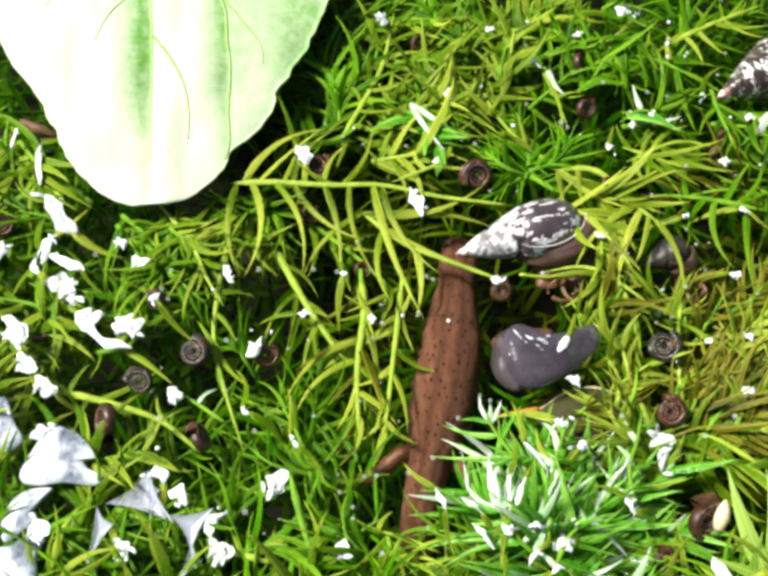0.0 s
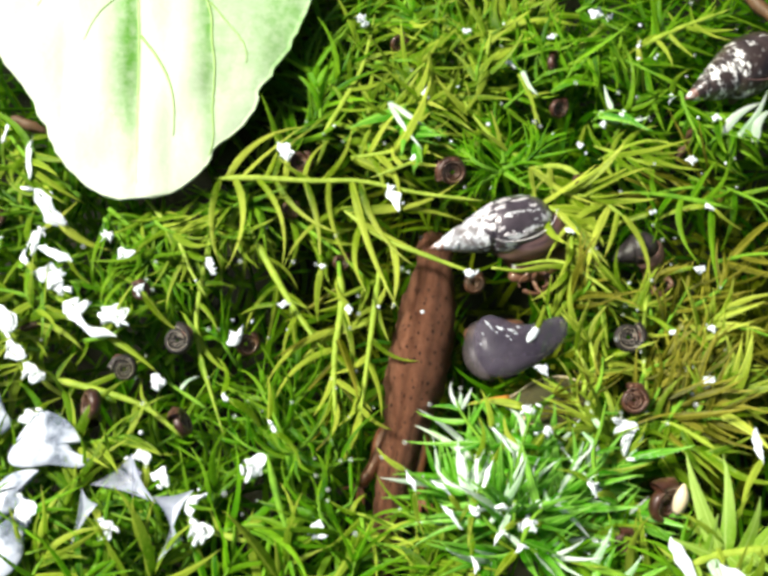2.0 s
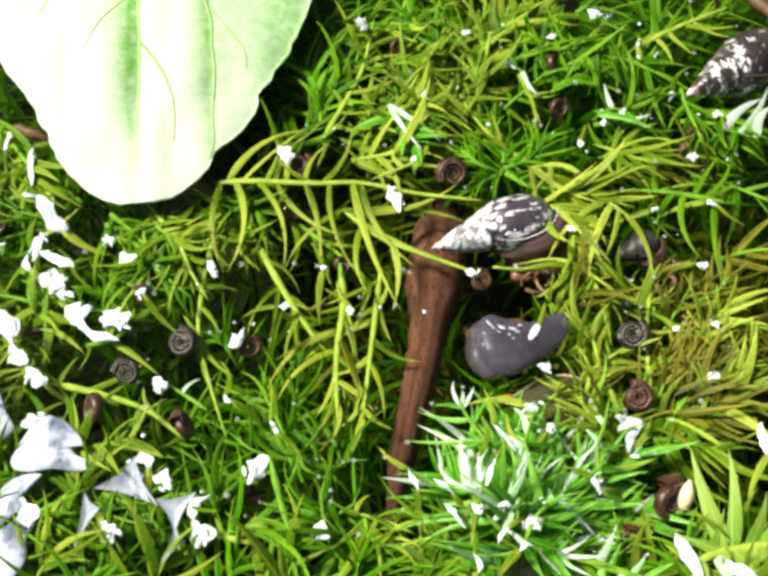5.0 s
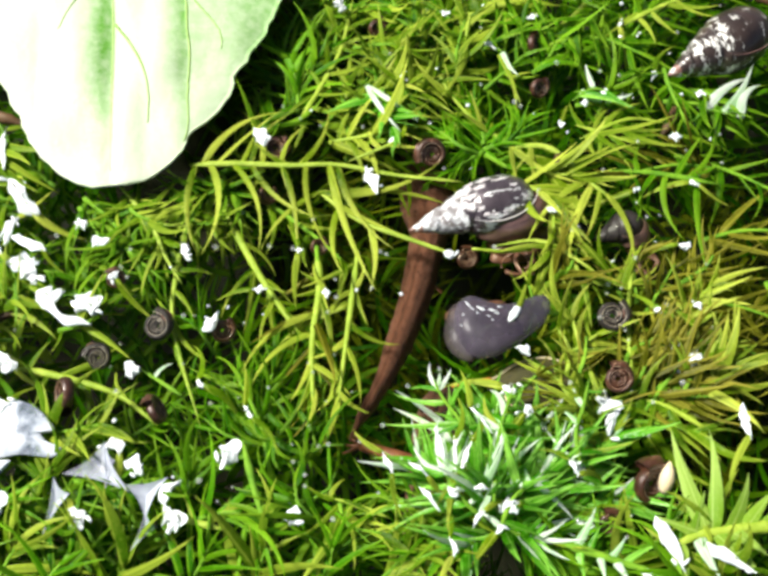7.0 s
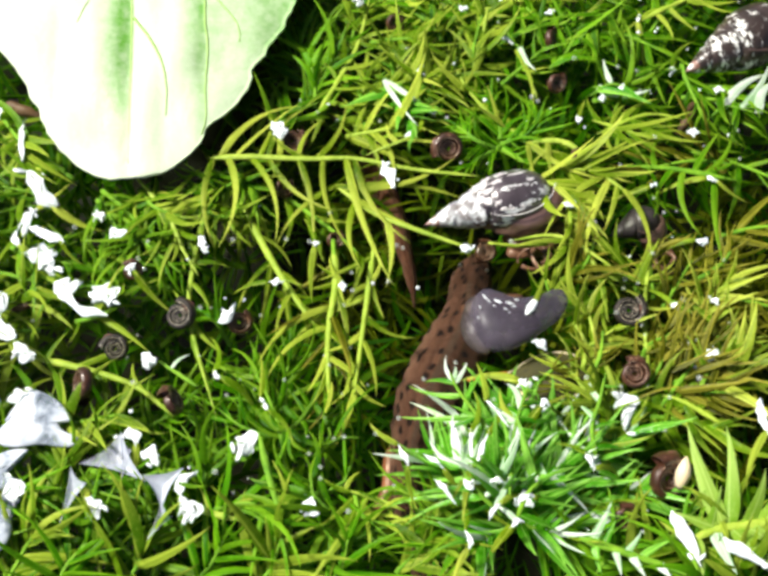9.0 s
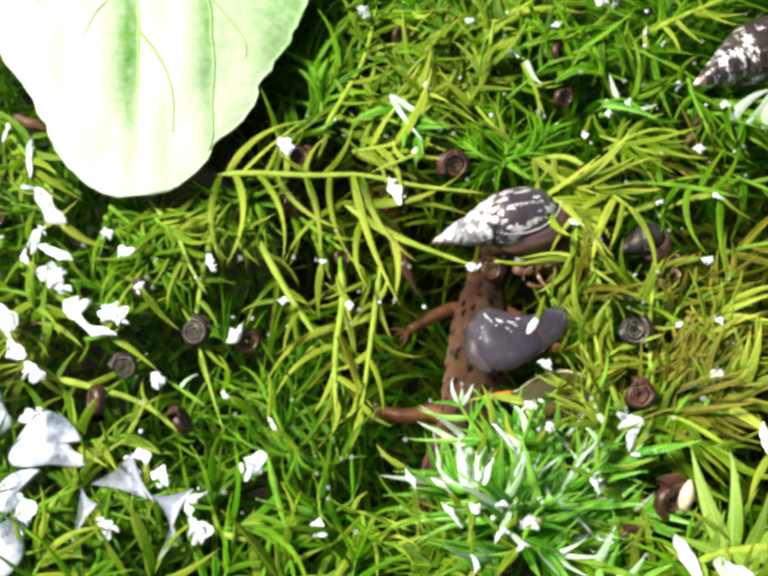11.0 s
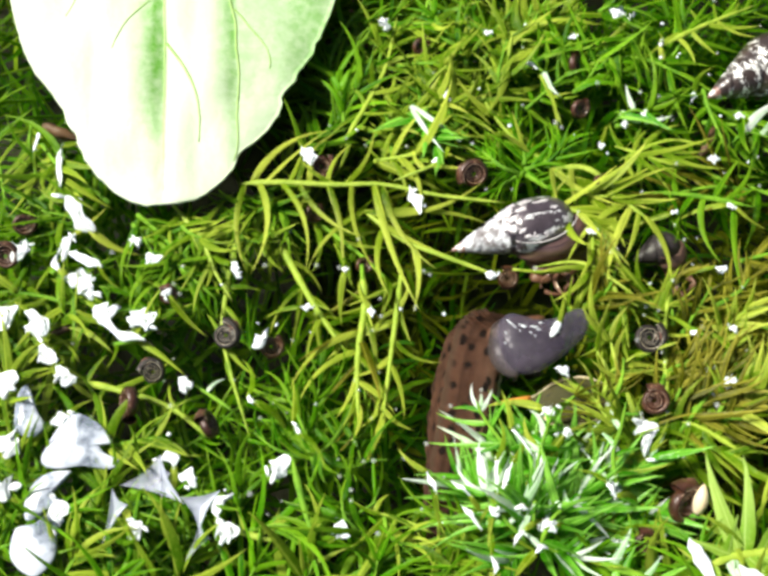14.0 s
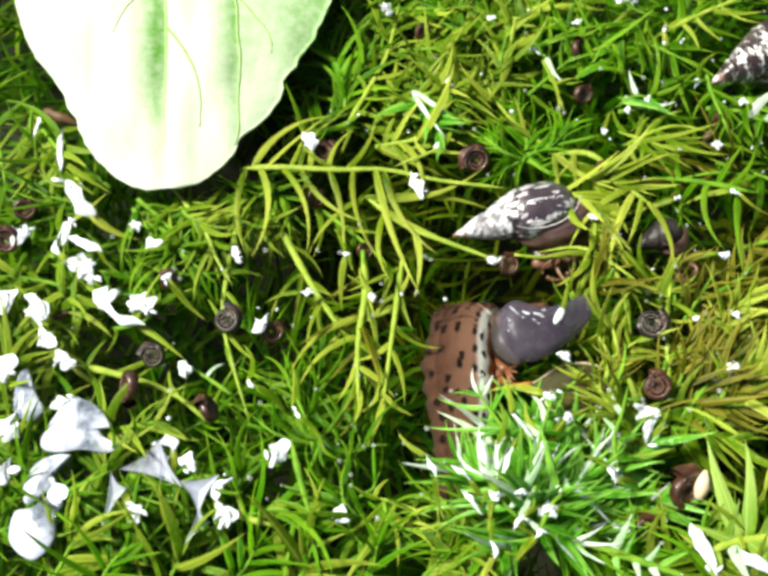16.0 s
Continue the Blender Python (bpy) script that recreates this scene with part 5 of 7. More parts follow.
# left side, round the white scraps of sky glare
for i, (p, q, kind, size) in enumerate(((
        ((-61.8, 3.6, -2.0), (-49.6, -1.1, 0.0), "green", 8), ((-55.3, 12.4, -2.0), (-64.7, 15.3, 0.0), "green", 8), ((-42.4, -4.3, -3.0), (-51.7, 0.3, -1.0), "green", 7), ((-39.2, 6.1, -3.0), (-30.4, -2.5, -1.0), "green", 7),
        ((-47.6, 13.4, -2.0), (-40.8, 0.3, -1.0), "green", 8), ((-62.3, -9.3, -2.0), (-54.9, -4.8, 0.0), "lime", 8), ((-48.7, -30.5, -2.0), (-37.5, -28.7, 0.0), "lime", 8), ((-41.6, -37.5, -2.0), (-29.0, -38.0, 0.0), "green", 9),
        ((-27.1, -47.2, -2.0), (-34.0, -41.0, 0.0), "green", 9), ((-49.9, -44.3, -2.0), (-42.3, -40.3, 0.0), "green", 9), ((-22.7, -44.5, -1.0), (-12.1, -46.2, 0.0), "vivid", 9), ((-67.9, 31.3, -2.0), (-60.8, 18.3, 0.0), "lime", 8),) + (((-70.7, 36.8, -2.0), (-66.8, 22.5, 0.0), "lime", 8), ((-48.3, -10.7, -3.0), (-40.8, -7.1, -1.0), "lime", 7), ((-1.8, -45.8, -2.0), (-6.3, -39.5, 0.0), "green", 9), ((0.5, -41.3, -2.0), (7.1, -46.9, 0.0), "lime", 8),
        ((-39.9, 15.5, -2.0), (-31.1, 8.4, 0.0), "lime", 8), ((-47.0, 15.5, -2.0), (-38.6, 6.4, 0.0), "green", 8), ((-31.2, 16.5, -2.0), (-22.6, 8.4, 0.0), "lime", 8), ((-27.2, 20.2, -3.0), (-19.6, 14.9, -1.0), "green", 8), ((-35.3, 12.4, -2.0), (-39.1, 2.6, 0.0), "green", 8),
        ((-16.8, 28.2, -4.0), (-9.6, 35.7, -2.0), "green", 9), ((-21.9, 20.8, -4.0), (-27.5, 14.4, -2.0), "green", 9), ((-12.8, 43.6, -5.0), (-8.1, 53.9, -3.0), "green", 9),) + (((-12.7, 56.8, -5.0), (-4.3, 61.3, -3.0), "green", 9),
        ((-32.3, 15.6, -4.0), (-39.3, 9.5, -2.0), "green", 9), ((-20.7, 27.4, -6.0), (-15.2, 32.6, -4.0), "lime", 9), ((-25.7, 19.9, -6.0), (-18.8, 13.0, -3.0), "lime", 9), ((-8.8, 37.8, -5.0), (-13.8, 48.7, -4.0), "green", 9),
        ((28.7, -56.4, -2.0), (34.7, -50.4, 0.0), "vivid", 9), ((36.0, -55.8, -2.0), (40.6, -49.7, 0.0), "vivid", 9), ((43.4, -55.1, -2.0), (46.6, -49.0, 0.0), "lime", 9), ((7.0, -53.7, -2.0), (12.2, -49.0, 0.0), "lime", 9),
        ((-52.9, -55.6, -3.0), (-48.7, -48.3, 0.0), "lime", 10), ((-44.1, -56.3, -3.0), (-39.8, -49.0, 0.0), "vivid", 10), ((-35.4, -55.6, -3.0), (-31.0, -49.0, 0.0), "lime", 10),) + (((-56.9, -47.2, -2.0), (-51.9, -41.8, 0.0), "vivid", 9),
        ((-23.7, -54.9, -3.0), (-19.3, -49.0, 0.0), "vivid", 10), ((-14.9, -55.6, -3.0), (-10.5, -49.0, 0.0), "lime", 10), ((-49.4, -42.1, -2.0), (-45.2, -35.7, 0.0), "lime", 8), ((-4.7, -55.6, -3.0), (-0.3, -49.0, 0.0), "vivid", 10),
        ((-64.6, -41.7, -4.0), (-58.6, -34.7, -1.0), "green", 9), ((-69.1, -33.9, -4.0), (-62.6, -31.3, -2.0), "lime", 9), ((-65.8, -47.6, -4.0), (-58.0, -45.0, -2.0), "green", 9), ((-73.1, -23.8, -5.0), (-65.9, -32.6, -3.0), "green", 9),
        ((-77.4, 30.8, -3.0), (-72.3, 16.9, -1.0), "green", 9), ((-72.7, 0.3, -3.0), (-67.3, -11.5, -1.0), "green", 9), ((-70.1, -22.8, -3.0), (-65.3, -18.4, -1.0), "lime", 9),))):
    mid = [(a + b) / 2 + rng.uniform(-2, 2) for a, b in zip(p, q)]
    shoot([p, mid, q], kind, 11, size * 1.35, 55, (1, 1), 0.05, 0.45, 0.05, 2, 170 + i)


# ---- the big pale leaf ----
def big_leaf():
    length, nu, nv = 92.0, 60, 130
    tip = Vector((-40.5, 14.3, 4.0))
    top = Vector((-48.9, 110.7, 10.0))
    along = (top - tip).normalized()
    across = Vector((along.y, -along.x, 0)).normalized()
    up = across.cross(along)
    root = holder("leaf", tip, "large pale green oval leaf with scalloped rim lying over moss", "leaf")

    # half widths along the blade, with its shallow lobes
    east = ((0.0, 2.6), (0.6, 5.8), (1.8, 7.9), (4.6, 11.1), (6.6, 12.9), (7.8, 13.5), (9.2, 13.6), (10.2, 14.6), (11.9, 17.0), (14.3, 19.4), (17.4, 21.6), (19.6, 22.6), (21.4, 22.5), (22.6, 23.3), (24.7, 25.3), (26.6, 25.8), (28.0, 26.9),
            (31.4, 29.2), (33.4, 29.6), (34.6, 30.6), (38.9, 32.6), (46, 35.0), (57, 36.5), (70, 33), (82, 22), (92, 1.2))
    west = ((0.0, 3.2), (0.6, 4.6), (1.2, 6.1), (3.5, 9.3), (7.2, 12.7), (11.1, 15.1), (14.9, 16.7), (17.1, 17.1), (18.2, 18.2), (19.6, 19.0), (22.2, 19.6), (24.5, 21.1), (26.9, 22.4), (31.7, 25.9), (36.5, 28.1), (41.3, 29.6), (46, 31), (57, 33.5), (70, 31), (82, 21), (92, 1.2))

    def half(v, side):
        knots = east if side > 0 else west
        w = float(np.interp(v * length, [k for k, _ in knots], [q for _, q in knots]))
        return w + 0.18 * noise.noise(Vector((v * 55, 3 * side, 1))) * min(1.0, w / 8)

    def spot(u, v, lift=0.0):
        w = half(v, u) * u
        crease = -0.45 * math.exp(-(w / 1.6) ** 2)
        for c in (-14.0, 6.0, 13.8):
            crease -= 0.22 * math.exp(-((w - c) / 1.2) ** 2)
        puff = 0.35 * math.sin(w * 0.45 + 1.1) * math.sin(v * 15) + 0.5 * (1 - u * u)
        z = crease + puff + 0.6 * noise.noise(Vector((w / 9, v * 9, 3))) - 0.8 * abs(u) ** 3
        z *= min(1.0, half(v, u) / 16.0)
        return across * w + along * (v * length) + up * (z + lift)

    def row_at(j):
        return (j / nv) ** 1.35

    verts, faces = [], []
    for layer, lift in ((0, 0.0), (1, -0.5)):
        for j in range(nv + 1):
            for i in range(nu + 1):
                verts.append(spot(2 * i / nu - 1, row_at(j), lift))
    row, size = nu + 1, (nu + 1) * (nv + 1)
    for j in range(nv):
        for i in range(nu):
            k = j * row + i
            faces.append((k, k + 1, k + row + 1, k + row))
            faces.append((size + k, size + k + row, size + k + row + 1, size + k + 1))
        for k in (j * row, j * row + nu):
            faces.append((k, k + row, size + k + row, size + k))
    me = mesh_of("leaf_blade", verts, faces, M_LEAF)
    uv = me.uv_layers.new(name="leaf")
    for loop in me.loops:
        k = loop.vertex_index % size
        v = row_at(k // row)
        u = 2 * (k % row) / nu - 1
        uv.data[loop.index].uv = (0.5 + u * half(v, u) / 70.0, v)
    part("blade", me, root)
    line = [spot(0.0, v, 0.0) for v in np.linspace(0.03, 1.0, 30)]
    v, f = tube(line, [0.06 + 0.34 * i / 29 for i in range(30)], 6, 0.7)
    part("midrib", mesh_of("leaf_midrib", v, f, M_VEIN), root, "yellow-green midrib")
    for marks, fat in ((((6.6, 12.5), (6.8, 18.7), (5.9, 24.3), (3.5, 30.1), (0.4, 35.5)), 1.0), (((13.0, 8.0), (14.0, 11.6), (13.9, 18.0), (14.5, 26.8), (14.1, 33.7), (13.8, 40.7), (10.0, 55.0), (0.5, 70.0)), 1.1),
                       (((20.7, 27.5), (20.2, 32.0), (16.6, 38.1), (14.0, 42.0)), 0.8), (((-10.4, 35.0), (-8.6, 39.4), (-6.3, 42.7), (-0.5, 48.0)), 0.7), (((-20.0, 44.0), (-14.0, 55.0), (-0.5, 72.0)), 0.8)):
        bend = smooth_line([(x, y, 0) for x, y in marks], 6)
        line = [spot(q.x / half(q.y / length, q.x), q.y / length, 0.03) for q in bend]
        n = len(line)
        v, f = tube(line, [fat * (0.14 + 0.18 * k / n) for k in range(n)], 5, 0.7)
        part("side_vein", mesh_of("leaf_vein", v, f, M_VEIN2), root, "fine yellow-green side vein")
    v, f = tube([spot(0, 1.0), spot(0, 1.0) + along * 12 + up * 1, spot(0, 1.0) + along * 26 - up * 4], [1.3, 1.3, 1.2], 8)
    part("stalk", mesh_of("leaf_stalk", v, f, M_VEIN), root)


big_leaf()


# ---- snails ----
def shell_mesh(name, mat, turns, growth, pitch, width, squash=1.0, sides=16, steps=26, ridge=0.0, flat=False):
    """A coiled shell, axis along +x with its apex at +x end zero; width is the last whorl's tube radius."""
    n = int(turns * steps)
    verts, faces = [], []
    for i in range(n + 1):
        th = 2 * math.pi * i / steps
        g = growth ** ((i - n) / steps)
        r_tube = width * g
        r_path = r_tube * (3.7 if flat else 0.82)
        x = -pitch * g
        c, s = math.cos(th), math.sin(th)
        for k in range(sides):
            a = 2 * math.pi * k / sides
            rr = r_path + r_tube * math.cos(a) * (1 + ridge * math.sin(th * 9))
            verts.append((x + r_tube * squash * math.sin(a), rr * c, rr * s))
    for i in range(n):
        for k in range(sides):
            k2 = (k + 1) % sides
            faces.append((i * sides + k, (i + 1) * sides + k, (i + 1) * sides + k2, i * sides + k2))
    faces.append(tuple(range(sides)))
    return mesh_of(name, verts, faces, mat)


def lip_mesh(name, mat, radius, thick, squash=1.0):
    pts = [(0, radius * math.cos(a), radius * squash * math.sin(a)) for a in np.linspace(0, 2 * math.pi, 25)]
    v, f = tube(pts, [thick] * 25, 6)
    return mesh_of(name, v, f, mat)


def spire_mesh(name, mats, length, girth, whorls=4.6):
    """A pointed coiled shell, apex at x = length, mouth end at 0; whorls divided by a winding groove."""
    n, sides = 90, 40
    verts, faces = [], []
    for i in range(n + 1):
        t = i / n                       # 0 at the apex
        if t < 0.40:
            r = 0.5 * girth * (0.70 * (t / 0.40) ** 0.85)
        else:
            k = (t - 0.40) / 0.60
            r = 0.5 * girth * (0.70 + 0.30 * math.sin(min(1.0, k / 0.42) * math.pi / 2)) * (1.0 if k < 0.42 else math.sqrt(max(0.0, 1 - ((k - 0.42) / 0.58) ** 2.4)))
        for s in range(sides):
            a = 2 * math.pi * s / sides
            turn = whorls * (t ** 0.55) - a / (2 * math.pi)
            g = abs((turn % 1.0) - 0.0)
            g = min(g, 1 - g)
            groove = math.exp(-(g / 0.085) ** 2) * (0.12 if t < 0.46 else 0.12 * max(0.0, 1 - (t - 0.46) / 0.10))
            rr = r * (1 - groove)
            verts.append((length * (1 - t), rr * math.cos(a), rr * math.sin(a) * 0.92))
    for i in range(n):
        for s in range(sides):
            s2 = (s + 1) % sides
            faces.append((i * sides + s, (i + 1) * sides + s, (i + 1) * sides + s2, i * sides + s2))
    me = mesh_of(name, verts, faces, mats[0])
    me.materials.append(mats[1])
    me.materials.append(mats[2])
    for poly in me.polygons:
        row = poly.index // sides
        poly.material_index = 2 if row < n * 0.10 else 1 if row < n * 0.40 + 2.0 * math.sin(poly.index % sides * 0.9) else 0
    return me


def pond_snail(apex, mouth, girth, label, body=True, roll=0.0, mats=None, white_glare=False):
    apex, mouth = Vector(apex), Vector(mouth)
    length = (mouth - apex).length
    root = holder("pond_snail", mouth, label, "snail", "pond snails")
    root.matrix_basis = frame_from(apex - mouth, (0, 0, 1), mouth * MM)
    part("shell", spire_mesh("snail_shell", mats or (M_SHELL, M_SPIRE, M_APEX), length, girth), root, "", pose(0, 0, 0, roll, 0, 0))
    rim = [(length * (0.30 - 0.31 * math.sin(a)), girth * 0.47 * math.cos(a), girth * 0.26) for a in np.linspace(-0.9, 1.35, 18)]
    v, f = tube(rim, [0.04 + 0.10 * math.sin(math.pi * k / 17) for k in range(18)], 8)
    part("lip", mesh_of("shell_lip", v, f, M_LIP if white_glare else M_MANTLE), root, "rim of the shell mouth")
    if white_glare:
        r = random.Random(12)
        # sky glints on the shell, built as thin patches of the lip's white
        for t, turn, ln, wd in ((0.46, 118, 2.0, 0.9), (0.50, 95, 1.3, 0.5), (0.47, 70, 1.1, 0.6), (0.55, 62, 1.8, 0.45), (0.62, 48, 2.1, 0.6), (0.70, 42, 2.4, 0.7), (0.79, 46, 2.0, 0.6), (0.86, 60, 1.5, 0.45), (0.66, 66, 1.4, 0.3), (0.58, 108, 1.6, 0.35), (0.74, 112, 1.9, 0.22), (0.82, 92, 1.2, 0.3), (0.64, 124, 1.4, 0.4), (0.53, 132, 1.2, 0.45)):
            k = (t - 0.40) / 0.60
            fat = 0.5 * girth * (0.70 + 0.30 * math.sin(min(1.0, k / 0.42) * math.pi / 2)) * (1.0 if k < 0.42 else math.sqrt(max(0.0, 1 - ((k - 0.42) / 0.58) ** 2.4)))
            face = Vector((0, math.cos(radians(turn)), math.sin(radians(turn))))
            spot = Vector((length * (1 - t), fat * face.y, fat * face.z * 0.92))
            slope = Vector((1, -0.9 * max(0.0, k - 0.5) * -face.y, 0.0)) - face * 0.7 * (0.45 - k)
            part("worn_patch", blob("worn_patch", M_LIP, ln * 0.62, wd, 0.14, 1.3, r.uniform(0, 50), 18), root, "white sky glint on the shell, built as a patch", frame_from(slope, face, spot * MM))
    if body:
        part("mantle", blob("snail_mantle", M_MANTLE, length * 0.33, girth * 0.46, girth * 0.3, 0.1, 3.0), root, "pinkish brown shell mouth", Matrix.Translation((length * 0.22 * MM, girth * 0.20 * MM, -girth * 0.1 * MM)))
        part("foot", blob("snail_foot", M_FLESH, length * 0.26, girth * 0.30, girth * 0.16, 0.3, 3.0), root, "brown fleshy foot", Matrix.Translation((length * 0.2 * MM, girth * 0.6 * MM, -girth * 0.45 * MM)))
        loop = [(2.6 * math.cos(q), 2.2 * math.sin(q), 0.5 * math.sin(2 * q)) for q in np.linspace(0.4, 6.2, 22)]
        v, f = tube([Vector(q) for q in loop], [0.42 - 0.012 * k for k in range(22)], 7)
        part("tentacle", mesh_of("snail_tentacle", v, f, M_FLESH), root, "thin curled tentacle", Matrix.Translation((length * 0.32 * MM, girth * 1.02 * MM, -girth * 0.3 * MM)))
        for s, bend in ((-1, 2.0), (1, 3.6)):
            v, f = tube(smooth_line([(0, 0, 0), (s * 1.6, 2.2, 0.4), (s * 1.2, bend + 1.4, 0.5), (-s * 0.6, bend + 1.8, 0.3)], 4), [0.55 - 0.03 * k for k in range(13)], 6)
            part("tentacle", mesh_of("snail_tentacle", v, f, M_FLESH), root, "", Matrix.Translation((length * 0.25 * MM, girth * 0.8 * MM, -girth * 0.3 * MM)))
    return root


pond_snail((12.2, 6.4, 0.0), (34.8, 14.6, -1.0), 10.9, "grey-brown pond snail with glinting white-flecked pointed shell, crawling on moss", True, 30, None, True)
pond_snail((61.8, 38.2, 2.0), (82.0, 50.4, 2.0), 12.8, "dark pointed pond snail shell flecked with white, on green moss", False, 80, (M_SHELLW, M_SHELLW, M_APEX))


pond_snail((45.8, 6.7, -5.0), (54.6, 10.4, -4.5), 6.6, "dark mauve-grey pond snail half hidden under moss leaves", True, 60, (M_MAUVED, M_MAUVED, M_MAUVED))


def ram_snail(place, size, normal, dark=False, spin=0.0):
    """A flat-coiled snail; normal is the way its coil faces."""
    root = holder("ramshorn_snail", place, ("dark " if dark else "brown ") + "flat-coiled ramshorn snail " + ("with pale flecks, among yellow moss" if dark else "clinging to the moss"), "snail", "ramshorn snails")
    root.matrix_basis = frame_from(normal, (0.1, 1, 0.2), Vector(place) * MM) @ pose(0, 0, 0, spin, 0, 0)
    mat = M_RAMG if dark else M_RAM
    part("shell", shell_mesh("ramshorn_coil", mat, 4.2, 1.62, 0.0, size * 0.105, 1.7, 12, 24, 0.05, True), root)
    line, wide = [], []
    for k in range(70):
        turn = 1.6 + 2.6 * k / 69
        g = 1.62 ** (turn - 4.2) * size * 0.105
        th = 2 * math.pi * turn
        line.append((1.52 * g, 3.28 * g * math.cos(th), 3.28 * g * math.sin(th)))
        wide.append(0.02 + 0.04 * g)
    v, f = tube([Vector(q) for q in line], wide, 5)
    part("growth_line", mesh_of("ramshorn_line", v, f, M_LINE if dark else M_LINEB), root, "pale line along the coil")
    part("lip", lip_mesh("ramshorn_lip", M_RAM, size * 0.12, size * 0.03), root, "thin shell rim", Matrix.Translation((0, size * 0.39 * MM, 0)) @ pose(0, 0, 0, 0, 0, 90))
    part("foot", blob("ramshorn_foot", M_FLESH, size * 0.10, size * 0.18, size * 0.2, 0.2, 5.0, 8), root, "", Matrix.Translation((0, size * 0.3 * MM, size * 0.06 * MM)))
    return root


RAMS = {}
for key, place, size, normal, dark, spin in ((
        ("a", (46.0, -11.2, -1.0), 6.2, (0.0, -0.35, 1), True, 0), ("b", (45.4, -23.0, 0.0), 5.6, (0.0, -0.5, 1), False, 60), ("c", (-12.3, 25.2, -3.0), 5.8, (0.3, -0.3, 1), False, 0),
        ("d", (-13.5, 15.6, -4.0), 4.4, (0.7, -0.3, 0.7), False, 0), ("e", (-40.2, -16.8, -3.0), 5.2, (0.1, -0.4, 1), True, 120), ("f", (-31.5, -11.8, -2.0), 5.8, (-0.2, -0.4, 1), True, 30),
        ("g", (-44.2, -24.1, -1.0), 6.6, (-0.8, -0.2, 0.45), False, 200), ("h", (-29.1, -27.1, -1.0), 5.6, (0.85, 0.35, 0.35), False, 100), ("i", (-19.7, -12.0, -3.0), 4.8, (0.4, -0.4, 0.8), False, 10),
        ("j", (48.3, -40.5, 1.0), 8.0, (0.5, -0.6, 0.8), False, 80), ("k", (16.8, 22.5, -2.0), 6.4, (0.2, -0.6, 0.7), False, 160),) + (("m", (6.9, 53.7, -3.0), 4.6, (0.3, -0.6, 0.6), False, 40), ("n", (37.4, 48.3, -2.0), 4.8, (0.9, -0.2, 0.4), False, 40), ("o", (37.6, 37.4, -2.0), 4.6, (0.5, -0.6, 0.6), False, 10),
        ("p", (-3.8, 4.6, -4.0), 3.8, (0.4, -0.4, 0.7), False, 10), ("q", (-38.8, -2.5, -2.0), 4.0, (0.2, -0.5, 0.6), False, 90), ("r", (40.2, 20.4, -2.0), 4.6, (0.8, -0.2, 0.5), False, 10),
        ("s", (-67.6, 12.4, -2.0), 5.0, (0.3, -0.5, 0.6), False, 10), ("t", (-69.4, 5.0, -1.0), 6.2, (0.2, -0.5, 0.8), False, 150),         ("v", (41.4, -46.2, 0.0), 4.6, (0.2, -0.6, 0.7), False, 60),) + (("w", (22.1, 1.3, -5.0), 4.6, (0.2, -0.4, 0.9), False, 60),)):
    RAMS[key] = ram_snail((place[0], place[1], place[2] + 2.2), size * 1.12, normal, dark, spin)


def dome(name, mat, rim, height, floor=0.6, rings=12):
    """A domed cap over a closed rim; its underside is shallow."""
    pts = [Vector((x, y, 0)) for x, y in rim]
    n = len(pts)
    loop = []
    for i in range(n):
        p0, p1, p2, p3 = (pts[(i + k) % n] for k in (-1, 0, 1, 2))
        for s in range(5):
            t = s / 5
            loop.append(0.5 * (2 * p1 + (p2 - p0) * t + (2 * p0 - 5 * p1 + 4 * p2 - p3) * t * t + (3 * p1 - p0 - 3 * p2 + p3) * t ** 3))
    m = len(loop)
    verts, faces = [(0, 0, height)], []
    for sign in (1, -1):
        for j in range(1, rings + 1):
            rho = math.sin(j / rings * math.pi / 2)
            z = math.sqrt(max(0.0, 1 - rho ** 2.4)) * (height if sign > 0 else -height * floor)
            for q in loop:
                wave = 0.10 * height * noise.noise(q * rho * 0.35 + Vector((0, 0, height)))
                verts.append((q.x * rho, q.y * rho, z + wave * (1 - rho)))
    low = 1 + rings * m
    verts.append((0, 0, -height * floor))
    last = len(verts) - 1
    for i in range(m):
        i2 = (i + 1) % m
        faces.append((0, 1 + i, 1 + i2))
        faces.append((last, low + i2, low + i))
        for j in range(rings - 1):
            a, c = 1 + j * m, 1 + (j + 1) * m
            faces.append((a + i, c + i, c + i2, a + i2))
            a, c = low + j * m, low + (j + 1) * m
            faces.append((a + i, a + i2, c + i2, c + i))
        faces.append((1 + (rings - 1) * m + i, low + (rings - 1) * m + i, low + (rings - 1) * m + i2, 1 + (rings - 1) * m + i2))
    return mesh_of(name, verts, faces, mat)


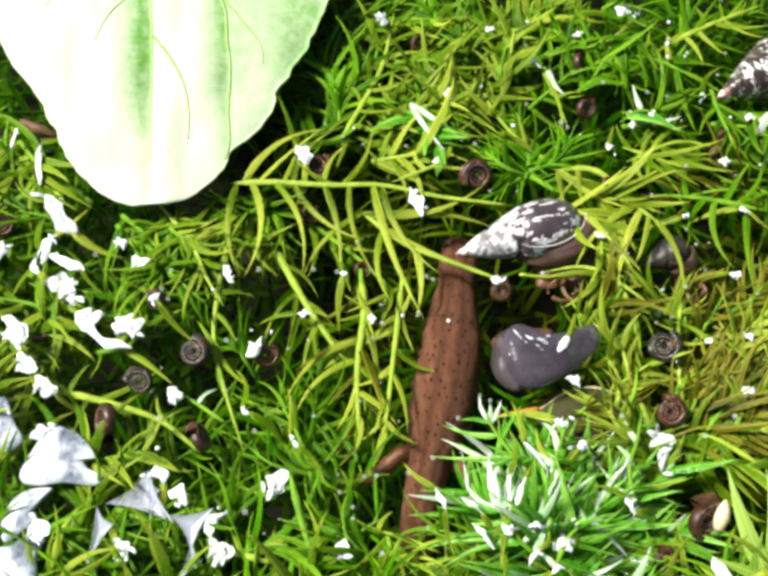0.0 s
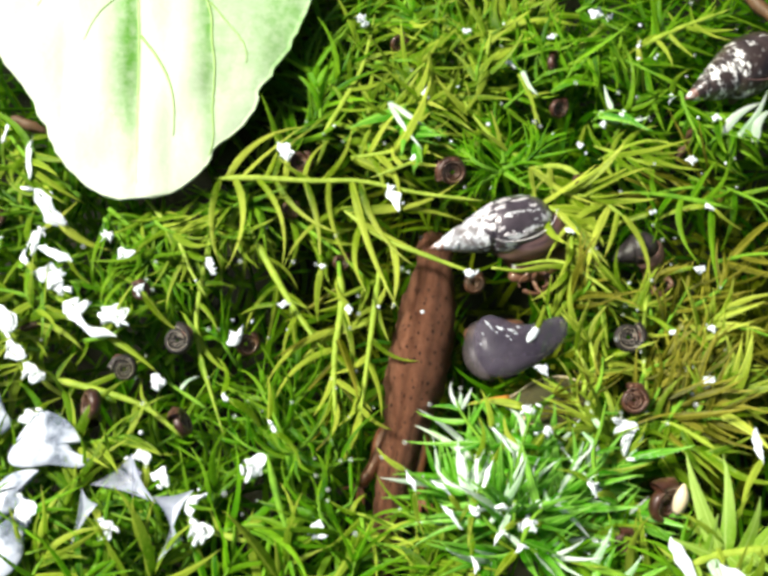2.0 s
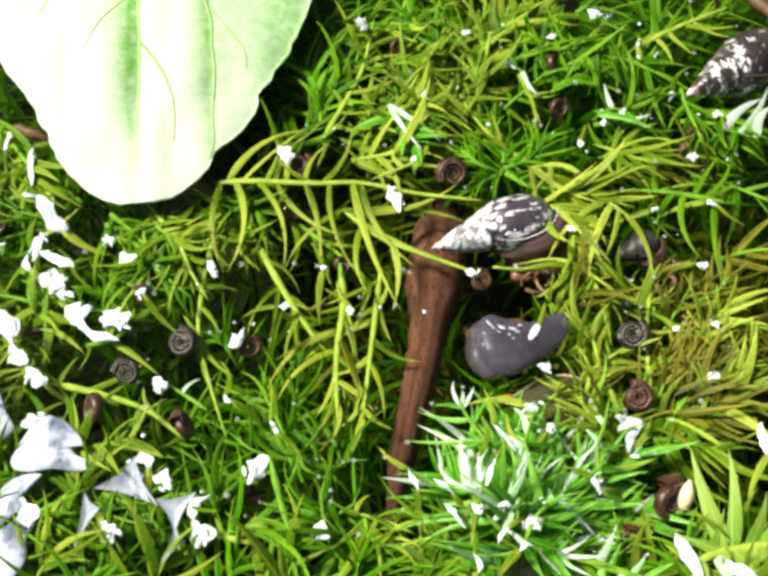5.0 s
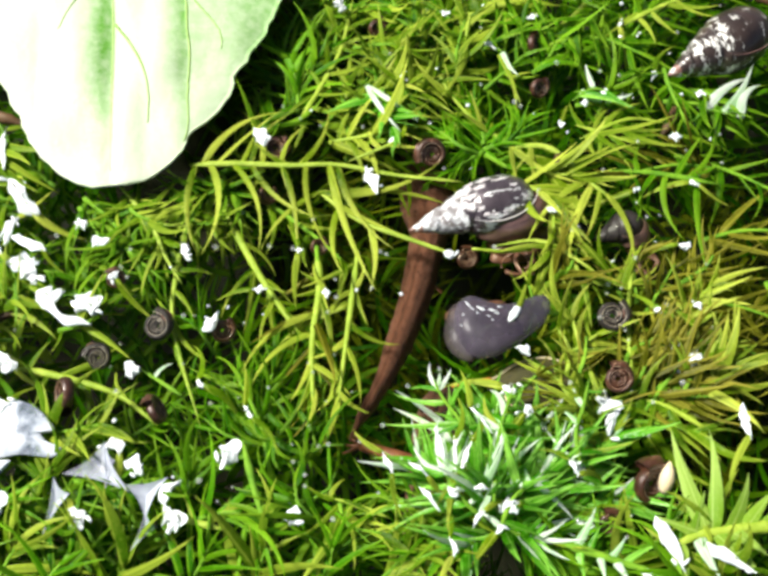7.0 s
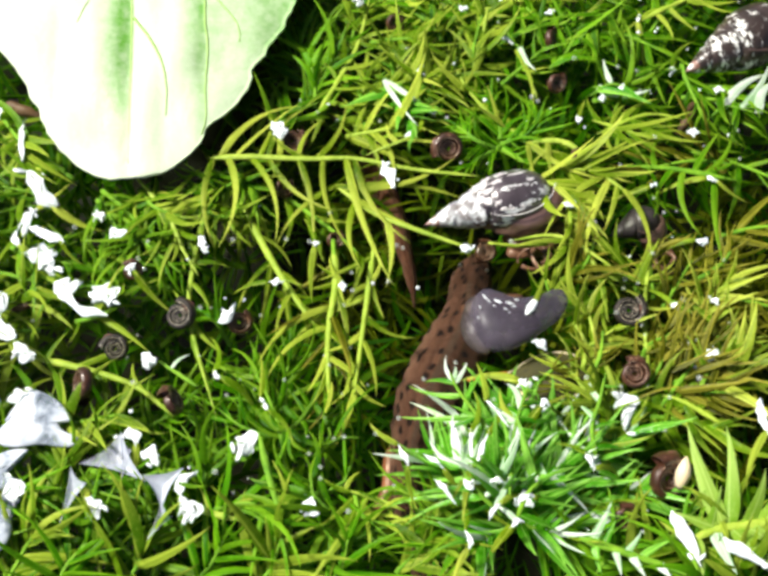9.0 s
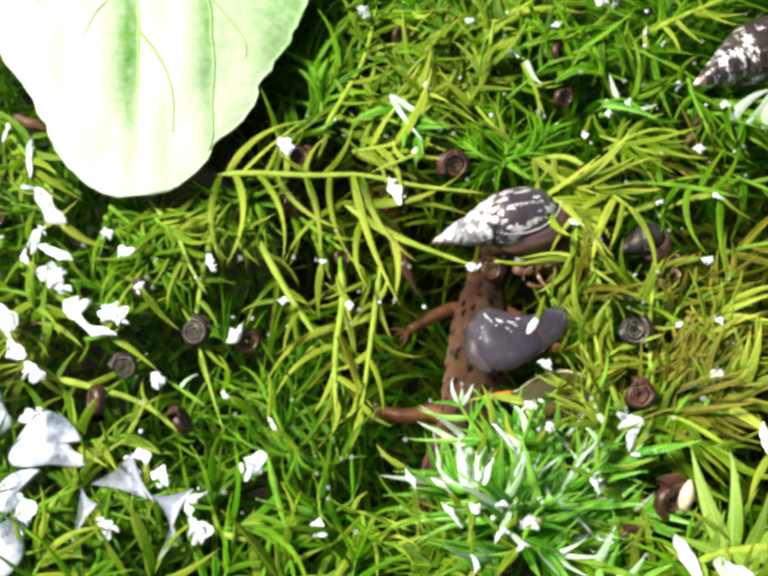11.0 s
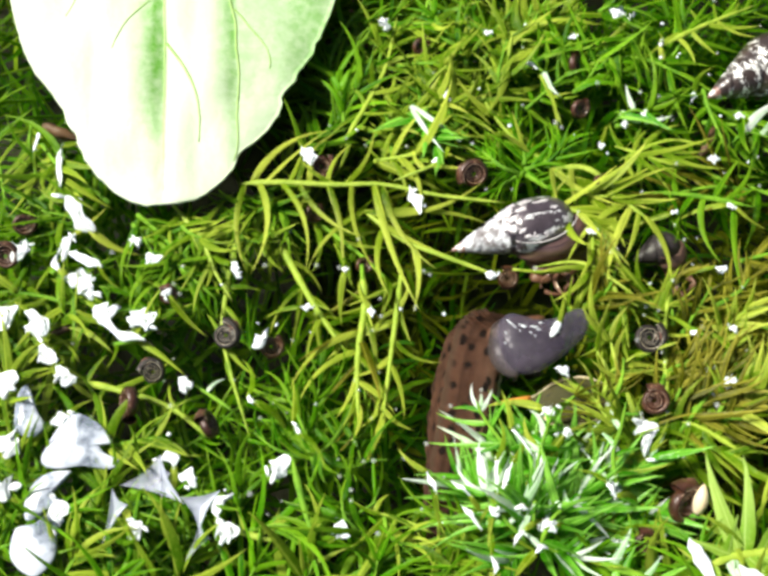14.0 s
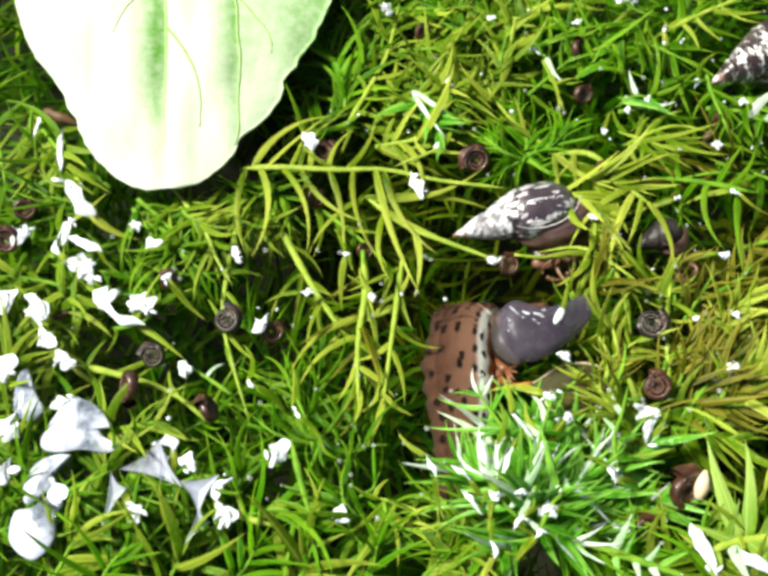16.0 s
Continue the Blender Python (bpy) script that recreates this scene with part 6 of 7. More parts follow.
def mauve_snail():
    at = Vector((25.5, -13.4, -1.0))
    root = holder("mauve_snail", at, "translucent grey-mauve bean-shaped snail with wet glints, at the water surface", "snail")
    bean = [(-5.8, 3.7), (-4.8, 5.6), (-3.1, 6.4), (-0.9, 5.7), (1.2, 4.8), (3.8, 4.6), (6.2, 5.2), (8.4, 5.9), (9.9, 5.5), (10.3, 3.8), (9.2, 1.2), (6.4, -1.1), (3.2, -3.2), (-0.2, -4.6), (-3.2, -4.5), (-5.2, -2.6), (-6.1, 0.6)]
    part("shell", dome("mauve_shell", M_MAUVE, bean, 2.3), root, "", pose(0, 0, 1.2 * MM, 6, -3, 0))
    lobe = [(-7.8, -0.3), (-7.4, 2.6), (-6.4, 5.2), (-4.4, 6.1), (-2.5, 5.4), (-2.2, 1.5), (-2.4, -2.2), (-3.2, -4.8), (-5.1, -4.6), (-6.9, -2.9)]
    mid = Vector((sum(x for x, _ in lobe) / len(lobe), sum(y for _, y in lobe) / len(lobe), 0))
    part("fold", dome("mauve_fold", M_MAUVEP, [(x - mid.x, y - mid.y) for x, y in lobe], 1.7), root, "pinkish pale folded lip", pose(mid.x * MM, mid.y * MM, 0.0, 0, -8, 0))
    part("organ", blob("mauve_organ", M_RAMG, 3.6, 2.2, 1.0, 0.5, 2.0, 10), root, "dark organ showing through the shell", pose(2.0 * MM, -0.6 * MM, 1.2 * MM, 0, 0, 35))
    part("foot", blob("mauve_foot", M_FLESH, 5.6, 2.4, 2.0, 0.25, 8.0, 12), root, "orange-brown soft foot", pose(-1.8 * MM, 4.6 * MM, -1.8 * MM, 0, 0, 8))
    v, f = tube(smooth_line([(6.4, 7.6, 3.0), (5.2, 4.2, 3.7), (4.0, 2.0, 4.0), (2.8, 0.4, 4.0)], 4), [0.25, 0.35, 0.4, 0.45, 0.5, 0.5, 0.55, 0.75, 0.7, 0.85, 0.6, 0.5, 0.15], 7, 0.5)
    me = mesh_of("stuck_leaf", v, f, MOSS["yellow"])
    # leaf end coloured white for its wet glint
    me.materials.append(M_GLARE)
    for poly in me.polygons:
        poly.material_index = 1 if poly.index >= 7 * 6 else 0
    part("stuck_leaf", me, root, "moss leaf tip lying wet on the shell")
    # highlights on the shell, added as thin white patches
    for x, y, ln, wd in ((-3.4, 3.9, 2.2, 0.16), (-1.6, 3.1, 1.6, 0.22), (0.3, 2.7, 1.5, 0.18), (1.0, 2.1, 0.9, 0.14), (-4.6, 2.2, 0.7, 0.12), (-0.4, 1.6, 0.8, 0.1), (-3.0, 3.2, 1.0, 0.12), (-5.0, 0.2, 0.5, 0.12), (1.6, 3.4, 1.0, 0.14), (-2.2, 2.3, 0.7, 0.1), (0.2, 0.9, 0.5, 0.1), (5.4, 4.6, 0.9, 0.12)):
        z = 1.5 + 2.3 * math.sqrt(max(0.0, 1 - (math.hypot(x / 7.6, y / 6.2)) ** 2.4))
        part("water_film", blob("water_film", M_GLARE, ln * 0.42, wd * 0.9, 0.16, 0.9, x, 8), root, "wet highlight on the shell, built as a white patch", pose(x * MM, y * MM, z * MM, 14, 0, -20 + 8 * x))
    return root


MAUVE = mauve_snail()

# ---- sky glare at leaf tips, built as floating white scraps ----


glare_lobe = blob("glare_lobe", M_GLARE, 1, 1, 1, 0.5, 4.0, 8)


def glare_scrap(a, c, e, wide, seed):
    """Sky glare built as a white blade through three places: ragged, slit for dark arcs, puckered, on the end of a
    green leaf.
    """
    r = random.Random(seed * 3 + 1)
    root = holder("sky_glare_scrap", c, "white sky glare where a leaf tip breaks the water, built as a torn blade", "leaf scrap", "floating leaf scraps")
    line = smooth_line([a, c, e], 14)
    n, m = len(line), 16
    tilt = Vector((0, 0, 1)).lerp(half_way, 0.8).normalized()
    lobes = [(r.uniform(4, 8), r.uniform(0, 6.3), r.uniform(0.3, 0.5)), (r.uniform(9, 15), r.uniform(0, 6.3), r.uniform(0.15, 0.3)), (r.uniform(20, 30), r.uniform(0, 6.3), r.uniform(0.05, 0.12))]
    lean, arch, skew = r.uniform(-0.4, 0.4), r.uniform(0.15, 0.4), r.uniform(0.6, 1.5)
    slit_at, slit_bend = r.uniform(-0.35, 0.35), r.uniform(-0.5, 0.5)

    def reach(t, s):
        w = math.sin(math.pi * (0.02 + 0.96 * t ** skew)) ** 0.8
        for f, ph, amp in lobes:
            w *= 1 + amp * math.sin(f * t + ph + s * 2.3)
        return wide * max(0.12, w)

    verts, faces = [], []
    for layer in (0.0, -0.22):
        for i, p in enumerate(line):
            t = i / (n - 1)
            way = (line[min(i + 1, n - 1)] - line[max(i - 1, 0)]).normalized()
            side = tilt.cross(way).normalized()
            for k in range(m + 1):
                u = 2 * k / m - 1
                w = reach(t, 1 if u > 0 else -1)
                pucker = 0.22 * wide * noise.noise(Vector((t * 4, u * 1.6, seed * 5.0)))
                q = p - Vector(c) + side * (u * w + lean * wide * math.sin(t * 5 + seed) * 0.5) + tilt * (layer + arch * wide * (1 - u * u) + pucker)
                verts.append(tuple(q))
    row, size = m + 1, n * (m + 1)
    open_cells = set()
    for i in range(n - 1):
        t = i / (n - 1)
        k = int((slit_at + slit_bend * (t - 0.5) + 1) * 0.5 * m)
        if 0.12 < t < 0.75 and wide > 0.85 and noise.noise(Vector((t * 5, seed * 2.0, 1))) > -0.25:
            open_cells.add((i, min(max(k, 1), m - 2)))
        k = int((0.55 - slit_bend * math.sin(t * 6) + 1) * 0.5 * m)
        if wide > 1.3 and 0.4 < t < 0.92:
            open_cells.add((i, min(max(k, 1), m - 2)))
    for i in range(n - 1):
        for k in range(m):
            if (i, k) in open_cells:
                continue
            q = i * row + k
            faces.append((q, q + row, q + row + 1, q + 1))
            faces.append((size + q, size + q + 1, size + q + row + 1, size + q + row))
        for q in (i * row, i * row + m):
            faces.append((q, size + q, size + q + row, q + row))
    for k in range(m):
        for q in (k, (n - 1) * row + k):
            faces.append((q, q + 1, size + q + 1, size + q))
    part("blade", mesh_of("glare_blade", verts, faces, M_GLARE), root)
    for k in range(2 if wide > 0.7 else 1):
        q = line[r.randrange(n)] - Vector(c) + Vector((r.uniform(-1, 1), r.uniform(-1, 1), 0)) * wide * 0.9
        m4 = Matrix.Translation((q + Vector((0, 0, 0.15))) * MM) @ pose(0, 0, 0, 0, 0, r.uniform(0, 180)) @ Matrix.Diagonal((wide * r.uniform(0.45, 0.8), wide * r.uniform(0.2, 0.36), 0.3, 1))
        part("lobe", glare_lobe, root, "", m4)
    for end, inner in ((line[0], line[3]), (line[-1], line[-4])):
        if r.random() < 0.6:
            way = (end - inner).normalized() + Vector((r.uniform(-0.6, 0.6), r.uniform(-0.6, 0.6), -0.25))
            m4 = frame_from(way, (0, 0, 1), (inner - Vector(c)) * MM) @ Matrix.Scale(r.uniform(0.6, 1.1), 4)
            part("leaf", r.choice(LEAF_SETS[r.choice(("yellow", "lime", "lime"))]), root, "yellow-green leaf under the tip", m4)
    return root


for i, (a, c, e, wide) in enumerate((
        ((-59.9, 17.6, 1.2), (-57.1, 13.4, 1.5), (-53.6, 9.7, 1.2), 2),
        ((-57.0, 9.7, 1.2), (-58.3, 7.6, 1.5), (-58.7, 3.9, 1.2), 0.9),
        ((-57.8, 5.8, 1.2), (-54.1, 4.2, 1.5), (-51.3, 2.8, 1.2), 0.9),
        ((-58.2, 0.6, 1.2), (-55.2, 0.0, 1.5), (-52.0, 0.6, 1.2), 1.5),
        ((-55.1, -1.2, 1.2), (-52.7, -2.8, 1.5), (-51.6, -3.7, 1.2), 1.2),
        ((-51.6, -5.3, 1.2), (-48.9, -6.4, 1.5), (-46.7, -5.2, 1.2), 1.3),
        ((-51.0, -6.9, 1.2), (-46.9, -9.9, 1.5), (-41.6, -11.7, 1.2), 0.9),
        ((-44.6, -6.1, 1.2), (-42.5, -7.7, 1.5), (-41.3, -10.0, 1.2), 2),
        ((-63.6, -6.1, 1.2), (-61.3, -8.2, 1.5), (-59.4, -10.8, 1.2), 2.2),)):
    glare_scrap(a, c, e, wide, 0 + i)
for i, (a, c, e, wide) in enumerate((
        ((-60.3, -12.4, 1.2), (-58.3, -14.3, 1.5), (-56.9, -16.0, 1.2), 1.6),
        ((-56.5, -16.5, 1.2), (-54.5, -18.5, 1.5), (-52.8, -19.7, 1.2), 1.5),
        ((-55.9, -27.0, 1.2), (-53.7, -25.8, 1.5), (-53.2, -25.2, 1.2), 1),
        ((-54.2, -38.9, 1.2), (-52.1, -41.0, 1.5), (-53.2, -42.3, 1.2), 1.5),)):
    glare_scrap(a, c, e, wide, 9 + i)
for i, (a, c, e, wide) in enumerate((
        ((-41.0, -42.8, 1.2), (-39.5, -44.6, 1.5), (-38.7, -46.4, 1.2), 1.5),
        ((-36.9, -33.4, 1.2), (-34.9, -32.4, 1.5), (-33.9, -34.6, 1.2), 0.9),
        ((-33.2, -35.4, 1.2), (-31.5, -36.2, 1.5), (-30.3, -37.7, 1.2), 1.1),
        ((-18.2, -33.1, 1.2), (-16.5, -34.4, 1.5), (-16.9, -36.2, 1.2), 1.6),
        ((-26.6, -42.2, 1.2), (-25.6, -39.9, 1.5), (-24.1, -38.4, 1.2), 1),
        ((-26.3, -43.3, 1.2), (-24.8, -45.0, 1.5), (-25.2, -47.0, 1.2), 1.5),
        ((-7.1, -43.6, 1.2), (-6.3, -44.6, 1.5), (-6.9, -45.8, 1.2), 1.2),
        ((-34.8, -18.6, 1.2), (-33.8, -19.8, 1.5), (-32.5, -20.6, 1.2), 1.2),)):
    glare_scrap(a, c, e, wide, 18 + i)
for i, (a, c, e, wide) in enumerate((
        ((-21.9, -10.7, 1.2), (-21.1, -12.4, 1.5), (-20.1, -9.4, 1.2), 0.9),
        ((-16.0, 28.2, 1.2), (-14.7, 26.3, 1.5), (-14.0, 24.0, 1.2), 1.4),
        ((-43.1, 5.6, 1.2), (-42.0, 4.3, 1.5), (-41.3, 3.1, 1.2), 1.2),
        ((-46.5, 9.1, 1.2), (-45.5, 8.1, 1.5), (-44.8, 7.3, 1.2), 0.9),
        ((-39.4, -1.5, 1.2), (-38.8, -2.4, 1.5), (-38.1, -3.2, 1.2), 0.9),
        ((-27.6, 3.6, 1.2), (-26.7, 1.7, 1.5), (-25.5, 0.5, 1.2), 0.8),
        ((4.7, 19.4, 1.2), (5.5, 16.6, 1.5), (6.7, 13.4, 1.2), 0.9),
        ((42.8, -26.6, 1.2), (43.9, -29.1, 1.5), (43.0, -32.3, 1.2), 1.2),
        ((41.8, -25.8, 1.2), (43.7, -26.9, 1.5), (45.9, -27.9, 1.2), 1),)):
    glare_scrap(a, c, e, wide, 27 + i)
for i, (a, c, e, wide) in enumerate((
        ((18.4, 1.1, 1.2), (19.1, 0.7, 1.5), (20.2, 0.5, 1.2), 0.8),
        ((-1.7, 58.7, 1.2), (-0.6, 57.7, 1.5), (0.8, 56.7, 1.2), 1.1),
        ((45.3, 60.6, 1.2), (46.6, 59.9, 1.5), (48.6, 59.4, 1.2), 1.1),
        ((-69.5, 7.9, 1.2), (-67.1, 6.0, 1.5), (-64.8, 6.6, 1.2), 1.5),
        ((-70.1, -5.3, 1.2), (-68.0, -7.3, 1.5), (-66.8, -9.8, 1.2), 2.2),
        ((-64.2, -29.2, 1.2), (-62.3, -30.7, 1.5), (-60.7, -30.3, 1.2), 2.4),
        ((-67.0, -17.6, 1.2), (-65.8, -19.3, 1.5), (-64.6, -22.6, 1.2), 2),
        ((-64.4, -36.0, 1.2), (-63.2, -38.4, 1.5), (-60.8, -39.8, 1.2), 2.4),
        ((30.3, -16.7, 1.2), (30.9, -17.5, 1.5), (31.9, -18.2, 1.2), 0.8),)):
    glare_scrap(a, c, e, wide, 36 + i)
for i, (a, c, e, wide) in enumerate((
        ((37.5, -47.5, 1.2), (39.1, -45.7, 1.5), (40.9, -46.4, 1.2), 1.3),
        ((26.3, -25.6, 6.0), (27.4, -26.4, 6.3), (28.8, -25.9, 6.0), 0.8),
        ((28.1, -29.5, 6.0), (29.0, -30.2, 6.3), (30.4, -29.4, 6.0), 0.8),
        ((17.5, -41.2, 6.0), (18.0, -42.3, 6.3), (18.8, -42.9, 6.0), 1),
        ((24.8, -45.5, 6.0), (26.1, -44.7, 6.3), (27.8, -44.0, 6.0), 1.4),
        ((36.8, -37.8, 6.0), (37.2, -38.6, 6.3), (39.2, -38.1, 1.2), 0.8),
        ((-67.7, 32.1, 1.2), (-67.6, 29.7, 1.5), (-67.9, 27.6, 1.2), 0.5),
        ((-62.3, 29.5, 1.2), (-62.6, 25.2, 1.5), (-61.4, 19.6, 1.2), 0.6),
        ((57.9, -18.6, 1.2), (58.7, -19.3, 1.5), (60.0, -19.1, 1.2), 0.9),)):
    glare_scrap(a, c, e, wide, 45 + i)
for i, (a, c, e, wide) in enumerate((
        ((-58.9, 2.0, 1.2), (-59.9, 3.7, 1.5), (-59.4, 7.7, 1.2), 0.5),)):
    glare_scrap(a, c, e, wide, 54 + i)


def glare_petal(rim, height):
    """A patch of sky glare on the water, built as a smooth lens, its rim given round its middle."""
    mid = Vector((sum(p[0] for p in rim) / len(rim), sum(p[1] for p in rim) / len(rim), 1.0))
    root = holder("sky_glare_scrap", mid, "smooth white sky glare on the water, built as a domed sheet", "leaf scrap", "floating leaf scraps")
    part("blade", dome("glare_petal", M_PETAL_GLARE, [(x - mid.x, y - mid.y) for x, y in rim], height, 0.4, 8), root)


glare_petal(((-56.7, -32.2), (-54.9, -27.9), (-52.8, -24.9), (-49.1, -25.9), (-46.6, -27.9), (-45.0, -30.1), (-47.0, -30.5), (-46.0, -31.9), (-43.4, -33.2), (-44.9, -34.6), (-49.5, -34.1), (-53.3, -34.6), (-56.0, -34.1)), 0.8)
glare_petal(((-57.6, -43.1), (-58.3, -39.9), (-56.9, -36.5), (-54.2, -35.0), (-51.2, -35.0), (-53.4, -36.6), (-53.6, -39.0), (-51.8, -40.0), (-51.9, -41.3), (-54.3, -41.2), (-55.6, -42.5)), 0.8)
glare_petal(((-59.0, -49.3), (-59.1, -44.6), (-56.3, -43.7), (-54.2, -42.2), (-51.3, -42.7), (-52.0, -45.0), (-52.0, -49.3), (-54.9, -52.1)), 0.8)
glare_petal(((-62.2, -27.5), (-62.6, -21.8), (-61.1, -20.0), (-58.7, -24.5), (-57.0, -27.1), (-58.5, -29.1), (-60.6, -28.9)), 0.8)


def sky_veil(a, c, e, seed):
    """Sky reflection on the water between three leaf tips, built as a hazy film, its edges hollowed."""
    a, c, e = Vector(a), Vector(c), Vector(e)
    mid = (a + c + e) / 3
    root = holder("sky_veil", mid, "hazy sky reflection on the water between moss tips, built as a film", "water skin", "water skins")
    rim = []
    for p, q in ((a, c), (c, e), (e, a)):
        for k in range(10):
            t = k / 10
            rim.append(p.lerp(q, t).lerp(mid, 0.45 * t * (1 - t) * 2) - mid)
    n = len(rim)
    verts, faces = [(0, 0, -0.5), (0, 0, -0.56)], []
    for s in (0.35, 0.7, 1.0):
        for q in rim:
            verts += [tuple(q * s + Vector((0, 0, -0.5 * (1 - s * s)))), tuple(q * s + Vector((0, 0, -0.5 * (1 - s * s) - 0.06)))]
    for i in range(n):
        k, k2 = 2 + 2 * i, 2 + 2 * ((i + 1) % n)
        faces += [(0, k, k2), (1, k2 + 1, k + 1)]
        for j in (0, 1):
            o1, o2 = 2 * n * j, 2 * n * (j + 1)
            faces += [(k + o1, k + o2, k2 + o2, k2 + o1), (k + o1 + 1, k2 + o1 + 1, k2 + o2 + 1, k + o2 + 1)]
        faces.append((k + 4 * n, k2 + 4 * n, k2 + 4 * n + 1, k + 4 * n + 1))
    part("film", mesh_of("sky_veil", verts, faces, M_VEIL), root)


sky_veil((-36.4, -32.4, 2.2), (-31.7, -40.5, 1.8), (-42.8, -37.4, 1.4), 1)
sky_veil((-32.5, -39.4, 2.2), (-26.0, -38.2, 1.8), (-29.0, -44.6, 1.4), 2)
sky_veil((-43.8, -38.0, 2.2), (-41.0, -40.6, 1.8), (-44.5, -47.0, 1.4), 3)
sky_veil((-28.9, -43.6, 2.2), (-26.9, -45.9, 1.8), (-30.8, -49.5, 1.4), 4)
sky_veil((-36.5, -33.1, 2.2), (-34.6, -35.4, 1.8), (-35.7, -40.1, 1.4), 5)

glare_scrap((46.7, -47.0, 9.0), (48.4, -50.4, 9.0), (49.9, -55.0, 9.0), 0.9, 71)
glare_scrap((53.6, -50.8, 9.0), (56.3, -53.0, 9.0), (59.9, -55.2, 9.0), 0.8, 72)
glare_scrap((62.3, -29.8, 9.0), (62.1, -33.0, 9.0), (62.6, -35.7, 9.0), 0.6, 73)

# white glints along the rosette's upper leaves, built as scraps
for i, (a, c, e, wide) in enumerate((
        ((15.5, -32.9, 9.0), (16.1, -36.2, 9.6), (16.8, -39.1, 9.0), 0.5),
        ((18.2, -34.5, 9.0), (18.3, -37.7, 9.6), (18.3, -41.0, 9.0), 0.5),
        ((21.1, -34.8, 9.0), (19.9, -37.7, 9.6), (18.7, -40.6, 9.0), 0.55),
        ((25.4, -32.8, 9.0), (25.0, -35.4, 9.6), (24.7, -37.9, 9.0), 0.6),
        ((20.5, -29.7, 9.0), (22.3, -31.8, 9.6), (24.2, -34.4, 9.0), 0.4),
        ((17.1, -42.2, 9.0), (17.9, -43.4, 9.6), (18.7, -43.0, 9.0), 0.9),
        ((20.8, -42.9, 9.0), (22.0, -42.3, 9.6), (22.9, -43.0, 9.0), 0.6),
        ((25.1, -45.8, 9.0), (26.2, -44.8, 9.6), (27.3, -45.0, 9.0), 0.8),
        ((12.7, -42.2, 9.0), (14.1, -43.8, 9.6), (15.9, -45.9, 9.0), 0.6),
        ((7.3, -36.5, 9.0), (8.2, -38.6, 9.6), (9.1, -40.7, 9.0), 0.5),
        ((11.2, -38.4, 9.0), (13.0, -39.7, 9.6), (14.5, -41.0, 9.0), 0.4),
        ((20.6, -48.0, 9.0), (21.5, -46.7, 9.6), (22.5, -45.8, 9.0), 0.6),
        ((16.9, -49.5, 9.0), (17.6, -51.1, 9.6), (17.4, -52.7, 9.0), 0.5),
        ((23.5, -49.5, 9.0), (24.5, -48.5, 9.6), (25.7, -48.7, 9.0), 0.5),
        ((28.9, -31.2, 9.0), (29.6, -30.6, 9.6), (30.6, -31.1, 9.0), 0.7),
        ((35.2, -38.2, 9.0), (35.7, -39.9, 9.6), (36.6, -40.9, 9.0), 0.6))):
    glare_scrap(a, c, e, 0.62 * wide, 200 + i)

# small wet glints on leaf tips, built as white scraps
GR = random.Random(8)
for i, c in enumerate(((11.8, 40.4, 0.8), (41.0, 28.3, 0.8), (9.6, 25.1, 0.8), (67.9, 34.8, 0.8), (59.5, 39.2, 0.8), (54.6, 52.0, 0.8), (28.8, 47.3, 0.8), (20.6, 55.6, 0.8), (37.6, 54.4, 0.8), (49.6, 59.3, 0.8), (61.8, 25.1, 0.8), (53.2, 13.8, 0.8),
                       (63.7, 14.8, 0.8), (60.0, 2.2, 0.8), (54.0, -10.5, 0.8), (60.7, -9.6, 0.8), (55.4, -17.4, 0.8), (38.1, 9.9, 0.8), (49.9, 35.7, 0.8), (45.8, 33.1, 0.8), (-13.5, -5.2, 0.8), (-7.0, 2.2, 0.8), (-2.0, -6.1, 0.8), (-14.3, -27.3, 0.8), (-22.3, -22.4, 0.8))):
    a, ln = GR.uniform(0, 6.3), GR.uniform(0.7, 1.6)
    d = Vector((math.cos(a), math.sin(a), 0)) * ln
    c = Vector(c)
    glare_scrap(tuple(c - d), tuple(c + Vector((0, 0, 0.2))), tuple(c + d), GR.uniform(0.4, 0.7), 100 + i)

# pale bud and twig
v, f = tube(smooth_line([(50.0, -42.0, 3.0), (50.5, -39.9, 5.0), (50.9, -38.0, 6.0)], 4), [0.5, 0.9, 1.1, 1.2, 1.15, 1.0, 0.8, 0.5, 0.15], 8)
bud = holder("bud", (0, 0, 0), "small cream-orange pointed bud beside a snail", "bud")
part("scale", mesh_of("bud", v, f, M_BUD), bud)


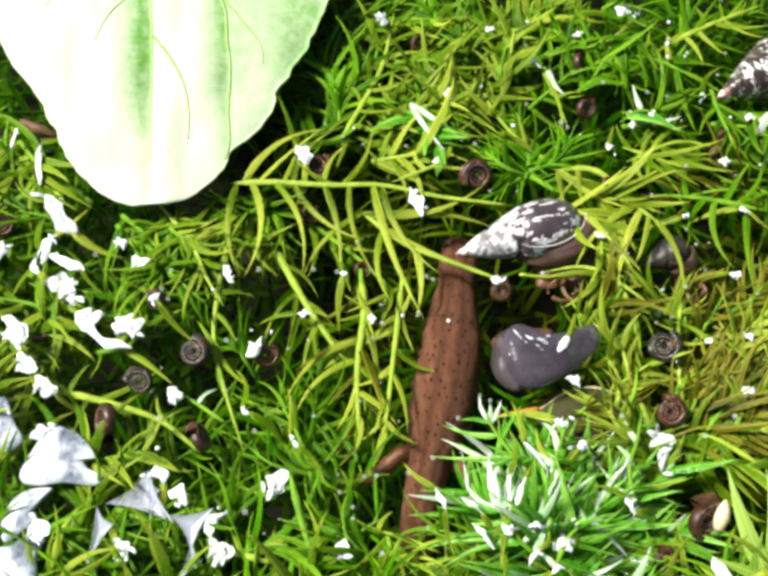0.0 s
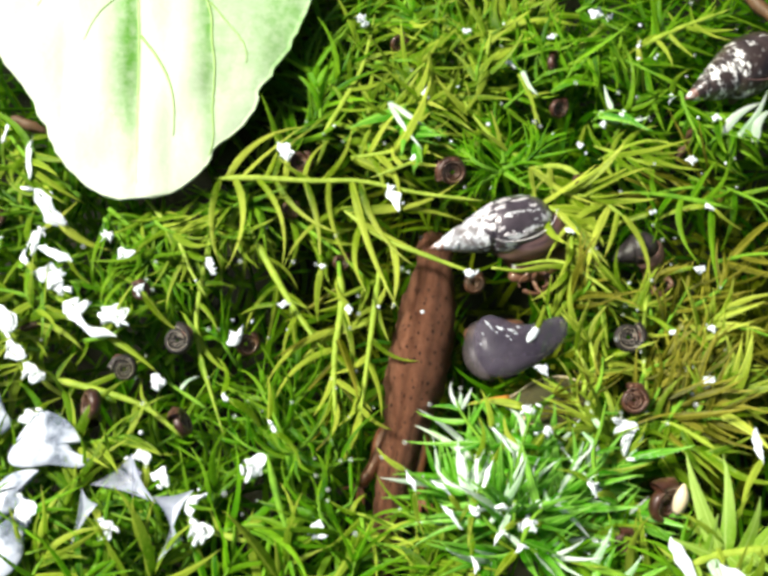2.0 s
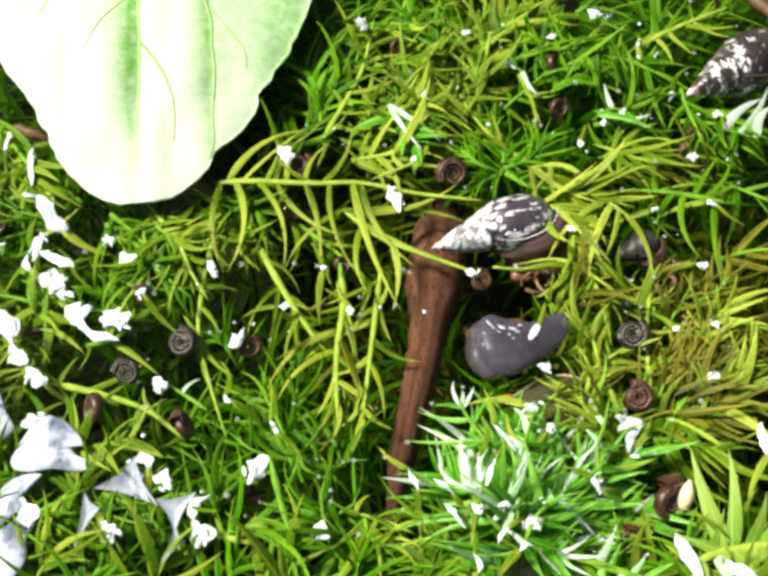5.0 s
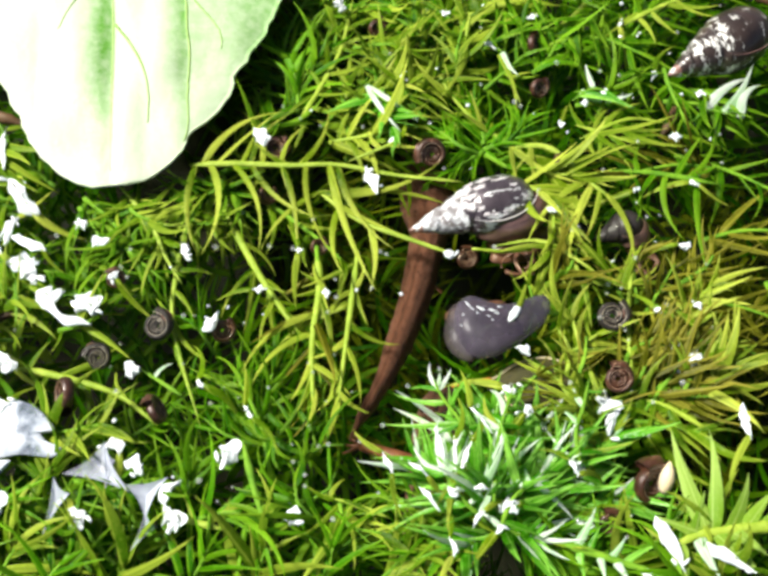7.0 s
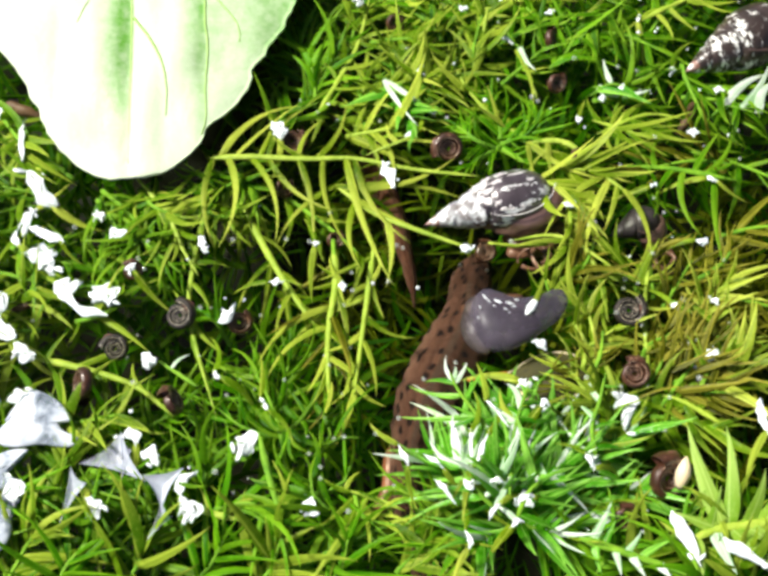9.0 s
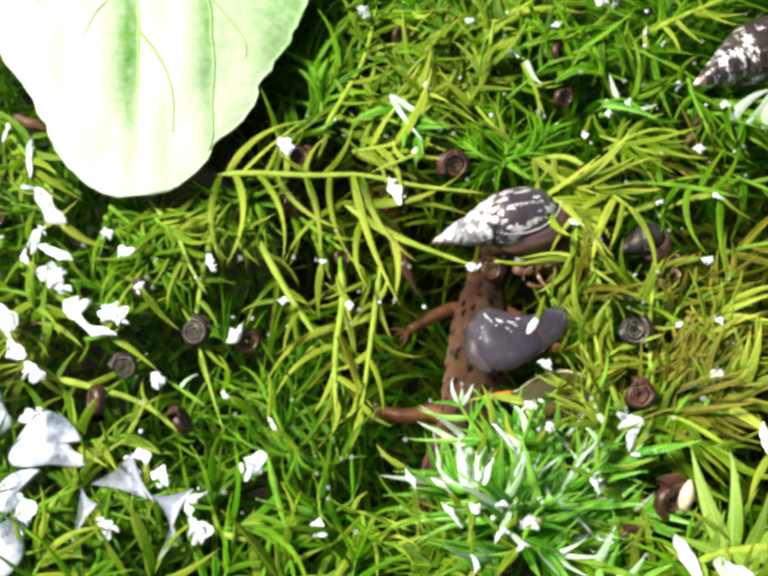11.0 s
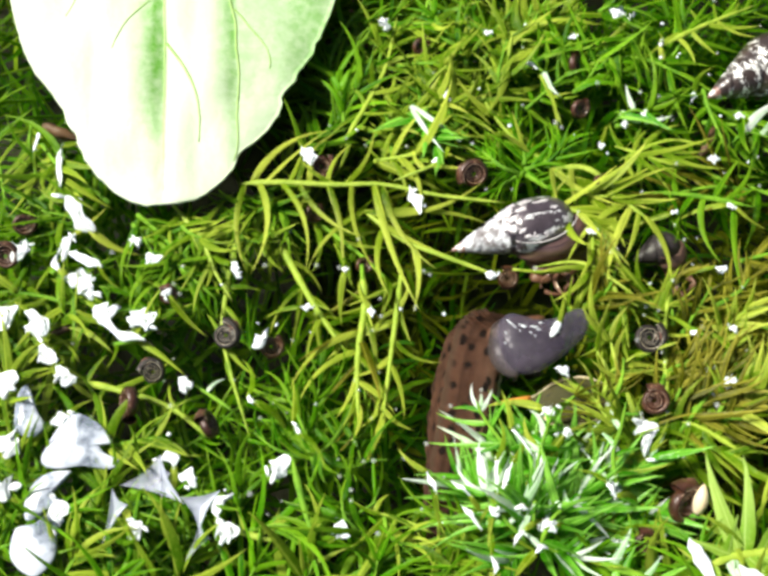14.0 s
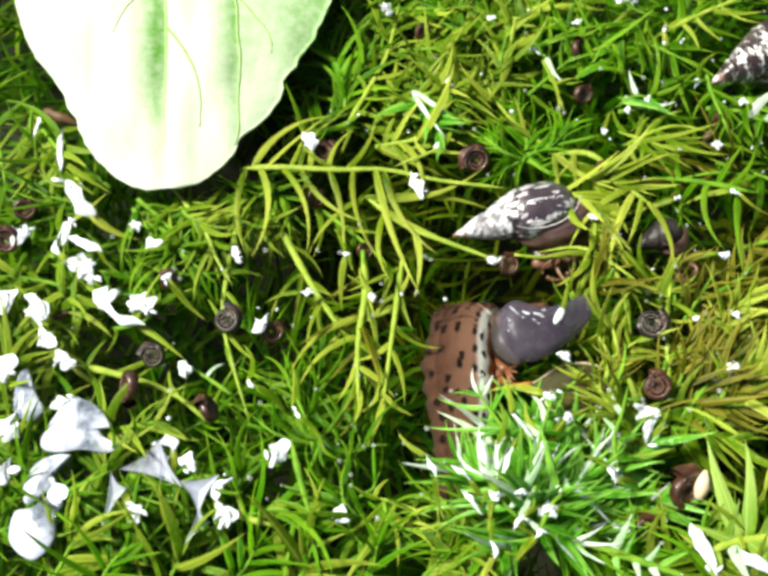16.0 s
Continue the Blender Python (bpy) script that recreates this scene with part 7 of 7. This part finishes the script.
def dead_leaf():
    """An olive dead leaf under water, its rim rolled and pale, with an orange stalk."""
    rim = ((25.1, -20.6), (26.9, -19.6), (30.5, -17.3), (34.9, -16.4), (39.0, -17.9), (40.4, -21.2), (37.6, -23.8), (33.3, -25.1), (29.1, -25.0), (28.0, -23.7), (27.0, -21.6))
    mid = Vector((sum(p[0] for p in rim) / len(rim), sum(p[1] for p in rim) / len(rim), -4.6))
    root = holder("dead_leaf", mid, "olive-brown dead leaf with a pale rolled rim, under water", "leaf")
    flat = [(x - mid.x, y - mid.y) for x, y in rim]
    part("blade", dome("dead_leaf", M_DEAD, flat, 0.5, 0.5, 8), root)
    edge = smooth_line([(x, y, 0.25) for x, y in flat + flat[:1]], 5)
    v, f = tube(edge, [0.16 + 0.07 * math.sin(0.9 * k) for k in range(len(edge))], 6)
    part("rim", mesh_of("dead_leaf_rim", v, f, M_BUD), root, "cream-coloured rolled rim")
    first = Vector((flat[0][0], flat[0][1], 0.2))
    v, f = tube(smooth_line([first + Vector((0.6, 0.3, 0)), first + Vector((-2.4, -0.2, 0.3)), first + Vector((-6.0, -0.6, -0.6))], 4), [0.5, 0.48, 0.46, 0.44, 0.42, 0.4, 0.36, 0.3, 0.2], 7)
    part("stalk", mesh_of("dead_leaf_stalk", v, f, M_ORANGE), root, "orange stalk")


dead_leaf()


def debris(points, thick, label):
    root = holder("twig", points[0], label, "twig")
    o = Vector(points[0])
    line = [q - o for q in smooth_line(points, 5)]
    n = len(line)
    r = random.Random(n + int(10 * thick))
    v, f = tube(line, [thick * (1 - 0.5 * abs(2 * i / (n - 1) - 1) ** 3) * r.uniform(0.8, 1.15) for i in range(n)], 9)
    v = [Vector(q) + Vector((r.gauss(0, 1), r.gauss(0, 1), r.gauss(0, 1))) * 0.08 * thick for q in v]
    part("bark", mesh_of("twig", v, f, M_TWIG), root)


debris([(-71.1, 40.0, -8.0), (-67.1, 38.2, -8.0), (-63.6, 37.2, -9.0)], 1.2, "brown rotting twig under the water")
debris([(-60.2, -8.9, -3.0), (-57.1, -7.1, -3.0), (-54.9, -5.3, -3.0)], 0.8, "brown rotting stem scrap under the water")
debris([(60.5, 28.2, -4.0), (63.0, 31.9, -3.0), (64.9, 37.1, -4.0)], 0.9, "brown stem scrap in the moss")

debris([(78.8, 72.1, -3.0), (82.3, 64.2, -2.0), (89.1, 57.4, -2.0)], 1.4, "thick brown rotting stem at the edge of the moss")


# ---- air bubbles ----
BR = random.Random(3)
for p in (((-0.5, -3.6, 1.0), (-0.3, -7.0, 1.0), (5.8, -5.2, 1.0), (-8.0, 2.6, 1.0), (-12.1, 3.1, 1.0), (-3.9, -20.7, 1.0), (-17.2, 10.0, 1.0), (-21.5, 3.1, 1.0), (26.6, 37.7, 1.0), (12.5, 39.1, 1.0), (32.7, 33.5, 1.0), (40.8, 28.5, 1.0), (41.0, 5.4, 1.0),
          (51.3, -0.2, 1.0), (55.4, -9.2, 1.0), (6.7, -41.2, 2.0), (-26.1, -10.1, 1.0), (-35.9, -23.6, 1.0), (-1.2, -33.0, 1.0), (-0.3, -44.9, 1.0), (43.8, -12.0, 2.0), (-15.7, -11.6, 1.0), (-49.8, 5.9, 1.0), (-4.6, 8.3, 1.0), (35.7, 13.9, 1.0), (62.4, -13.6, 1.0),
          (56.1, -23.3, 1.0), (50.9, -26.6, 1.0), (17.8, -42.8, 8.0), (13.3, -37.0, 5.0),) + ((3.9, -32.5, 1.0), (-21.3, -38.6, 1.0), (17.5, -41.4, 8.0), (46.1, -5.2, 1.0), (-4.8, -37.9, 1.0), (7.2, 2.2, 0.0),)):
    b = new("bubble", bubble_me)
    b.matrix_basis = Matrix.Translation(Vector(p) * MM) @ Matrix.Scale(BR.uniform(0.28, 0.55), 4)
    tagged(b, "tiny clear air bubble at a moss leaf tip", "bubble", "air bubbles")


# specular sparkles on the moss, added as tiny droplets, most of them white
SR = random.Random(41)
made = 0
while made < 46:
    x, y = SR.uniform(-60, 68), SR.uniform(-48, 60)
    if x < -8 and y > 12 + 0.4 * abs(x + 40) or not clear(x, y, -1.5):
        continue
    b = new("droplet", sparkle_me if made % 3 else bubble_me)
    b.matrix_basis = Matrix.Translation(Vector((x, y, SR.uniform(0.4, 1.2))) * MM) @ pose(0, 0, 0, 0, 0, SR.uniform(0, 180)) @ Matrix.Diagonal((*(SR.uniform(0.16, 0.42) for _ in range(2)), 0.2, 1))
    tagged(b, "tiny bright sparkle on a wet moss leaf, built as a droplet", "droplet", "water droplets")
    made += 1


# ---- newts ----
def newt_profile(s, girth):
    """Half width and half height at s from snout (0) to tail tip (1)."""
    knots = ((0.0, 0.30, 0.22), (0.04, 0.52, 0.40), (0.09, 0.66, 0.52), (0.135, 0.58, 0.50), (0.19, 0.74, 0.66), (0.26, 0.93, 0.82), (0.35, 1.0, 0.90), (0.42, 0.96, 0.88), (0.47, 0.80, 0.76),
             (0.52, 0.62, 0.70), (0.60, 0.56, 0.70), (0.75, 0.46, 0.62), (0.92, 0.22, 0.36), (1.0, 0.04, 0.06))
    for (a, wa, ha), (b, wb, hb) in zip(knots, knots[1:]):
        if s <= b:
            t = (s - a) / (b - a)
            t = t * t * (3 - 2 * t)
            return girth * (wa + (wb - wa) * t), girth * (ha + (hb - ha) * t)
    return girth * 0.04, girth * 0.06


def newt(name_label, length, girth, skin, crest, pieces=56):
    """A newt in short rigid pieces, with legs, toes and eyes; crest is the height of the wavy fin along its back."""
    root = holder("newt", (0, 0, 0), name_label, "newt")
    step = length / pieces
    bits = []
    sides, rings = 20, 5
    for i in range(pieces):
        s0 = (i + 0.5) * step
        verts, faces, marks = [], [], []
        for j in range(rings):
            u = -0.95 + 1.9 * j / (rings - 1)
            s = min(max(s0 - u * step, 0.0), length)
            w, h = newt_profile(s / length, girth)
            trim = 1.0 - 0.008 * abs(u) ** 3
            near_head = min(1.0, s / (0.1 * length))
            fin = crest * min(1.0, max(0.0, (s / length - 0.10) / 0.12)) * (0.75 + 0.14 * math.sin(s * 1.7) + 0.11 * math.sin(s * 2.9 + 1)) * min(1.0, (1.02 - s / length) / 0.2)
            for k in range(sides):
                a = 2 * math.pi * k / sides
                lump = trim * (1 + 0.07 * near_head * noise.noise(Vector((s * 0.42, 2.2 * math.cos(a), 2.2 * math.sin(a) + girth))) + 0.02 * math.sin(s * 2.1))
                ridge = 0.10 * h * max(0, math.sin(a)) ** 6 + (fin if k == sides // 4 else 0.0)
                verts.append((s0 - s, w * lump * math.cos(a), h * lump * math.sin(a) + ridge))
                back = (a - math.pi / 2 + math.pi) % (2 * math.pi) - math.pi
                marks.append(((s, back * girth, 0.0), 0.5 + 0.5 * math.sin(a) + (0.4 if k == sides // 4 and fin > 0.3 else 0.0)))
        for j in range(rings - 1):
            for k in range(sides):
                k2 = (k + 1) % sides
                faces.append((j * sides + k, (j + 1) * sides + k, (j + 1) * sides + k2, j * sides + k2))
        for ring in (0, rings - 1):
            base = len(verts)
            verts += verts[ring * sides:(ring + 1) * sides]
            marks += marks[ring * sides:(ring + 1) * sides]
            cap = range(base, base + sides)
            faces.append(tuple(cap) if ring == 0 else tuple(reversed(cap)))
        name = "head" if i < 7 else "trunk_segment" if i < 28 else "tail_segment"
        me = mesh_of(name, verts, faces, skin)
        me.attributes.new("body", 'FLOAT_VECTOR', 'POINT')
        me.attributes.new("height", 'FLOAT', 'POINT')
        body, height = me.attributes["body"], me.attributes["height"]
        for k, (where, level) in enumerate(marks):
            body.data[k].vector = where
            height.data[k].value = level
        bits.append((s0, part(name, me, root)))
    eyes = bits[3][1]
    for s in (-1, 1):
        part("eye", blob("newt_eye", M_RAMG, 0.6, 0.6, 0.6, 0.0, 1, 8), eyes, "dark bead eye", Matrix.Translation((0, s * girth * 0.42 * MM, girth * 0.36 * MM)))
    legs = []
    for i, s in ((11, 1), (11, -1), (27, 1), (27, -1)):
        w = newt_profile(bits[i][0] / length, girth)[0]
        hind = i > 16
        path = [(0, s * w * 0.5, -0.6), (-1.0, s * (w + 1.2), -0.2), (-4.4, s * (w + 4.0), -0.5), (-6.6, s * (w + 7.8), -1.0)] if hind else [(0, s * w * 0.5, -0.6), (-0.6, s * (w + 1.2), -0.2), (-3.0, s * (w + 4.4), 0.2), (-5.8, s * (w + 8.6), -0.6)]
        thick = (1.25, 1.3, 1.32, 1.28, 1.2, 1.12, 1.1, 1.1, 1.05, 1.0, 0.92, 0.85, 0.9)
        v, f = tube(smooth_line(path, 4), [q * (1.2 if hind else 0.95) * (girth / 5.4) for q in thick], 9)
        leg = part("leg", mesh_of("newt_leg", v, f, M_NEWTLEG), root)
        foot_at = Vector(path[-1])
        out = (foot_at - Vector(path[-2])).normalized()
        cross = Vector((-out.y, out.x, 0))
        for k in range(4):
            d = out + cross * (-0.9 + 0.6 * k) + Vector((0, 0, -0.1))
            v, f = tube([foot_at, foot_at + d * 1.5, foot_at + d * 2.6], [0.42, 0.32, 0.16], 6)
            part("toe", mesh_of("newt_toe", v, f, M_NEWTLEG), leg)
        legs.append((i, s, leg))
    return bits, legs


class Rail:
    """A curve by arc length."""
    def __init__(self, points):
        self.p = smooth_line(points, 12)
        self.s = [0.0]
        for a, b in zip(self.p, self.p[1:]):
            self.s.append(self.s[-1] + (b - a).length)

    def at(self, s):
        if s <= 0:
            return self.p[0] + (self.p[0] - self.p[1]).normalized() * -s
        if s >= self.s[-1]:
            return self.p[-1] + (self.p[-1] - self.p[-2]).normalized() * (s - self.s[-1])
        k = int(np.searchsorted(self.s, s)) - 1
        k = max(k, 0)
        return self.p[k].lerp(self.p[k + 1], (s - self.s[k]) / max(1e-6, self.s[k + 1] - self.s[k]))


def lerp_rows(rows, t):
    for (a, va), (b, vb) in zip(rows, rows[1:]):
        if t <= b:
            return va + (vb - va) * max(0.0, (t - a) / (b - a))
    return rows[-1][1]


BROWN = newt("plain brown newt gliding through the moss under water", 92.0, 5.6, M_NEWT, 0.0)
SPOTTED = newt("spotted newt with a low back crest, silvery flank and orange belly", 88.0, 6.15, M_NEWTM, 1.8)

# seconds, the body's distance from its snout at the first place, and places along its back, in millimetres
BROWN_LIES = (
    (0, -23.7, ((11.1, 36.7, -24), (13.1, 22.7, -19), (13.7, 11.7, -10), (12.8, 2.7, -8), (11.7, -7.2, -7), (10.3, -16.2, -7), (8.4, -24.6, -8), (6.6, -32.6, -9), (5.8, -37.2, -10), (4.9, -43.9, -17), (4.6, -52.0, -26))),
    (1.5, -22.4, ((10.9, 35.8, -26), (12.9, 21.8, -21), (13.5, 10.8, -12), (12.7, 3.6, -9), (11.3, -9.5, -8), (8.6, -21.4, -8), (6.8, -30.6, -9), (5.6, -36.2, -10), (4.8, -42.0, -15), (4.5, -49.0, -22), (4.4, -57.4, -29))),
    (3, -14.1, ((12.2, 37.4, -25), (14.2, 23.4, -20), (14.8, 12.4, -11), (12.3, 2.4, -9), (11.1, -7.7, -8), (9.8, -15.9, -8), (7.4, -25.1, -9), (5.7, -34.1, -10), (5.1, -37.2, -12), (4.5, -43.1, -18), (4.0, -51.7, -27))),
    (5.5, -3.5, ((12.7, 44.3, -28), (14.7, 30.3, -23), (15.3, 19.3, -14), (13.6, 7.2, -10), (12.6, -2.0, -8), (11.6, -8.8, -8), (9.7, -17.2, -8), (7.3, -25.8, -9), (5.6, -33.8, -11), (4.8, -39.6, -13))),
)
BROWN_LEAVES = (
    (6, 1.6, ((16.9, 41.0, -28), (18.9, 27.0, -23), (19.5, 16.0, -14), (18.1, 5.7, -11), (16.5, -4.3, -9), (14.8, -13.1, -8), (11.5, -21.4, -8), (8.1, -29.5, -9), (5.1, -35.8, -11), (3.6, -39.3, -13))),
    (6.5, 6.9, ((13.5, 41.2, -28), (15.5, 27.2, -23), (16.1, 16.2, -14), (15.4, 6.6, -11), (15.2, -2.7, -9), (13.6, -12.2, -8), (9.4, -21.3, -8), (5.7, -29.6, -8), (4.5, -36.0, -8), (3.8, -41.0, -11))),
    (7, 13.0, ((14.3, 41.8, -28), (16.3, 27.8, -23), (16.9, 16.8, -14), (15.3, 7.2, -11), (13.8, -0.6, -9), (12.0, -7.1, -8), (7.4, -18.9, -8), (2.4, -27.4, -9), (0.8, -31.1, -11))),
    (7.5, 17.5, ((13.7, 41.2, -28), (15.7, 27.2, -23), (16.3, 16.2, -14), (14.9, 7.1, -12), (13.1, -1.6, -10), (11.0, -9.2, -9), (6.6, -19.0, -9), (3.0, -27.6, -10), (2.1, -30.0, -12))),
    (8.5, 57.0, ((4.0, 30.0, -23), (7.0, 18.0, -19), (9.5, 8.0, -16), (10.5, 0.0, -16), (10.2, -6.0, -18))),
    (11.0, 62.0, ((2.0, 32.0, -24), (5.0, 20.0, -20), (8.0, 9.0, -17), (11.0, 2.0, -17), (15.0, -2.0, -19))),
    (13.0, 95.0, ((2.0, 42.0, -28), (4.0, 30.0, -25), (7.0, 18.0, -22), (10.0, 10.0, -22))),
    (16.0, 120.0, ((2.0, 42.0, -28), (4.0, 30.0, -25), (7.0, 18.0, -22), (10.0, 10.0, -22))),
)
SPOTTED_COMES = (
    (0, 0.0, ((7.0, -74.0, -13), (6.9, -92.0, -14))),
    (5.5, 0.0, ((12.5, -45.0, -12), (13.5, -53.0, -12), (14.0, -70.0, -13))),
    (6.5, 0.0, ((13.1, -31.9, -10), (14.7, -37.8, -10), (15.1, -45.1, -10), (16.4, -53.6, -10))),
    (7.0, 0.0, ((17.9, -19.3, -10), (16.7, -24.6, -10), (15.8, -31.6, -10), (16.0, -38.3, -10), (16.6, -45.6, -10), (16.6, -57.0, -10))),
    (7.5, 0.0, ((15.9, -18.8, -10), (14.9, -25.1, -10), (13.9, -32.0, -10), (14.1, -38.7, -10), (14.7, -45.9, -10), (15.2, -57.3, -10))),
    (7.8, -4.9, ((18.3, 7.2, -10), (15.8, -1.9, -10), (14.0, -10.6, -10), (14.4, -19.9, -10), (13.6, -28.7, -10), (13.2, -37.2, -10), (14.2, -45.3, -10), (15.1, -56.7, -10))),
    (8.2, -6.9, ((18.9, 7.9, -10), (16.4, -1.3, -10), (14.8, -10.0, -10), (13.8, -19.4, -10), (12.6, -28.2, -10), (12.0, -36.7, -10), (12.8, -44.8, -10), (14.5, -56.3, -10))),
    (8.5, -0.4, ((22.3, 8.7, -19), (19.8, -1.7, -15), (18.9, -9.1, -12), (14.7, -17.5, -10), (10.6, -24.7, -10), (8.4, -31.6, -10), (8.0, -38.3, -10), (9.7, -44.8, -10), (12.7, -54.8, -10))),
)
SPOTTED_TURNS = (
    (11.0, 5.7, ((24.2, 11.5, -19), (22.0, 1.3, -15), (21.4, -8.0, -14), (20.0, -17.2, -12.5), (17.6, -23.5, -12), (13.8, -31.3, -11), (11.7, -38.8, -10), (12.4, -46.1, -10), (13.8, -54.6, -10))),
    (12.0, 6.8, ((31.8, 1.8, -18), (23.9, 1.1, -14), (20.6, -4.2, -12), (18.2, -12.7, -10.5), (15.4, -21.8, -10), (12.8, -28.9, -9.5), (10.6, -36.6, -9), (10.9, -43.9, -9), (11.5, -52.6, -9))),
    (12.5, 6.1, ((33.6, -5.6, -18), (27.3, -3.7, -14), (21.0, -5.4, -11), (15.4, -11.4, -9), (12.1, -19.3, -9), (10.7, -26.4, -9), (10.1, -34.2, -9), (10.4, -42.5, -9), (11.4, -51.9, -9))),
    (13.0, 11.2, ((31.5, -12.8, -18), (26.7, -9.9, -14), (20.9, -11.5, -11), (15.8, -15.9, -9), (12.1, -22.3, -9), (10.0, -28.6, -9), (9.3, -35.5, -9), (9.6, -43.8, -9), (10.7, -53.3, -9))),
    (13.5, 7.6, ((24.2, -2.2, -20), (20.2, -5.6, -14), (16.6, -9.0, -8), (16.2, -15.2, -7.5), (15.2, -21.6, -7.5), (12.2, -29.6, -7.5), (10.7, -36.4, -7.5), (11.0, -44.7, -7.5), (12.0, -54.1, -7.5))),
    (14.0, 6.0, ((23.0, -1.2, -20), (19.6, -4.2, -14), (16.6, -8.6, -9), (15.1, -15.2, -7.5), (14.1, -21.7, -7.5), (12.2, -28.8, -7.5), (10.8, -35.7, -7.5), (11.1, -44.0, -7.5), (11.8, -55.0, -7.5))),
    (15.0, 5.6, ((20.6, -0.7, -20), (17.7, -4.2, -14), (15.6, -9.4, -9), (14.2, -16.3, -7.5), (13.3, -23.6, -7.5), (11.7, -31.5, -7.5), (11.0, -38.3, -7.5), (11.5, -46.4, -7.5), (12.1, -55.8, -7.5))),
    (16.0, 3.7, ((19.5, 0.5, -24), (16.8, -4.2, -16), (14.8, -8.6, -9), (14.0, -15.2, -7.5), (14.3, -22.5, -7.5), (14.6, -29.6, -7.5), (14.9, -37.3, -7.5), (14.8, -45.5, -7.5), (14.5, -57.2, -7.5))),
)


def body_line(keys):
    """The place of the body at s behind its snout and t seconds, gliding from pose to pose."""
    lines = [(t, s0, Rail(points)) for t, s0, points in keys]

    def place(s, t):
        for (ta, sa, a), (tb, sb, b) in zip(lines, lines[1:]):
            if t <= tb:
                k = max(0.0, (t - ta) / (tb - ta))
                k = k * k * (3 - 2 * k) if tb - ta < 0.6 else k
                return a.at(s - sa).lerp(b.at(s - sb), k)
        return lines[-1][2].at(s - lines[-1][1])
    return place


def drive(made, place, roll, fore, hind, swing):
    bits, legs = made
    times = [0.25 * k for k in range(65)]
    for i, (s0, ob) in enumerate(bits):
        rows = []
        for t in times:
            a, b = place(s0 - 1.5, t), place(s0 + 1.5, t)
            m = frame_from(a - b, (0, 0, 1), (a + b) * 0.5 * MM) @ pose(0, 0, 0, roll(t), 0, 0)
            rows.append((t, m))
        walk(ob, rows)
        for k, s, leg in legs:
            if k == i:
                turned = []
                for t, m in rows:
                    fold = lerp_rows(hind if k > 16 else fore, t)
                    tuck = max(0.0, fold - 20.0) * 1.3 if k < 16 else 0.0
                    turned.append((t, m @ pose(0, 0, 0, -s * tuck, 0, s * fold + swing * math.sin(1.6 * t + s * 1.2 + k))))
                walk(leg, turned)


def motions():
    drive(BROWN, body_line(BROWN_LIES + BROWN_LEAVES), lambda t: 0.0, ((0.0, 52.0), (16.0, 58.0)), ((0.0, 2.0), (0.6, 4.0), (1.1, 32.0), (3.0, 42.0), (5.5, 62.0), (16.0, 62.0)), 4)
    drive(SPOTTED, body_line(SPOTTED_COMES + SPOTTED_TURNS), lambda t: lerp_rows(((0.0, 0.0), (12.6, 0.0), (13.5, -20.0), (14.0, -30.0), (15.0, -46.0), (16.0, -72.0)), t),
          ((0.0, 0.0), (6.5, -55.0), (7.5, -55.0), (7.75, -5.0), (8.1, -5.0), (8.5, 48.0), (9.5, 48.0), (10.75, 5.0), (11.5, 5.0), (12.25, 58.0), (16.0, 58.0)), ((0.0, 30.0), (8.0, 58.0), (10.0, 50.0), (11.0, -20.0), (12.0, -5.0), (12.5, 35.0), (13.5, 60.0), (16.0, 60.0)), 4)
    at = Vector((25.5, -13.4, -1.0)) * MM
    rows = []
    for t, dx, dy, turn in ((0.0, 0, 0, 0), (3.0, 0, 0, 0), (5.5, 0, 0, 2), (8.5, 0.3, 0.2, 0), (11.0, -0.4, 0.4, 2), (12.5, -0.6, 0.2, 3), (13.0, 1.4, 0.6, 6), (13.5, 0.6, 0.8, 5), (14.5, 0.8, 1.0, 6), (15.5, 1.0, 1.0, 6), (16.0, 1.0, 0.6, 6)):
        rows.append((t, pose(at.x + dx * MM, at.y + dy * MM, at.z, 0, 0, turn)))
    walk(MAUVE, rows)
    for key, track in (("f", ((0.0, 0, 0), (3.0, 0.2, 0.1), (8.5, 1.6, 0.6), (12.0, 3.4, 1.4), (16.0, 4.0, 1.6))), ("g", ((0.0, 0, 0), (8.5, 0.2, 0.1), (11.0, 0.8, 0.6), (16.0, 1.4, 1.0))),
                       ("w", ((0.0, -2.0, -0.5), (5.0, -1.0, 0.0), (8.0, 0.6, 1.0), (16.0, 0.2, 0.6)))):
        ob = RAMS[key]
        base = ob.matrix_basis.copy()
        walk(ob, [(t, Matrix.Translation((dx * MM, dy * MM, 0)) @ base @ pose(0, 0, 0, 3 * dx, 0, 0)) for t, dx, dy in track])


motions()
